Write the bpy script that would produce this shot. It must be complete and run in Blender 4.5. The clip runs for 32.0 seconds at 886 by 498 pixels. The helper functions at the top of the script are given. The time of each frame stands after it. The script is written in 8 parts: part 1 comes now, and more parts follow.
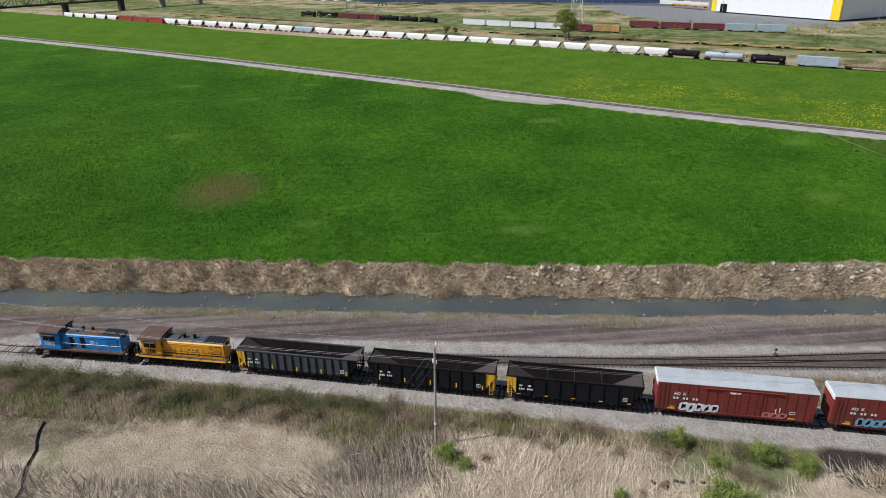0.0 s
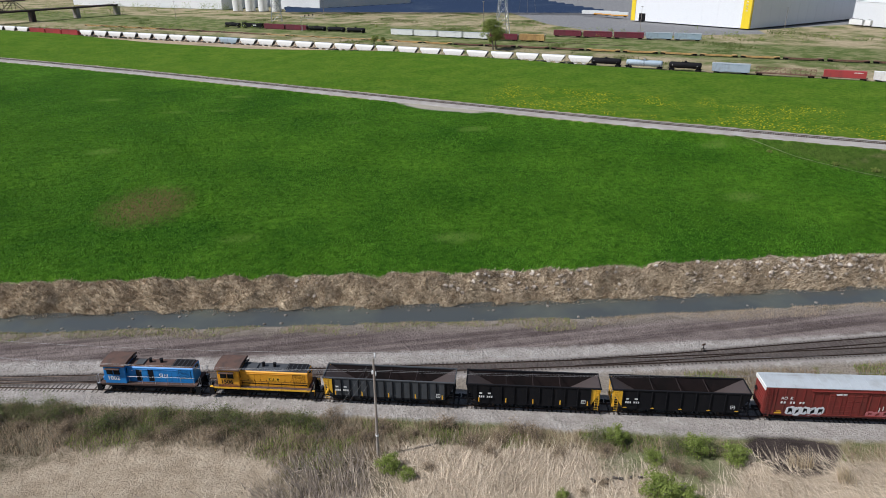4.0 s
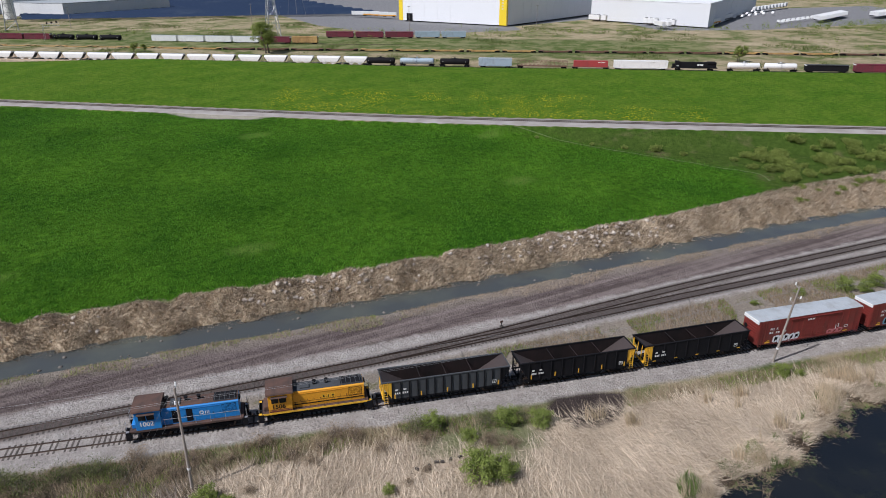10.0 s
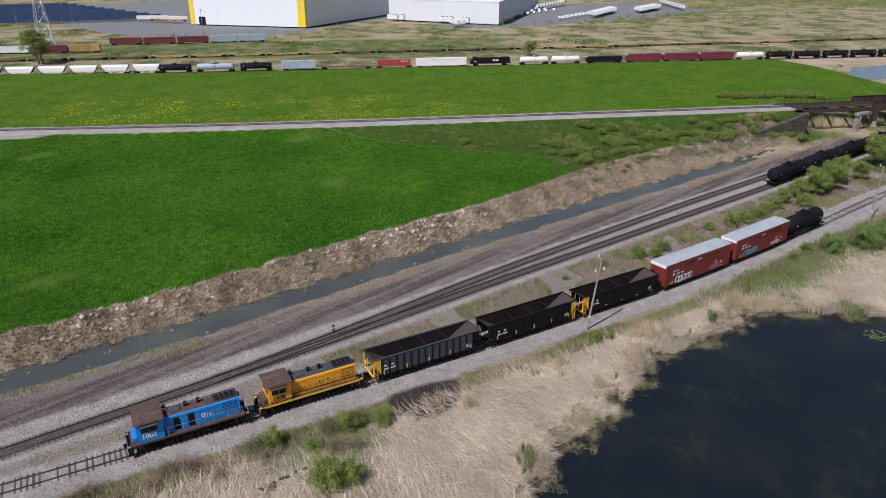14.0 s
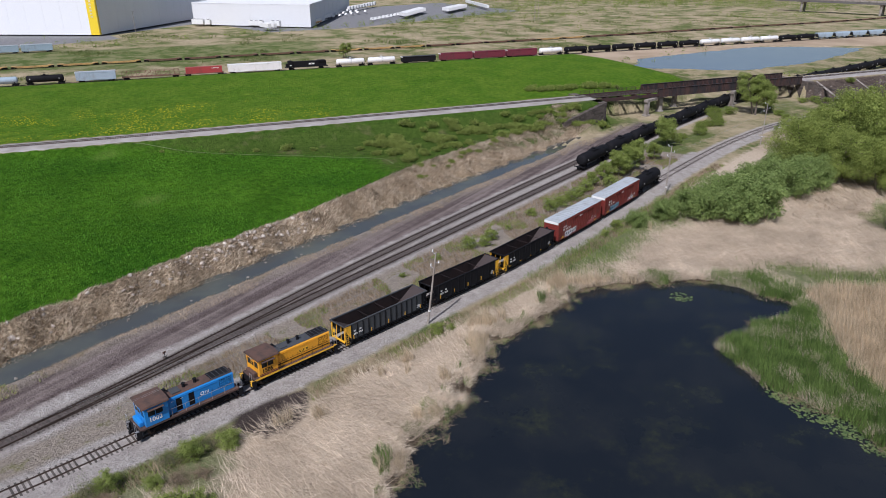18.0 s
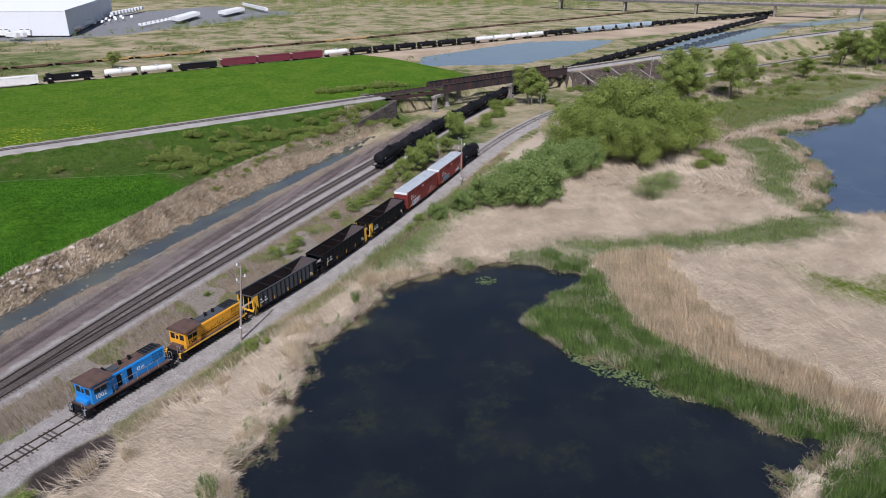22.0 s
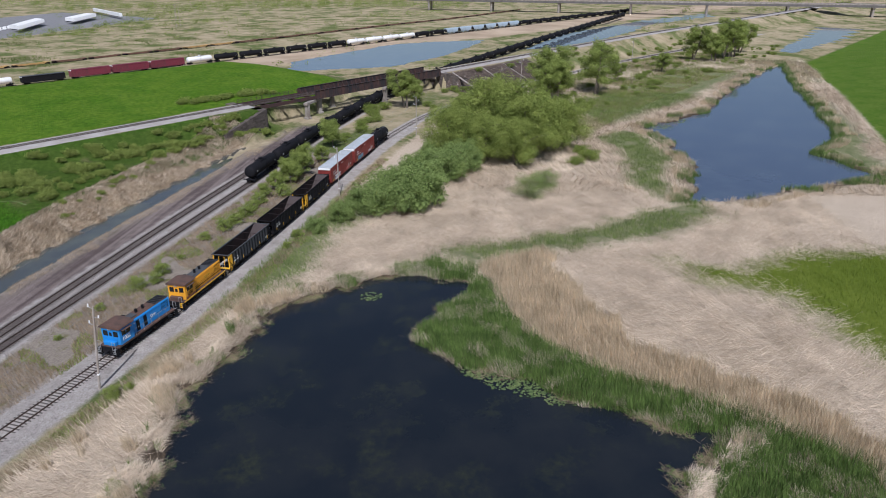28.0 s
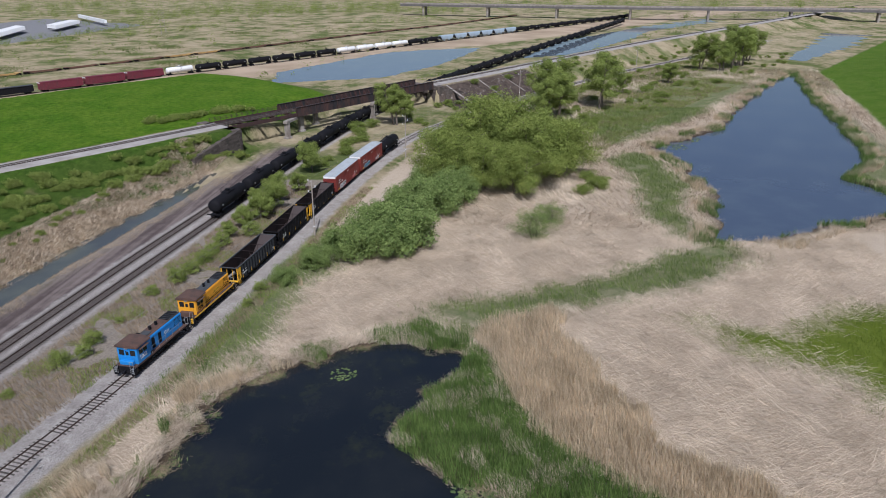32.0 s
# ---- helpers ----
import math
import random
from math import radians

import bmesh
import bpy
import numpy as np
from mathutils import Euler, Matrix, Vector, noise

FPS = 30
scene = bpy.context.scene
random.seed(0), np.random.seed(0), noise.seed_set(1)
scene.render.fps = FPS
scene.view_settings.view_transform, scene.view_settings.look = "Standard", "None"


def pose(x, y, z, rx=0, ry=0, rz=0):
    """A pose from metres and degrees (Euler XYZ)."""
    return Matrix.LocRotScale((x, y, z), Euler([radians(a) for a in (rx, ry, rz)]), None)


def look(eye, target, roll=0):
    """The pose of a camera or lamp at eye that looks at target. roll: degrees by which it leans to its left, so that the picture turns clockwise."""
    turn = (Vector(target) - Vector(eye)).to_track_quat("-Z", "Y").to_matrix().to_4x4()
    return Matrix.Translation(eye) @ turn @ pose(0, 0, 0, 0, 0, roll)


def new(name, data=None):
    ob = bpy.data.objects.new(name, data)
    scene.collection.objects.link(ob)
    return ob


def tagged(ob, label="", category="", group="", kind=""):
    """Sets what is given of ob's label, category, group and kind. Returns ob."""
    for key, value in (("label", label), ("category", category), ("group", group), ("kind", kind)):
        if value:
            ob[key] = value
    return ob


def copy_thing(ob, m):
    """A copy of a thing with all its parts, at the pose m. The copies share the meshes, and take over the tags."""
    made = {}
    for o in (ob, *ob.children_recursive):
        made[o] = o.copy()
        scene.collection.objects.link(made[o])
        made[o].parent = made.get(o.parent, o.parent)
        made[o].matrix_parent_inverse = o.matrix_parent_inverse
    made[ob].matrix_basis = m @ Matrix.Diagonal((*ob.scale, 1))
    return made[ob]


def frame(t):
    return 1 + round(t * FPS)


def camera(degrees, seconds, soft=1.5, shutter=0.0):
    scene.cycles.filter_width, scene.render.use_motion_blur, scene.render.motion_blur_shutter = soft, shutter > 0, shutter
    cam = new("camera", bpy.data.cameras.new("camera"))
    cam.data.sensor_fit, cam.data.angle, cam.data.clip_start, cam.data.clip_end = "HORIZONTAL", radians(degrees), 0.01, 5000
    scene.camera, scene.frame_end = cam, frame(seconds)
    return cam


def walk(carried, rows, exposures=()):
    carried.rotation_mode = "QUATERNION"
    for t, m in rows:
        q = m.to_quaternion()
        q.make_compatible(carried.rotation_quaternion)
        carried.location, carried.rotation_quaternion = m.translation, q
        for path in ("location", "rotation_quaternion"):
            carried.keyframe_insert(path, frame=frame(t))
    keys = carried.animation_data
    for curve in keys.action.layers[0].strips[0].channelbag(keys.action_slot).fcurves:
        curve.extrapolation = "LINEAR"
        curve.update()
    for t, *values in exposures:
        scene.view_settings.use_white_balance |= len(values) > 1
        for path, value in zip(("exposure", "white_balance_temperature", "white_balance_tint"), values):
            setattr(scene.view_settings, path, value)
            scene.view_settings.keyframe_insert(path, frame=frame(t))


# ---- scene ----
cam = camera(65.11, 32.0, 0.95)
PATH = [
    (0.0, (-0.00, 0.00, 50.00), (8.21, 91.24, 9.90), -0.66),
    (0.5, (-0.00, 0.00, 50.00), (9.01, 91.68, 11.09), -0.53),
    (1.0, (-0.00, 0.00, 50.00), (9.59, 91.61, 11.06), -0.49),
    (1.5, (-0.00, 0.00, 50.00), (10.38, 91.53, 11.07), -0.45),
    (2.0, (-0.00, 0.00, 50.00), (11.54, 91.40, 11.09), -0.44),
    (2.5, (-0.00, 0.00, 50.00), (12.93, 91.20, 11.07), -0.42),
    (3.0, (-0.00, -0.00, 50.00), (14.55, 90.94, 11.04), -0.42),
    (3.5, (-0.00, -0.00, 50.00), (16.08, 90.68, 11.04), -0.39),
    (5.5, (0.00, 0.00, 50.00), (21.88, 89.43, 10.96), -0.27),
    (6.0, (0.00, -0.00, 50.00), (23.74, 88.95, 10.96), -0.23),
    (6.5, (0.00, 0.00, 50.00), (25.86, 88.37, 10.99), -0.24),
    (7.0, (0.00, 0.00, 50.00), (27.93, 87.74, 10.99), -0.21),
    (7.5, (0.00, -0.00, 50.00), (30.25, 86.97, 10.99), -0.18),
    (8.0, (-0.00, 0.00, 50.00), (33.00, 85.98, 11.04), -0.16),
    (8.5, (-0.00, 0.00, 50.00), (35.88, 84.83, 11.05), -0.10),
    (9.0, (-0.00, 0.00, 50.00), (38.77, 83.55, 11.07), -0.17),
    (9.5, (-0.00, 0.00, 50.00), (41.65, 82.17, 11.08), -0.18),
    (10.0, (0.00, -0.00, 50.00), (44.51, 80.65, 11.08), -0.14),
    (10.5, (0.00, 0.00, 50.00), (47.36, 79.02, 11.10), -0.16),
    (11.0, (-0.00, -0.00, 50.00), (50.10, 77.31, 11.10), -0.16),
    (11.5, (-0.00, -0.00, 50.00), (52.01, 76.03, 11.09), -0.14),
    (12.0, (0.00, -0.00, 50.00), (54.01, 74.63, 11.09), -0.10),
    (12.5, (0.00, -0.00, 50.00), (56.42, 72.82, 11.09), -0.05),
    (13.0, (-0.00, -0.00, 50.00), (59.08, 70.67, 11.08), -0.06),
    (13.5, (0.00, -0.00, 50.00), (61.93, 68.21, 11.12), -0.06),
    (14.0, (0.00, -0.00, 50.00), (64.68, 65.62, 11.14), -0.06),
    (14.5, (0.00, 0.00, 50.00), (66.96, 63.32, 11.16), -0.09),
    (16.5, (0.01, 0.01, 50.00), (74.08, 54.88, 11.26), 0.06),
    (17.0, (0.00, 0.01, 50.00), (76.20, 51.96, 11.33), 0.02),
    (17.5, (0.00, 0.01, 50.00), (78.12, 49.04, 11.36), 0.01),
    (18.0, (0.00, 0.01, 50.00), (79.30, 47.12, 11.37), 0.01),
    (18.5, (0.00, 0.01, 50.00), (80.12, 45.72, 11.37), -0.04),
    (19.0, (0.00, 0.00, 50.00), (81.41, 43.37, 11.39), -0.04),
    (19.5, (-0.00, -0.00, 50.00), (83.06, 40.14, 11.39), 0.01),
    (20.0, (-0.00, -0.00, 50.00), (84.68, 36.61, 11.42), 0.08),
    (20.5, (-0.00, -0.01, 50.00), (86.22, 32.84, 11.44), 0.11),
    (21.0, (-0.00, -0.00, 50.00), (87.59, 29.09, 11.51), 0.07),
    (21.5, (0.00, -0.00, 50.00), (88.86, 25.02, 11.56), 0.12),
    (22.0, (0.00, -0.00, 50.00), (89.72, 21.81, 11.58), 0.09),
    (22.5, (-0.00, -0.00, 50.00), (90.21, 19.68, 11.61), 0.13),
    (23.0, (-0.00, -0.01, 50.00), (90.71, 17.27, 11.63), 0.10),
    (23.5, (-0.00, -0.00, 50.00), (91.19, 14.64, 11.66), 0.09),
    (24.0, (-0.00, -0.01, 50.00), (91.64, 11.52, 11.67), 0.05),
    (24.5, (0.00, -0.01, 50.00), (92.01, 8.22, 11.69), 0.05),
    (25.0, (-0.00, -0.00, 50.00), (92.19, 5.86, 11.70), 0.04),
    (25.5, (-0.00, -0.01, 50.00), (92.18, 5.83, 11.68), 0.01),
    (27.5, (3.41, 0.06, 49.92), (95.62, 5.96, 11.67), -0.06),
    (28.0, (5.26, 0.06, 49.98), (97.47, 5.92, 11.73), -0.12),
    (28.5, (7.44, 0.10, 50.03), (99.67, 5.86, 11.79), -0.15),
    (29.0, (9.97, 0.13, 50.03), (102.20, 5.85, 11.80), -0.14),
    (29.5, (12.66, 0.18, 50.02), (104.92, 5.82, 11.85), -0.22),
    (30.0, (15.50, 0.26, 50.02), (107.79, 5.82, 11.91), -0.21),
    (30.5, (18.49, 0.32, 50.04), (110.80, 5.84, 11.98), -0.18),
    (31.0, (21.33, 0.39, 50.12), (113.66, 5.83, 12.08), -0.23),
    (31.5, (24.21, 0.33, 50.17), (116.56, 5.73, 12.19), -0.20),
    (32.0, (27.21, 0.15, 50.26), (119.65, 5.57, 12.50), -0.21),
]
walk(cam, [(t, look(e, g, r)) for t, e, g, r in PATH], [(0.0, -0.08, 6200, 10), (9.0, -0.20, 6100, 14), (14.0, -0.24, 6060, 16), (20.0, -0.12, 5960, 17), (25.0, -0.06, 5900, 16), (32.0, -0.19, 5850, 15)])

# ---------------------------------------------------------------- light
SUN_EL, SUN_AZ = 50.0, (-0.97, -0.12)
world = bpy.data.worlds.new("sky")
scene.world = world
world.use_nodes = True
wn = world.node_tree
sky = wn.nodes.new("ShaderNodeTexSky")
sky.sky_type, sky.sun_disc = "NISHITA", False
sky.sun_elevation = radians(SUN_EL)
sky.sun_rotation = math.atan2(SUN_AZ[0], SUN_AZ[1])
sky.air_density, sky.dust_density, sky.ozone_density = 1.0, 1.5, 1.0
wn.nodes["Background"].inputs["Strength"].default_value = 0.075
wn.links.new(sky.outputs[0], wn.nodes["Background"].inputs[0])
sun = new("sun", bpy.data.lights.new("sun", "SUN"))
sun.data.energy, sun.data.angle, sun.data.color = 5.1, radians(0.6), (1.0, 0.98, 0.95)
sun_way = Vector((SUN_AZ[0] * math.cos(radians(SUN_EL)), SUN_AZ[1] * math.cos(radians(SUN_EL)), math.sin(radians(SUN_EL))))
sun.matrix_basis = look(sun_way * 300, (0, 0, 0))
scene.view_settings.exposure = 0.0


# ---------------------------------------------------------------- materials
def material(name, rough=0.7, metal=0.0):
    m = bpy.data.materials.new(name)
    m.use_nodes = True
    b = m.node_tree.nodes["Principled BSDF"]
    b.inputs["Roughness"].default_value, b.inputs["Metallic"].default_value = rough, metal
    return m, m.node_tree, b


def node(nt, kind, values=(), **props):
    n = nt.nodes.new("ShaderNode" + kind)
    for k, v in props.items():
        setattr(n, k, v)
    for k, v in dict(values).items():
        if isinstance(v, bpy.types.NodeSocket):
            nt.links.new(v, n.inputs[k])
        else:
            n.inputs[k].default_value = v
    return n


def rgb(c):
    return (*c, 1.0)


def noise_tex(nt, scale, detail=4.0, rough=0.6, where="Object", stretch=None):
    co = node(nt, "TexCoord").outputs[where]
    if stretch:
        co = node(nt, "Mapping", {"Vector": co, "Scale": stretch}).outputs[0]
    return node(nt, "TexNoise", {"Vector": co, "Scale": scale, "Detail": detail, "Roughness": rough}).outputs["Fac"]


def spread(nt, value, lo, hi, to_lo=0.0, to_hi=1.0):
    return node(nt, "MapRange", {"Value": value, "From Min": lo, "From Max": hi, "To Min": to_lo, "To Max": to_hi}).outputs[0]


def mixed(nt, fac, a, b):
    n = node(nt, "Mix", data_type="RGBA")
    for k, v in ((0, fac), (6, a), (7, b)):
        if isinstance(v, bpy.types.NodeSocket):
            nt.links.new(v, n.inputs[k])
        else:
            n.inputs[k].default_value = rgb(v) if k else v
    return n.outputs[2]


def add_math(nt, op, a, b=0.0):
    n = node(nt, "Math", operation=op)
    for k, v in ((0, a), (1, b)):
        if isinstance(v, bpy.types.NodeSocket):
            nt.links.new(v, n.inputs[k])
        else:
            n.inputs[k].default_value = v
    return n.outputs[0]


def bumped(nt, b, height, strength=0.5, distance=0.05):
    n = node(nt, "Bump", {"Height": height, "Strength": strength, "Distance": distance})
    nt.links.new(n.outputs[0], b.inputs["Normal"])


def worn(name, colour, dirt, amount=0.35, rough=0.6, metal=0.0, scale=0.8, grain=12.0, vary=0.0, relief=0.02, sheen=0.5):
    """A surface of one colour with dirt, streaks and grain."""
    m, nt, b = material(name, rough, metal)
    b.inputs["Specular IOR Level"].default_value = sheen
    big = noise_tex(nt, scale, 6.0, 0.65, stretch=(1.0, 1.0, 0.45))
    fine = noise_tex(nt, grain, 5.0, 0.7)
    base = mixed(nt, spread(nt, fine, 0.3, 0.75), tuple(c * 0.82 for c in colour), tuple(min(1.0, c * 1.1) for c in colour))
    fac = add_math(nt, "MULTIPLY", spread(nt, add_math(nt, "ADD", big, add_math(nt, "MULTIPLY", fine, 0.35)), 0.95 - amount, 1.25 - amount), 0.9)
    out = mixed(nt, fac, base, dirt)
    if vary:
        rnd = node(nt, "ObjectInfo").outputs["Random"]
        hsv = node(nt, "HueSaturation", {"Color": out, "Value": spread(nt, rnd, 0, 1, 1 - vary, 1 + vary)})
        out = hsv.outputs[0]
    nt.links.new(out, b.inputs["Base Color"])
    nt.links.new(spread(nt, fine, 0.2, 0.8, rough - 0.1, min(1.0, rough + 0.15)), b.inputs["Roughness"])
    bumped(nt, b, fine, 0.35, relief)
    return m


def leafy(name, dark, light, scale=0.6, soft=0.35):
    """Leaves and blades: two greens, varied by island and by place."""
    m, nt, b = material(name, 0.65)
    rnd = node(nt, "NewGeometry").outputs["Random Per Island"]
    patch = noise_tex(nt, scale, 3.0)
    f = add_math(nt, "ADD", add_math(nt, "MULTIPLY", rnd, 0.6), spread(nt, patch, 0.35, 0.65, 0.0, 0.4))
    nt.links.new(mixed(nt, f, dark, light), b.inputs["Base Color"])
    b.inputs["Specular IOR Level"].default_value = 0.08
    thin = node(nt, "BsdfTranslucent", {"Color": b.inputs["Base Color"].links[0].from_socket})
    mix = node(nt, "MixShader", {0: soft})
    nt.links.new(b.outputs[0], mix.inputs[1])
    nt.links.new(thin.outputs[0], mix.inputs[2])
    nt.links.new(mix.outputs[0], nt.nodes["Material Output"].inputs[0])
    return m


RUST = (0.085, 0.045, 0.028)
SOOT = (0.018, 0.015, 0.014)
M = {}
M["rail"] = worn("rail_steel", (0.10, 0.075, 0.06), (0.06, 0.035, 0.025), 0.4, 0.5, 0.6, 2.0)
M["tie"] = worn("tie_wood", (0.125, 0.105, 0.09), (0.05, 0.042, 0.036), 0.42, 0.9, 0, 2.0, 9.0, vary=0.3)
M["blue"] = worn("blue_paint", (0.018, 0.22, 0.58), (0.05, 0.06, 0.08), 0.2, 0.45, 0, 0.7)
M["orange"] = worn("orange_paint", (0.78, 0.35, 0.018), (0.16, 0.085, 0.03), 0.22, 0.5, 0, 0.7)
M["yellow"] = worn("yellow_paint", (0.85, 0.47, 0.03), (0.12, 0.06, 0.03), 0.22, 0.5, 0, 1.5)
M["roof_rust"] = worn("rusted_roof", (0.115, 0.062, 0.045), (0.05, 0.035, 0.03), 0.4, 0.85, 0, 0.9)
M["black"] = worn("black_steel", (0.010, 0.010, 0.012), (0.026, 0.021, 0.019), 0.2, 0.75, 0, 0.9, sheen=0.15)
M["dark_grey"] = worn("grey_steel", (0.055, 0.06, 0.066), (0.03, 0.027, 0.025), 0.25, 0.75, 0, 0.9)
M["hopper_inside"] = worn("hopper_inside", (0.036, 0.025, 0.024), (0.016, 0.015, 0.015), 0.4, 0.85, 0, 0.5, sheen=0.1)
M["slope"] = worn("slope_sheet", (0.052, 0.038, 0.036), (0.03, 0.022, 0.02), 0.35, 0.8, 0, 0.5)
M["boxcar_red"] = worn("boxcar_red", (0.20, 0.028, 0.022), (0.09, 0.03, 0.022), 0.3, 0.55, 0, 0.6)
M["roof_grey"] = worn("galvanised_roof", (0.42, 0.45, 0.47), (0.28, 0.28, 0.27), 0.3, 0.5, 0.0, 0.5)
M["white"] = worn("white_paint", (0.78, 0.78, 0.76), (0.40, 0.37, 0.33), 0.2, 0.5, 0, 0.5)
M["graffiti"] = worn("graffiti_white", (0.72, 0.74, 0.76), (0.5, 0.5, 0.5), 0.2, 0.5)
M["graffiti_blue"] = worn("graffiti_blue", (0.18, 0.42, 0.55), (0.1, 0.2, 0.3), 0.3, 0.5)
M["graffiti_pink"] = worn("graffiti_pink", (0.50, 0.16, 0.17), (0.3, 0.08, 0.08), 0.3, 0.5)
M["glass_dark"] = worn("cab_glass", (0.015, 0.017, 0.02), (0.03, 0.03, 0.03), 0.2, 0.08)
M["silver"] = worn("galvanised_steel", (0.45, 0.46, 0.47), (0.2, 0.19, 0.18), 0.3, 0.4, 0.5)
M["ballast"] = worn("pale_ballast", (0.38, 0.355, 0.33), (0.24, 0.215, 0.19), 0.42, 0.95, 0, 0.25, 4.0)
M["concrete"] = worn("concrete", (0.36, 0.33, 0.29), (0.14, 0.11, 0.09), 0.4, 0.9, 0, 0.4)
M["masonry"] = worn("sooty_masonry", (0.135, 0.108, 0.090), (0.05, 0.042, 0.036), 0.45, 0.95, 0, 0.5, vary=0.35)
M["girder"] = worn("girder_steel", (0.024, 0.022, 0.024), (0.085, 0.040, 0.030), 0.36, 0.75, 0, 0.35)
M["girder_rust"] = worn("girder_rust", (0.062, 0.028, 0.024), (0.025, 0.018, 0.017), 0.4, 0.8, 0, 0.4)
M["pole"] = worn("pole_wood", (0.36, 0.32, 0.28), (0.15, 0.10, 0.07), 0.35, 0.9, 0, 0.5)
M["wire"] = worn("wire_metal", (0.30, 0.30, 0.30), (0.15, 0.15, 0.15), 0.3, 0.5, 0.3)
M["maroon"] = worn("maroon_paint", (0.16, 0.022, 0.04), (0.07, 0.03, 0.03), 0.3, 0.55, 0, 0.4)
M["red"] = worn("red_paint", (0.36, 0.045, 0.045), (0.16, 0.04, 0.035), 0.3, 0.55, 0, 0.4)
M["rust_brown"] = worn("rust_brown", (0.17, 0.085, 0.055), (0.07, 0.04, 0.03), 0.35, 0.8, 0, 0.4)
M["tan_paint"] = worn("tan_paint", (0.52, 0.33, 0.12), (0.22, 0.11, 0.05), 0.35, 0.6, 0, 0.3)
M["pale_blue"] = worn("pale_blue_paint", (0.34, 0.43, 0.50), (0.2, 0.2, 0.2), 0.25, 0.55, 0, 0.4)
M["wall_white"] = worn("wall_white", (0.80, 0.81, 0.82), (0.70, 0.70, 0.69), 0.15, 0.6, 0, 0.05, 2.0)
M["wall_beige"] = worn("wall_beige", (0.70, 0.71, 0.72), (0.58, 0.58, 0.58), 0.2, 0.7, 0, 0.05, 2.0)
M["roof_white"] = worn("roof_white", (0.82, 0.83, 0.84), (0.66, 0.67, 0.67), 0.2, 0.6, 0, 0.04, 2.0)
M["sign_yellow"] = worn("sign_yellow", (0.85, 0.62, 0.02), (0.7, 0.5, 0.05), 0.15, 0.6)
M["solar"] = worn("solar_glass", (0.026, 0.042, 0.08), (0.06, 0.08, 0.11), 0.25, 0.18, 0, 0.02)
M["stone"] = worn("wet_stone", (0.20, 0.18, 0.155), (0.09, 0.075, 0.06), 0.4, 0.8, 0, 0.7, vary=0.3)
M["rock"] = worn("rock", (0.56, 0.50, 0.43), (0.22, 0.17, 0.13), 0.4, 0.95, 0, 0.7, vary=0.3)
M["leaf"] = leafy("leaves_green", (0.095, 0.140, 0.028), (0.34, 0.41, 0.105), soft=0.42)
M["leaf_light"] = leafy("leaves_pale_spring", (0.085, 0.130, 0.024), (0.40, 0.46, 0.125), soft=0.4)
M["leaf_dark"] = leafy("leaves_dark_olive", (0.06, 0.08, 0.028), (0.24, 0.26, 0.105), soft=0.3)
M["leaf_bright"] = leafy("leaves_spring", (0.10, 0.15, 0.032), (0.39, 0.45, 0.125), soft=0.38)
M["leaf_pale"] = leafy("leaves_grey_green", (0.085, 0.135, 0.036), (0.33, 0.42, 0.14))
M["yard_leaf"] = leafy("scrub_leaves", (0.08, 0.11, 0.03), (0.20, 0.23, 0.08), 0.05, 0.3)
M["twig"] = worn("bark", (0.20, 0.165, 0.13), (0.09, 0.07, 0.055), 0.4, 0.95)
M["straw"] = leafy("straw", (0.23, 0.178, 0.12), (0.92, 0.785, 0.61), 0.15, 0.2)
M["straw_brown"] = leafy("brown_weeds", (0.135, 0.098, 0.062), (0.47, 0.365, 0.25), 0.2, 0.2)
M["reed_grey"] = leafy("grey_reeds", (0.10, 0.08, 0.066), (0.46, 0.385, 0.32), 0.2, 0.2)
M["cattail"] = leafy("cattail_green", (0.030, 0.066, 0.016), (0.25, 0.36, 0.10), 0.5)
M["reed_gold"] = leafy("golden_reeds", (0.36, 0.285, 0.18), (0.93, 0.78, 0.56), 0.3, 0.28)
M["marsh_blade"] = leafy("marsh_grass_blades", (0.06, 0.095, 0.025), (0.26, 0.33, 0.10), 0.25)
M["lily"] = leafy("lily_green", (0.05, 0.10, 0.04), (0.26, 0.32, 0.12), 0.6)
M["lawn_blade"] = leafy("bright_marsh_grass", (0.06, 0.095, 0.009), (0.19, 0.24, 0.03), 0.1)


def water_material(name, deep, ripple=0.03, cloudy=1.6, weed=None):
    m, nt, b = material(name, 0.04)
    far = noise_tex(nt, 0.08, 5.0)
    body = mixed(nt, spread(nt, far, 0.45, 0.72), deep, (deep[0] * cloudy + 0.002, deep[1] * cloudy, deep[2] * (0.5 + cloudy * 0.5)))
    if weed:
        beds = add_math(nt, "MULTIPLY", spread(nt, noise_tex(nt, 0.13, 6.0, 0.7), 0.52, 0.68), spread(nt, noise_tex(nt, 0.9, 5.0, 0.7), 0.35, 0.65))
        body = mixed(nt, beds, body, weed)
    nt.links.new(body, b.inputs["Base Color"])
    b.inputs["IOR"].default_value = 1.33
    bumped(nt, b, noise_tex(nt, 1.6, 4.0), ripple, 0.05)
    return m


M["pond"] = water_material("pond_water", (0.0095, 0.0125, 0.0165), 0.03, 1.5, (0.026, 0.030, 0.019))
# These two base colours are raised to paint in the sky's reflection.
M["pond_blue"] = water_material("sky_tinted_pond_water", (0.058, 0.078, 0.116), 0.02, 1.25)
M["pond_far"] = water_material("sky_tinted_far_water", (0.12, 0.15, 0.18), 0.03, 1.3)
# Murky water, its base lifted towards grey-blue for the reflected sky.
M["ditch"] = water_material("ditch_water", (0.064, 0.070, 0.068), 0.05, 1.5)


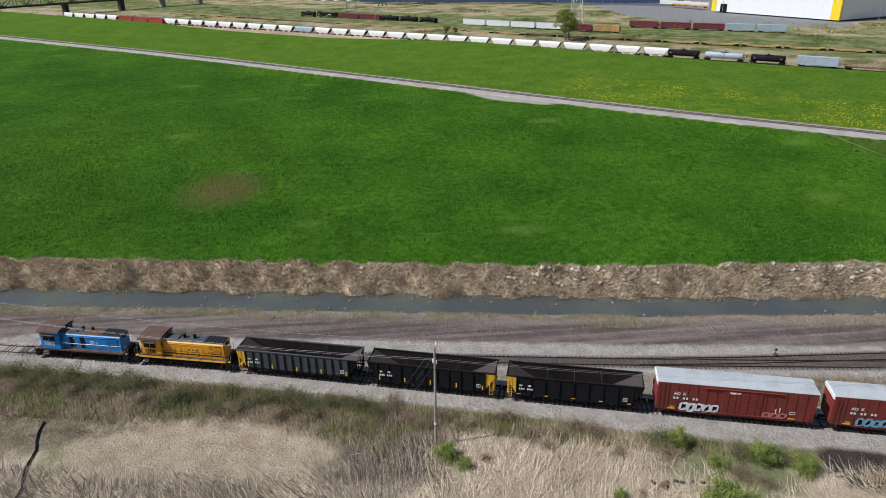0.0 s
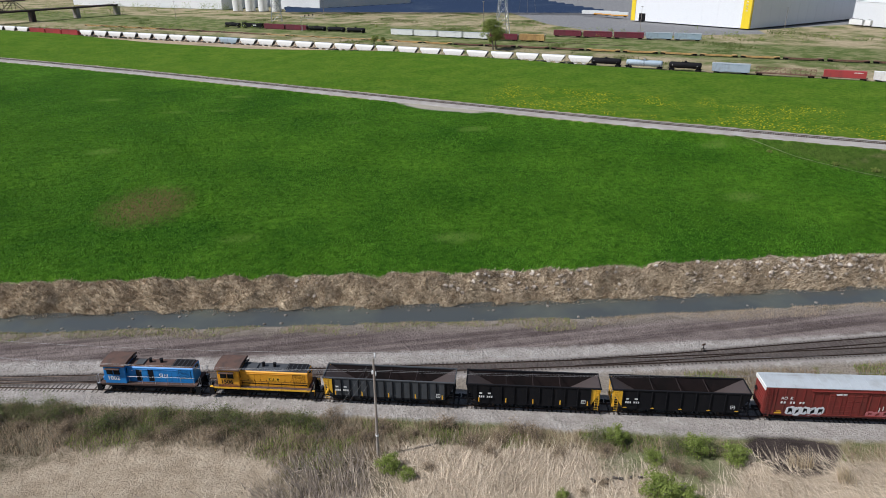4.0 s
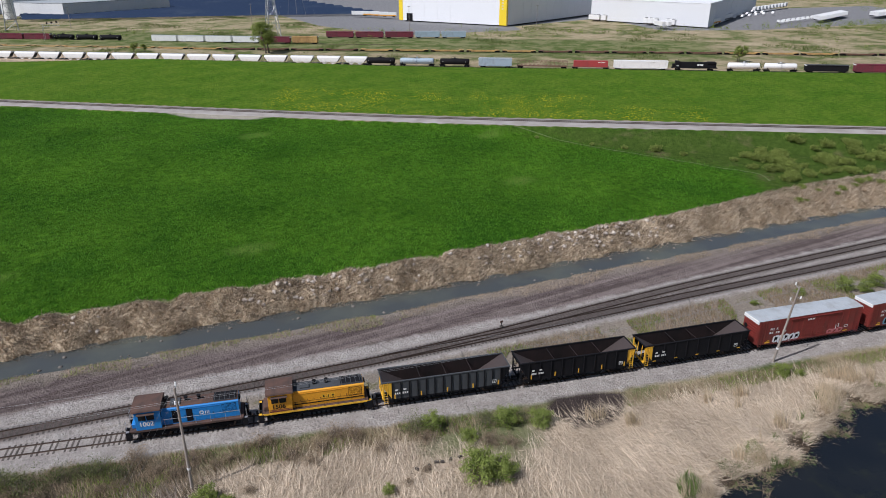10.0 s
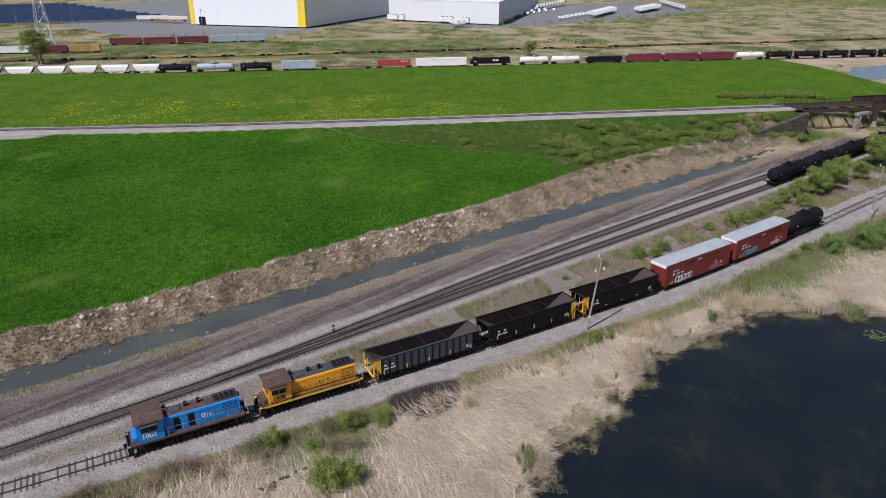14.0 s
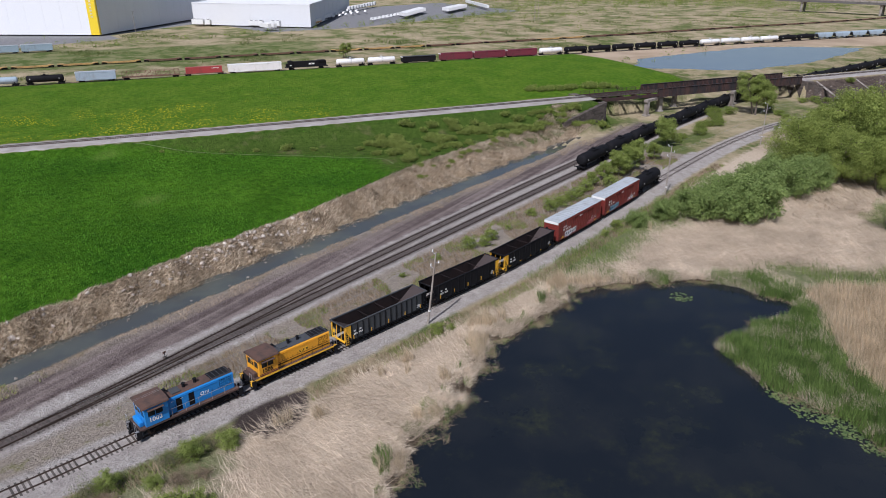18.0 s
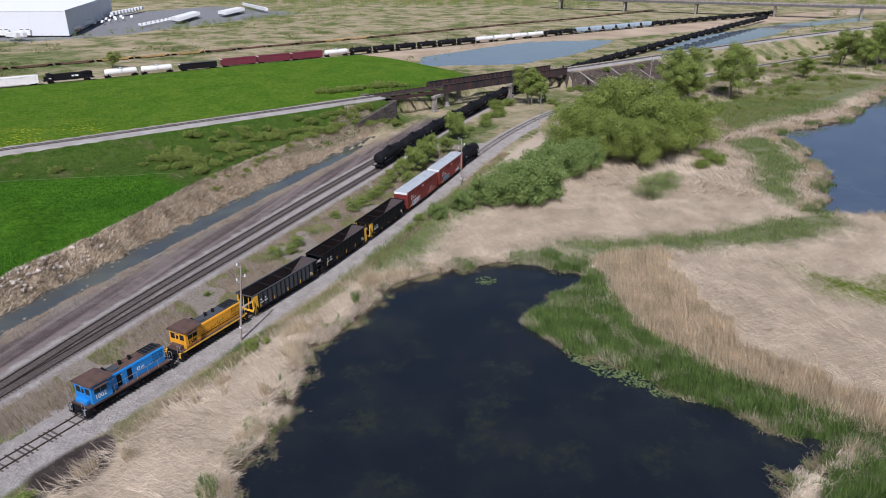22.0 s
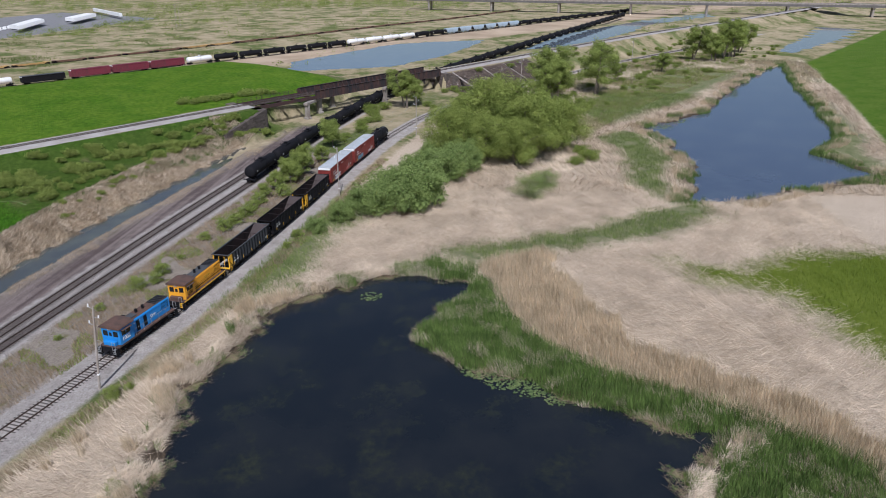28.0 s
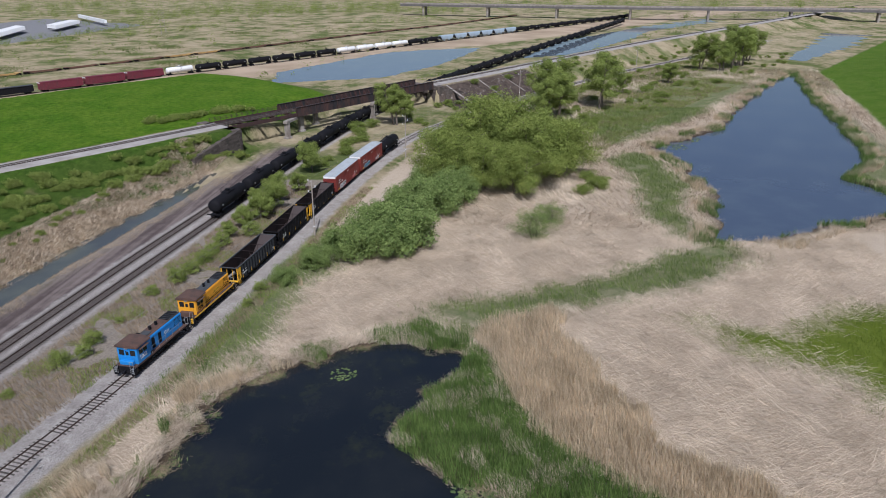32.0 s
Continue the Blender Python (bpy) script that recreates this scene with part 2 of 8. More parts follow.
# ---------------------------------------------------------------- mesh helpers
def link(name, bm, mat, parent=None, label="", smooth=False):
    me = bpy.data.meshes.new(name)
    if smooth:
        for f in bm.faces:
            f.smooth = True
    bm.to_mesh(me)
    bm.free()
    for one in (mat if isinstance(mat, (list, tuple)) else [mat]):
        me.materials.append(M[one] if isinstance(one, str) else one)
    ob = new(name, me)
    ob.parent = parent
    return tagged(ob, label)


part = link


def box(bm, x0, x1, y0, y1, z0, z1, bevel=0.0, mi=0, m=None):
    r = bmesh.ops.create_cube(bm, size=1.0, matrix=Matrix.Translation(((x0 + x1) / 2, (y0 + y1) / 2, (z0 + z1) / 2)) @ Matrix.Diagonal((x1 - x0, y1 - y0, z1 - z0, 1)))
    vs = r["verts"]
    if bevel:
        es = list({e for v in vs for e in v.link_edges})
        out = bmesh.ops.bevel(bm, geom=es, offset=bevel, segments=1, affect="EDGES")
        vs = list({v for f in out["faces"] for v in f.verts} | {v for v in vs if v.is_valid})
    if m is not None:
        bmesh.ops.transform(bm, matrix=m, verts=vs)
    if mi:
        for f in {f for v in vs for f in v.link_faces}:
            f.material_index = mi
    return vs


def rod(bm, a, b, r, n=8, r2=None, caps=True):
    a, b = Vector(a), Vector(b)
    d = b - a
    m = Matrix.Translation((a + b) / 2) @ d.to_track_quat("Z", "Y").to_matrix().to_4x4()
    return bmesh.ops.create_cone(bm, cap_ends=caps, segments=n, radius1=r, radius2=r if r2 is None else r2, depth=d.length, matrix=m)["verts"]


def prism(bm, outline, axis, lo, hi, mi=0):
    """An outline in the plane across axis (x: y,z pairs; y: x,z pairs; z: x,y pairs), drawn out from lo to hi."""
    def at(p, k):
        return {"x": (k, p[0], p[1]), "y": (p[0], k, p[1]), "z": (p[0], p[1], k)}[axis]
    a = [bm.verts.new(at(p, lo)) for p in outline]
    b = [bm.verts.new(at(p, hi)) for p in outline]
    n = len(outline)
    fs = [bm.faces.new(a), bm.faces.new(b[::-1])] + [bm.faces.new((a[i], b[i], b[(i + 1) % n], a[(i + 1) % n])) for i in range(n)]
    for f in fs:
        f.material_index = mi
    bmesh.ops.recalc_face_normals(bm, faces=fs)
    return a + b


def mesh_from(name, verts, faces, mat, parent=None, smooth=False):
    me = bpy.data.meshes.new(name)
    me.from_pydata([tuple(v) for v in verts], [], [tuple(f) for f in faces])
    for one in (mat if isinstance(mat, (list, tuple)) else [mat]):
        me.materials.append(M[one] if isinstance(one, str) else one)
    if smooth:
        me.polygons.foreach_set("use_smooth", np.ones(len(me.polygons), dtype=bool))
    ob = new(name, me)
    ob.parent = parent
    return ob


# ---------------------------------------------------------------- plan: lines
class Line:
    """A smooth line through knots, run through by its length."""

    def __init__(self, knots, step=1.0):
        k = np.array(knots, float)
        k = np.vstack([2 * k[0] - k[1], k, 2 * k[-1] - k[-2]])
        pts = []
        for i in range(1, len(k) - 2):
            p0, p1, p2, p3 = k[i - 1:i + 3]
            n = max(2, int(np.hypot(*(p2 - p1)) / step))
            d1 = np.hypot(*(p2 - p1))
            t1 = (p2 - p0) / (np.hypot(*(p2 - p1)) + np.hypot(*(p1 - p0))) * d1
            t2 = (p3 - p1) / (np.hypot(*(p3 - p2)) + np.hypot(*(p2 - p1))) * d1
            for u in np.arange(n) / n:
                h = (2 * u**3 - 3 * u**2 + 1, u**3 - 2 * u**2 + u, -2 * u**3 + 3 * u**2, u**3 - u**2)
                pts.append(h[0] * p1 + h[1] * t1 + h[2] * p2 + h[3] * t2)
        pts.append(k[-2])
        self.p = np.array(pts)
        self.s = np.concatenate([[0], np.cumsum(np.hypot(*np.diff(self.p, axis=0).T))])
        self.length = self.s[-1]

    def at(self, s):
        return np.array([np.interp(s, self.s, self.p[:, 0]), np.interp(s, self.s, self.p[:, 1])])

    def way(self, s):
        d = self.at(s + 0.5) - self.at(s - 0.5)
        return d / (np.hypot(*d) + 1e-9)

    def of_x(self, x):
        return float(np.interp(x, self.p[:, 0], self.s))

    def coarse(self, every):
        return np.array([self.at(s) for s in np.arange(0, self.length + every, every)])


def offset_from(pts, X, Y):
    """Signed distance from a polyline (positive to the left of its way) and the length along it."""
    best = np.full(X.shape, 1e9)
    sign = np.ones(X.shape)
    along = np.zeros(X.shape)
    run = 0.0
    for (x0, y0), (x1, y1) in zip(pts[:-1], pts[1:]):
        dx, dy = x1 - x0, y1 - y0
        ln = math.hypot(dx, dy)
        t = np.clip(((X - x0) * dx + (Y - y0) * dy) / (ln * ln), 0, 1)
        ex, ey = X - (x0 + t * dx), Y - (y0 + t * dy)
        d = np.hypot(ex, ey)
        near = d < best
        best = np.where(near, d, best)
        sign = np.where(near, np.where(dx * ey - dy * ex >= 0, 1.0, -1.0), sign)
        along = np.where(near, run + t * ln, along)
        run += ln
    return best * sign, along


def inside(poly, X, Y):
    """Signed distance to a closed outline, positive inside."""
    n = len(poly)
    best = np.full(X.shape, 1e9)
    odd = np.zeros(X.shape, bool)
    for i in range(n):
        (x0, y0), (x1, y1) = poly[i], poly[(i + 1) % n]
        dx, dy = x1 - x0, y1 - y0
        t = np.clip(((X - x0) * dx + (Y - y0) * dy) / (dx * dx + dy * dy), 0, 1)
        best = np.minimum(best, np.hypot(X - x0 - t * dx, Y - y0 - t * dy))
        if y0 != y1:
            odd ^= ((Y < y0) != (Y < y1)) & (X < (x1 - x0) * (Y - y0) / (y1 - y0) + x0)
    return np.where(odd, best, -best)


def step01(a, b, x):
    t = np.clip((x - a) / (b - a), 0, 1)
    return t * t * (3 - 2 * t)


def lumps(X, Y, size, seed=0.0):
    """Smooth irregular heights, about -1 to 1."""
    out = np.zeros(np.shape(X))
    for k, (a, b, c) in enumerate(((1.0, 0.35, 0.3), (-0.55, 0.95, 1.7), (0.75, -0.8, 2.9), (1.7, 1.3, 4.1), (-1.9, 1.1, 0.7), (2.3, -2.9, 5.2))):
        out = out + np.sin((a * X + b * Y) / size * 2.1 + c + seed * (k + 1)) / (1 + 0.35 * k)
    return out / 3.2


MAIN = Line([(-160, 117.5), (-100, 100.4), (-60, 89.0), (-20, 79.0), (20, 67.6), (60, 56.8), (84, 51.0), (102, 46.9), (140, 41.1), (180, 36.2), (220, 29.2), (258, 17.2), (320, -18), (389, -66), (450, -116), (560, -205)])
SIDING = Line([(-50, 86.6), (-19, 81.6), (6, 78.0), (34, 74.0), (61.4, 70.5), (81, 68.2), (108.8, 64.6), (125, 62.6), (155, 58.8), (166, 57.4), (206, 52.8), (240, 47.6), (275, 41), (320, 29), (390, 3), (470, -28), (600, -80), (800, -160)])
SIDING_2 = Line([(30, 74.6), (45, 73.2), (62, 72.2), (86, 70.6), (115, 67.8), (140, 65.2), (167, 61.9), (206, 57.3), (240, 52.2), (275, 45.6), (320, 34), (390, 8), (470, -23), (600, -75)])
DITCH = Line([(-220, 127.2), (-150, 117.2), (-100, 110.2), (-62, 104.5), (-25.5, 99.2), (9.5, 93.8), (43.5, 89), (75, 86), (107, 82.2), (137, 78.5), (174, 73.3), (205, 69.5), (250, 63), (300, 52)])
EMB_LINE = Line([(-420, 590), (-300, 494), (-205.8, 418.2), (-92.4, 330.5), (-14.2, 266), (41, 219.5), (82.4, 185.5), (121.2, 156), (182.7, 111.6), (230, 78.0), (270, 49.5), (310, 21), (353, -9.7), (456, -82.6), (560, -163), (700, -272), (900, -430)], 4.0)
EMB_A = Vector((230.0, 78.0))
EMB_WAY = Vector((80.0, -57.0)).normalized()
EMB_LEFT = Vector((-EMB_WAY.y, EMB_WAY.x))
EMB_C = EMB_LINE.coarse(20)
EMB_0 = EMB_LINE.of_x(230.0)
SPAN = 94.0
POND_1 = [(20, 5), (38, 30), (50, 33.5), (64, 35.5), (79, 37), (93.5, 34.3), (102, 31.5), (108.5, 26.5), (114, 18), (116, 9), (113.5, 2), (108, 2.5), (100, 7), (93.5, 9), (89.3, 6.2), (86.5, 1.5), (84.6, -5.0), (80.6, -12), (76.6, -20), (73, -27.5), (68.5, -26.5), (66, -22), (57, -21.5), (40, -27), (10, -30)]
POND_2 = [(237, -52), (215, -56), (191, -56), (172, -52), (160, -46), (160, -58), (168, -70), (176, -88), (182, -100), (205, -93), (217, -102), (228, -110), (280, -124), (326, -135), (398, -157), (350, -126), (300, -98), (261, -79)]
POND_3 = [(355, 100), (374, 52), (420, 27), (470, 12), (515, 2), (500, 40), (484, 63), (440, 85), (393, 108)]
POND_4 = [(455, -22), (478, -57), (580, -112), (640, -135), (760, -232), (785, -225), (680, -135), (560, -57)]
POND_5 = [(446, -182), (480, -208), (533, -250), (612, -298), (631, -278), (547, -232), (490, -196), (452, -176)]


def emb_uv(X, Y):
    d, s = offset_from(EMB_C, X, Y)
    return s - EMB_0, d


MAIN_C, SIDING_C, SIDING2_C, DITCH_C = MAIN.coarse(9), SIDING.coarse(9), SIDING_2.coarse(9), DITCH.coarse(9)


def zones(X, Y):
    """Plan distances that both the ground's height and its cover follow."""
    z = {}
    z["u"], z["d"] = emb_uv(X, Y)
    z["ditch"], z["ditch_s"] = offset_from(DITCH_C, X, Y)
    z["main"], _ = offset_from(MAIN_C, X, Y)
    z["side"], _ = offset_from(SIDING_C, X, Y)
    z["side2"], _ = offset_from(SIDING2_C, X, Y)
    z["pond"] = np.maximum.reduce([inside(p, X, Y) for p in (POND_1, POND_2, POND_3, POND_4, POND_5)])
    z["pond"] = z["pond"] + (lumps(X, Y, 1.9, 1.0) * 0.8 + lumps(X, Y, 3.6, 5.0) * 0.9 + lumps(X, Y, 8.0, 3.0) * 1.5) * step01(14, 6, np.abs(z["pond"]))
    z["half"] = 2.15 - 0.7 * step01(120, 190, X) + 0.35 * lumps(X, Y, 6.0, 2.0)
    return z


def height(X, Y, z=None):
    X, Y = np.asarray(X, float), np.asarray(Y, float)
    z = z or zones(X, Y)
    u, d = z["u"], z["d"]
    h = -0.25 + 0.0 * X
    # north of the ditch: bank, field, hill
    b = z["ditch"] - z["half"]
    rough = lumps(X, Y, 3.3) * 0.75 + lumps(X, Y, 2.0, 2.0) * 0.75
    bank = -1.3 + (3.2 + 0.4 * step01(20, 80, X)) * step01(0.2, 7.0 + 5.0 * step01(90, 150, X), b) + rough * step01(0.0, 1.5, b) * (1 - step01(6, 9, b))
    field = 4.0 * step01(18, 120, b) + lumps(X, Y, 34) * 0.35
    north = bank + field * step01(7, 20, b)
    north = north + (-0.3 - north) * step01(-6, 22, u + 0.25 * d)
    north = north + (lumps(X, Y, 3.1, 4.0) * 0.15 + lumps(X, Y, 2.0, 6.0) * 0.13) * step01(8, 12, b) * step01(170, 60, b)
    # hill beyond the embankment line
    crest = np.interp(d, (6, 20, 76, 90, 122, 140), (5.6, 6.3, 8.6, 8.4, -0.8, -1.9))
    crest = crest * (1 - 0.42 * step01(300, 410, -u) + 0.2 * step01(470, 560, -u))
    crest = crest + lumps(X, Y, 45) * 0.3 * step01(10, 40, d) * (1 - step01(95, 120, d))
    fade = (1 - step01(50, 96, u)) * np.where(u > -40, step01(7, 36, z["side"]), 1.0)
    hill = -0.3 + (crest + 0.3) * fade
    flat = -1.9 + 1.5 * step01(-16, -4, z["pond"])
    hill = hill + (flat - hill) * step01(50, 96, u) * step01(70, 100, d)
    z_far = np.where(d > 0, hill, north)
    h = np.where((b > 0) | (d > 8), np.where(d > 0, hill, north), h)
    h = np.where((z["ditch"] <= 0) & (d < 8), -0.25, h)
    # embankment
    gap = np.where((u > 0) & (u < SPAN), 1.0, 0.0)
    slope = 6.42 - np.maximum(0, np.abs(d) - 5.8) * 0.5
    h = np.where(gap > 0, h, np.maximum(h, slope))
    # the fill behind the wing walls of the bridge, and the low ground in front of them
    wing = -9.6 + (u + 0.5) * 0.337
    wing_top = 6.4 + np.minimum(u, 0) * 0.165
    near_wall = (u > -22) & (u < 0.2)
    h = np.where(near_wall & (d > wing + 0.9) & (d < 6), np.maximum(h, np.minimum(6.5, wing_top - 0.3 + (d - wing) * 0.5)), h)
    h = np.where((u > -40) & (u < 0.2) & (d <= wing + 0.9) & (z["ditch"] > 0), np.minimum(h, 0.1 - u * 0.08 + np.maximum(0, -u - 19) * 0.45), h)
    wing_b = -7.5 - (u - SPAN) * 0.375
    far_wall = (u > SPAN) & (u < SPAN + 16)
    h = np.where(far_wall & (d <= wing_b) & (d > -30), np.minimum(h, -0.1 + (u - SPAN) * 0.12), h)
    # ditch and near bank
    dd = np.abs(z["ditch"]) - z["half"]
    dip = -1.7 + 1.5 * step01(-1.2, 1.8, dd)
    h = np.where((z["ditch"] < z["half"]) & (dd < 1.8) & (X < 285), np.minimum(h, dip + 0.85 * step01(176, 196, X)), h)
    # south of the tracks the ground falls to the marsh
    south = step01(5.0, 16.0, -z["main"])
    h = np.where((z["main"] < 0) & (d < -8), h - 0.35 * south + (lumps(X, Y, 5) * 0.12 + lumps(X, Y, 2.3, 1.0) * 0.10) * south, h)
    bed = np.minimum.reduce([np.abs(z["main"]), np.abs(z["side"]) + 99 * (X < -50), np.abs(z["side2"]) + 99 * (X < 28)])
    h = np.where((bed < 3.2) & (d < -5), np.maximum(h, -0.105 - 0.27 * step01(1.6, 3.2, bed)), h)
    # levee behind the far pond
    lev = inside([(205, -101), (232, -117), (300, -137), (400, -166), (560, -282), (900, -520), (900, -800), (150, -500), (150, -120), (186, -108)], X, Y)
    h = np.maximum(h, np.where(lev > 3, -0.5 + 4.5 * step01(3, 45, lev), -5))
    # ponds
    p = z["pond"]
    h = np.where(p > -2.5, np.minimum(h, -0.55 - 0.9 * step01(-2.0, 2.0, p)), h)
    return h


WATER = -0.95


# ---------------------------------------------------------------- ground
def ramp_axis(lo, fine_lo, fine_hi, hi, step, mid_lo, mid_hi, mid):
    a = list(np.arange(fine_lo, fine_hi, step)) + [fine_hi]
    k = mid
    while a[-1] < hi:
        k = mid if a[-1] < mid_hi else k * 1.14
        a.append(a[-1] + k)
    k = mid
    while a[0] > lo:
        k = mid if a[0] > mid_lo else k * 1.14
        a.insert(0, a[0] - k)
    return np.array(a)


GX = ramp_axis(-3000, -76, 262, 4200, 0.85, -260, 620, 2.6)
GY = ramp_axis(-3000, -62, 122, 4200, 0.85, -180, 480, 2.6)


def lots(X, Y):
    return np.maximum(inside([(196, 560), (220, 462), (318, 452), (330, 480), (470, 510), (640, 470), (660, 900), (200, 900)], X, Y), inside([(405, 395), (470, 362), (720, 330), (800, 480), (560, 530), (430, 470)], X, Y))


def cover_of(X, Y, z):
    """How far inside each kind of ground a place lies, in metres."""
    u, d, b = z["u"], z["d"], z["ditch"] - z["half"]
    top = 6.6 + 3.0 * step01(95, 140, X) - 6.0 * step01(150, 190, X)
    c = {}
    hill_end = np.minimum(66 - u, z["side"] - 22)
    field = np.minimum(np.minimum(b - top, -14 - u), 1e3)
    c["field"] = np.where(d > 4, np.minimum(np.minimum(d - 5, 118 - d), np.where(u > -40, hill_end, 50)), np.minimum(field, -5 - d))
    c["bank"] = np.where(b > -0.4, np.minimum(b + 0.4, np.minimum(top + 0.6 - b, -18 - u)), np.minimum(0.0, b))
    c["bank"] = np.where(d > -6, -5, c["bank"])
    near = -z["ditch"] - z["half"]
    road = np.minimum(np.minimum(near - 3.0, z["side"] - 3.3 + 1.1 * step01(60, 130, X)), 230 - X)
    c["road"] = np.where(z["ditch"] < 0, road, -10)
    pad = np.minimum(near - 5.5, z["main"] + 5.0)
    strip = np.where(z["ditch"] < 0, np.maximum(1.3 - np.abs(z["side"] - 3.3), 2.4 - np.abs(z["side2"])), -9)
    grav = np.maximum.reduce([2.5 - np.abs(z["main"]), np.minimum(2.4 - np.abs(z["side"]), X + 60), np.minimum(2.4 - np.abs(z["side2"]), X - 25), 3.6 - np.abs(d) - 9 * ((u > 0) & (u < SPAN)), strip, np.minimum(1.3 - np.abs(z["main"] - 2.9), np.minimum(X - 40, 200 - X)), np.minimum(1.6 - np.abs(z["main"] + 2.9), np.minimum(X - 20, 230 - X))])
    grav = np.maximum(grav, np.minimum(1.5 - np.abs(z["main"] + 2.3), 40 - X))
    c["gravel"] = np.where(np.abs(d) > 6.0, np.where(d > 8, -9, grav), np.where((u > 0) & (u < SPAN), -9, 4.2 - np.abs(d)))
    r = -z["main"] - 7.6
    c["reed"] = np.minimum(np.where(z["main"] < 0, r, -9), np.where(d < -14, 9, -9))
    c["reed"] = np.minimum(c["reed"], 330 - X)
    c["green"] = greens_of(X, Y)
    c["lawn"] = lawn_of(X, Y)
    c["hill"] = np.where(z["main"] > 0, d - 6.0, -9)
    c["thatch"] = np.minimum(np.minimum(6 - X, -z["main"] - 3.6), 18 + z["main"] + lumps(X, Y, 9, 2) * 5)
    c["soil"] = inside([(-35, 67), (-31, 69), (-23, 69), (-14, 67), (-6, 63), (-6, 59), (-11, 57), (-26, 59), (-34, 60), (-36, 65)], X, Y)
    c["rough"] = np.minimum(inside([(131, 90), (141, 107), (123, 136), (100, 172), (150, 135), (190, 106), (236, 75), (226, 66), (196, 77), (165, 85)], X, Y), -5 - d)
    c["cess"] = np.where((z["ditch"] < -z["half"]) & (d < -7), np.minimum(z["main"] + 1.0, 196 - X), -9)
    c["fill"] = np.where(u > SPAN - 1, np.minimum(np.minimum(-5.6 - d, 24 + d), SPAN + 70 + 12 * lumps(X, Y, 14, 2) - u), -9)
    c["green"] = np.maximum(c["green"], np.where((z["pond"] < 0) & (X > 70) & (Y < 60), 1.2 + z["pond"] * 0.9, -9))
    c["levee"] = inside([(196, -112), (232, -124), (300, -144), (400, -171), (560, -286), (900, -524), (900, -800), (150, -500), (140, -150), (170, -112)], X, Y)
    c["mud"] = inside([(44.2, 54.6), (46, 56.2), (51.2, 54.8), (55.0, 52.6), (52.0, 49.6), (48, 49.0), (45.2, 50.4)], X, Y)
    c["lot"] = lots(X, Y)
    c["yard"] = np.where((d > 112) & (d < 210), np.minimum(d - 114, 162 + 5 * lumps(X, Y, 60, 2) - d), -9)
    c["dandelion"] = np.minimum(np.minimum(d - 6, 42 - d), np.minimum(u + 230, -85 - u))
    c["dry_patch"] = np.maximum(5.5 - np.hypot((X - -34.4) / 1.3, (Y - 145.2) / 1.6), -9)
    c["bed"] = np.where(d < -6, np.maximum(np.minimum(1.25 - np.abs(z["side"]), X + 48), np.minimum(1.25 - np.abs(z["side2"]), X - 30)), -9)
    c["shore"] = np.where((X < 330) & (z["main"] < -6), z["pond"] + 2.1, -9)
    c["verge"] = np.minimum(np.minimum(d - 205, 290 - d), -30 - u)
    c["path"] = inside([(26, 227), (50, 208), (55, 202), (48, 203), (34, 214)], X, Y)
    return c


TRAIL = [(80, 196), (103, 167.5), (123, 135), (135, 116), (139, 109), (142, 103), (139, 97)]
GREENS = [
    [(93, 11), (88, 7), (82.5, 1), (79, -6), (76, -14), (73.5, -24), (71, -31), (66, -26), (58, -23), (55, -40), (68, -43), (78, -31), (85, -17), (92, -9), (100, -4), (109, -2), (116, 2), (121, 9), (116, 14), (113, 3), (108, 4), (100, 9)],
    [(124, -33.5), (116, -37), (112.5, -45), (108.5, -50), (99, -51), (88, -56), (70, -78), (90, -110), (126, -92), (133, -72), (129, -58), (122, -44)],
    [(140, 38), (118, 40), (104, 43), (98, 40), (112, 33), (128, 30), (150, 26), (156, 30)],
    [(118, 2), (121, -4), (128, -14), (132, -27), (139, -38), (150, -50), (158, -48), (156, -41), (146, -30), (139, -19), (134, -11), (130, -3), (130, 3), (125, 7)],
    [(158, -42), (176, -44), (196, -50), (214, -50), (232, -46), (220, -36), (196, -40), (172, -36)],
    [(240, -40), (270, -66), (300, -88), (360, -122), (380, -100), (320, -60), (270, -30)],
    [(172, -99), (182, -91), (205, -93), (216, -103), (230, -112), (260, -122), (300, -132), (300, -135), (258, -126), (226, -118), (204, -107), (192, -107)],
    [(30, 55), (33, 60), (44, 57), (42, 52), (36, 50)],
    [(-42, 71), (-39, 71), (-33, 69), (-33, 66), (-35, 64), (-36, 60), (-38, 60)],
]


def greens_of(X, Y):
    ragged = lumps(X, Y, 3.4, 4) * 1.5 + lumps(X, Y, 8.5, 1) * 1.8
    return np.maximum.reduce([inside(p, X, Y) + (ragged if k else 0.3 * ragged) for k, p in enumerate(GREENS) if k != 1])


def lawn_of(X, Y):
    return inside(GREENS[1], X, Y) + lumps(X, Y, 3.0, 2) * 1.3 + lumps(X, Y, 9.0, 5) * 2.4


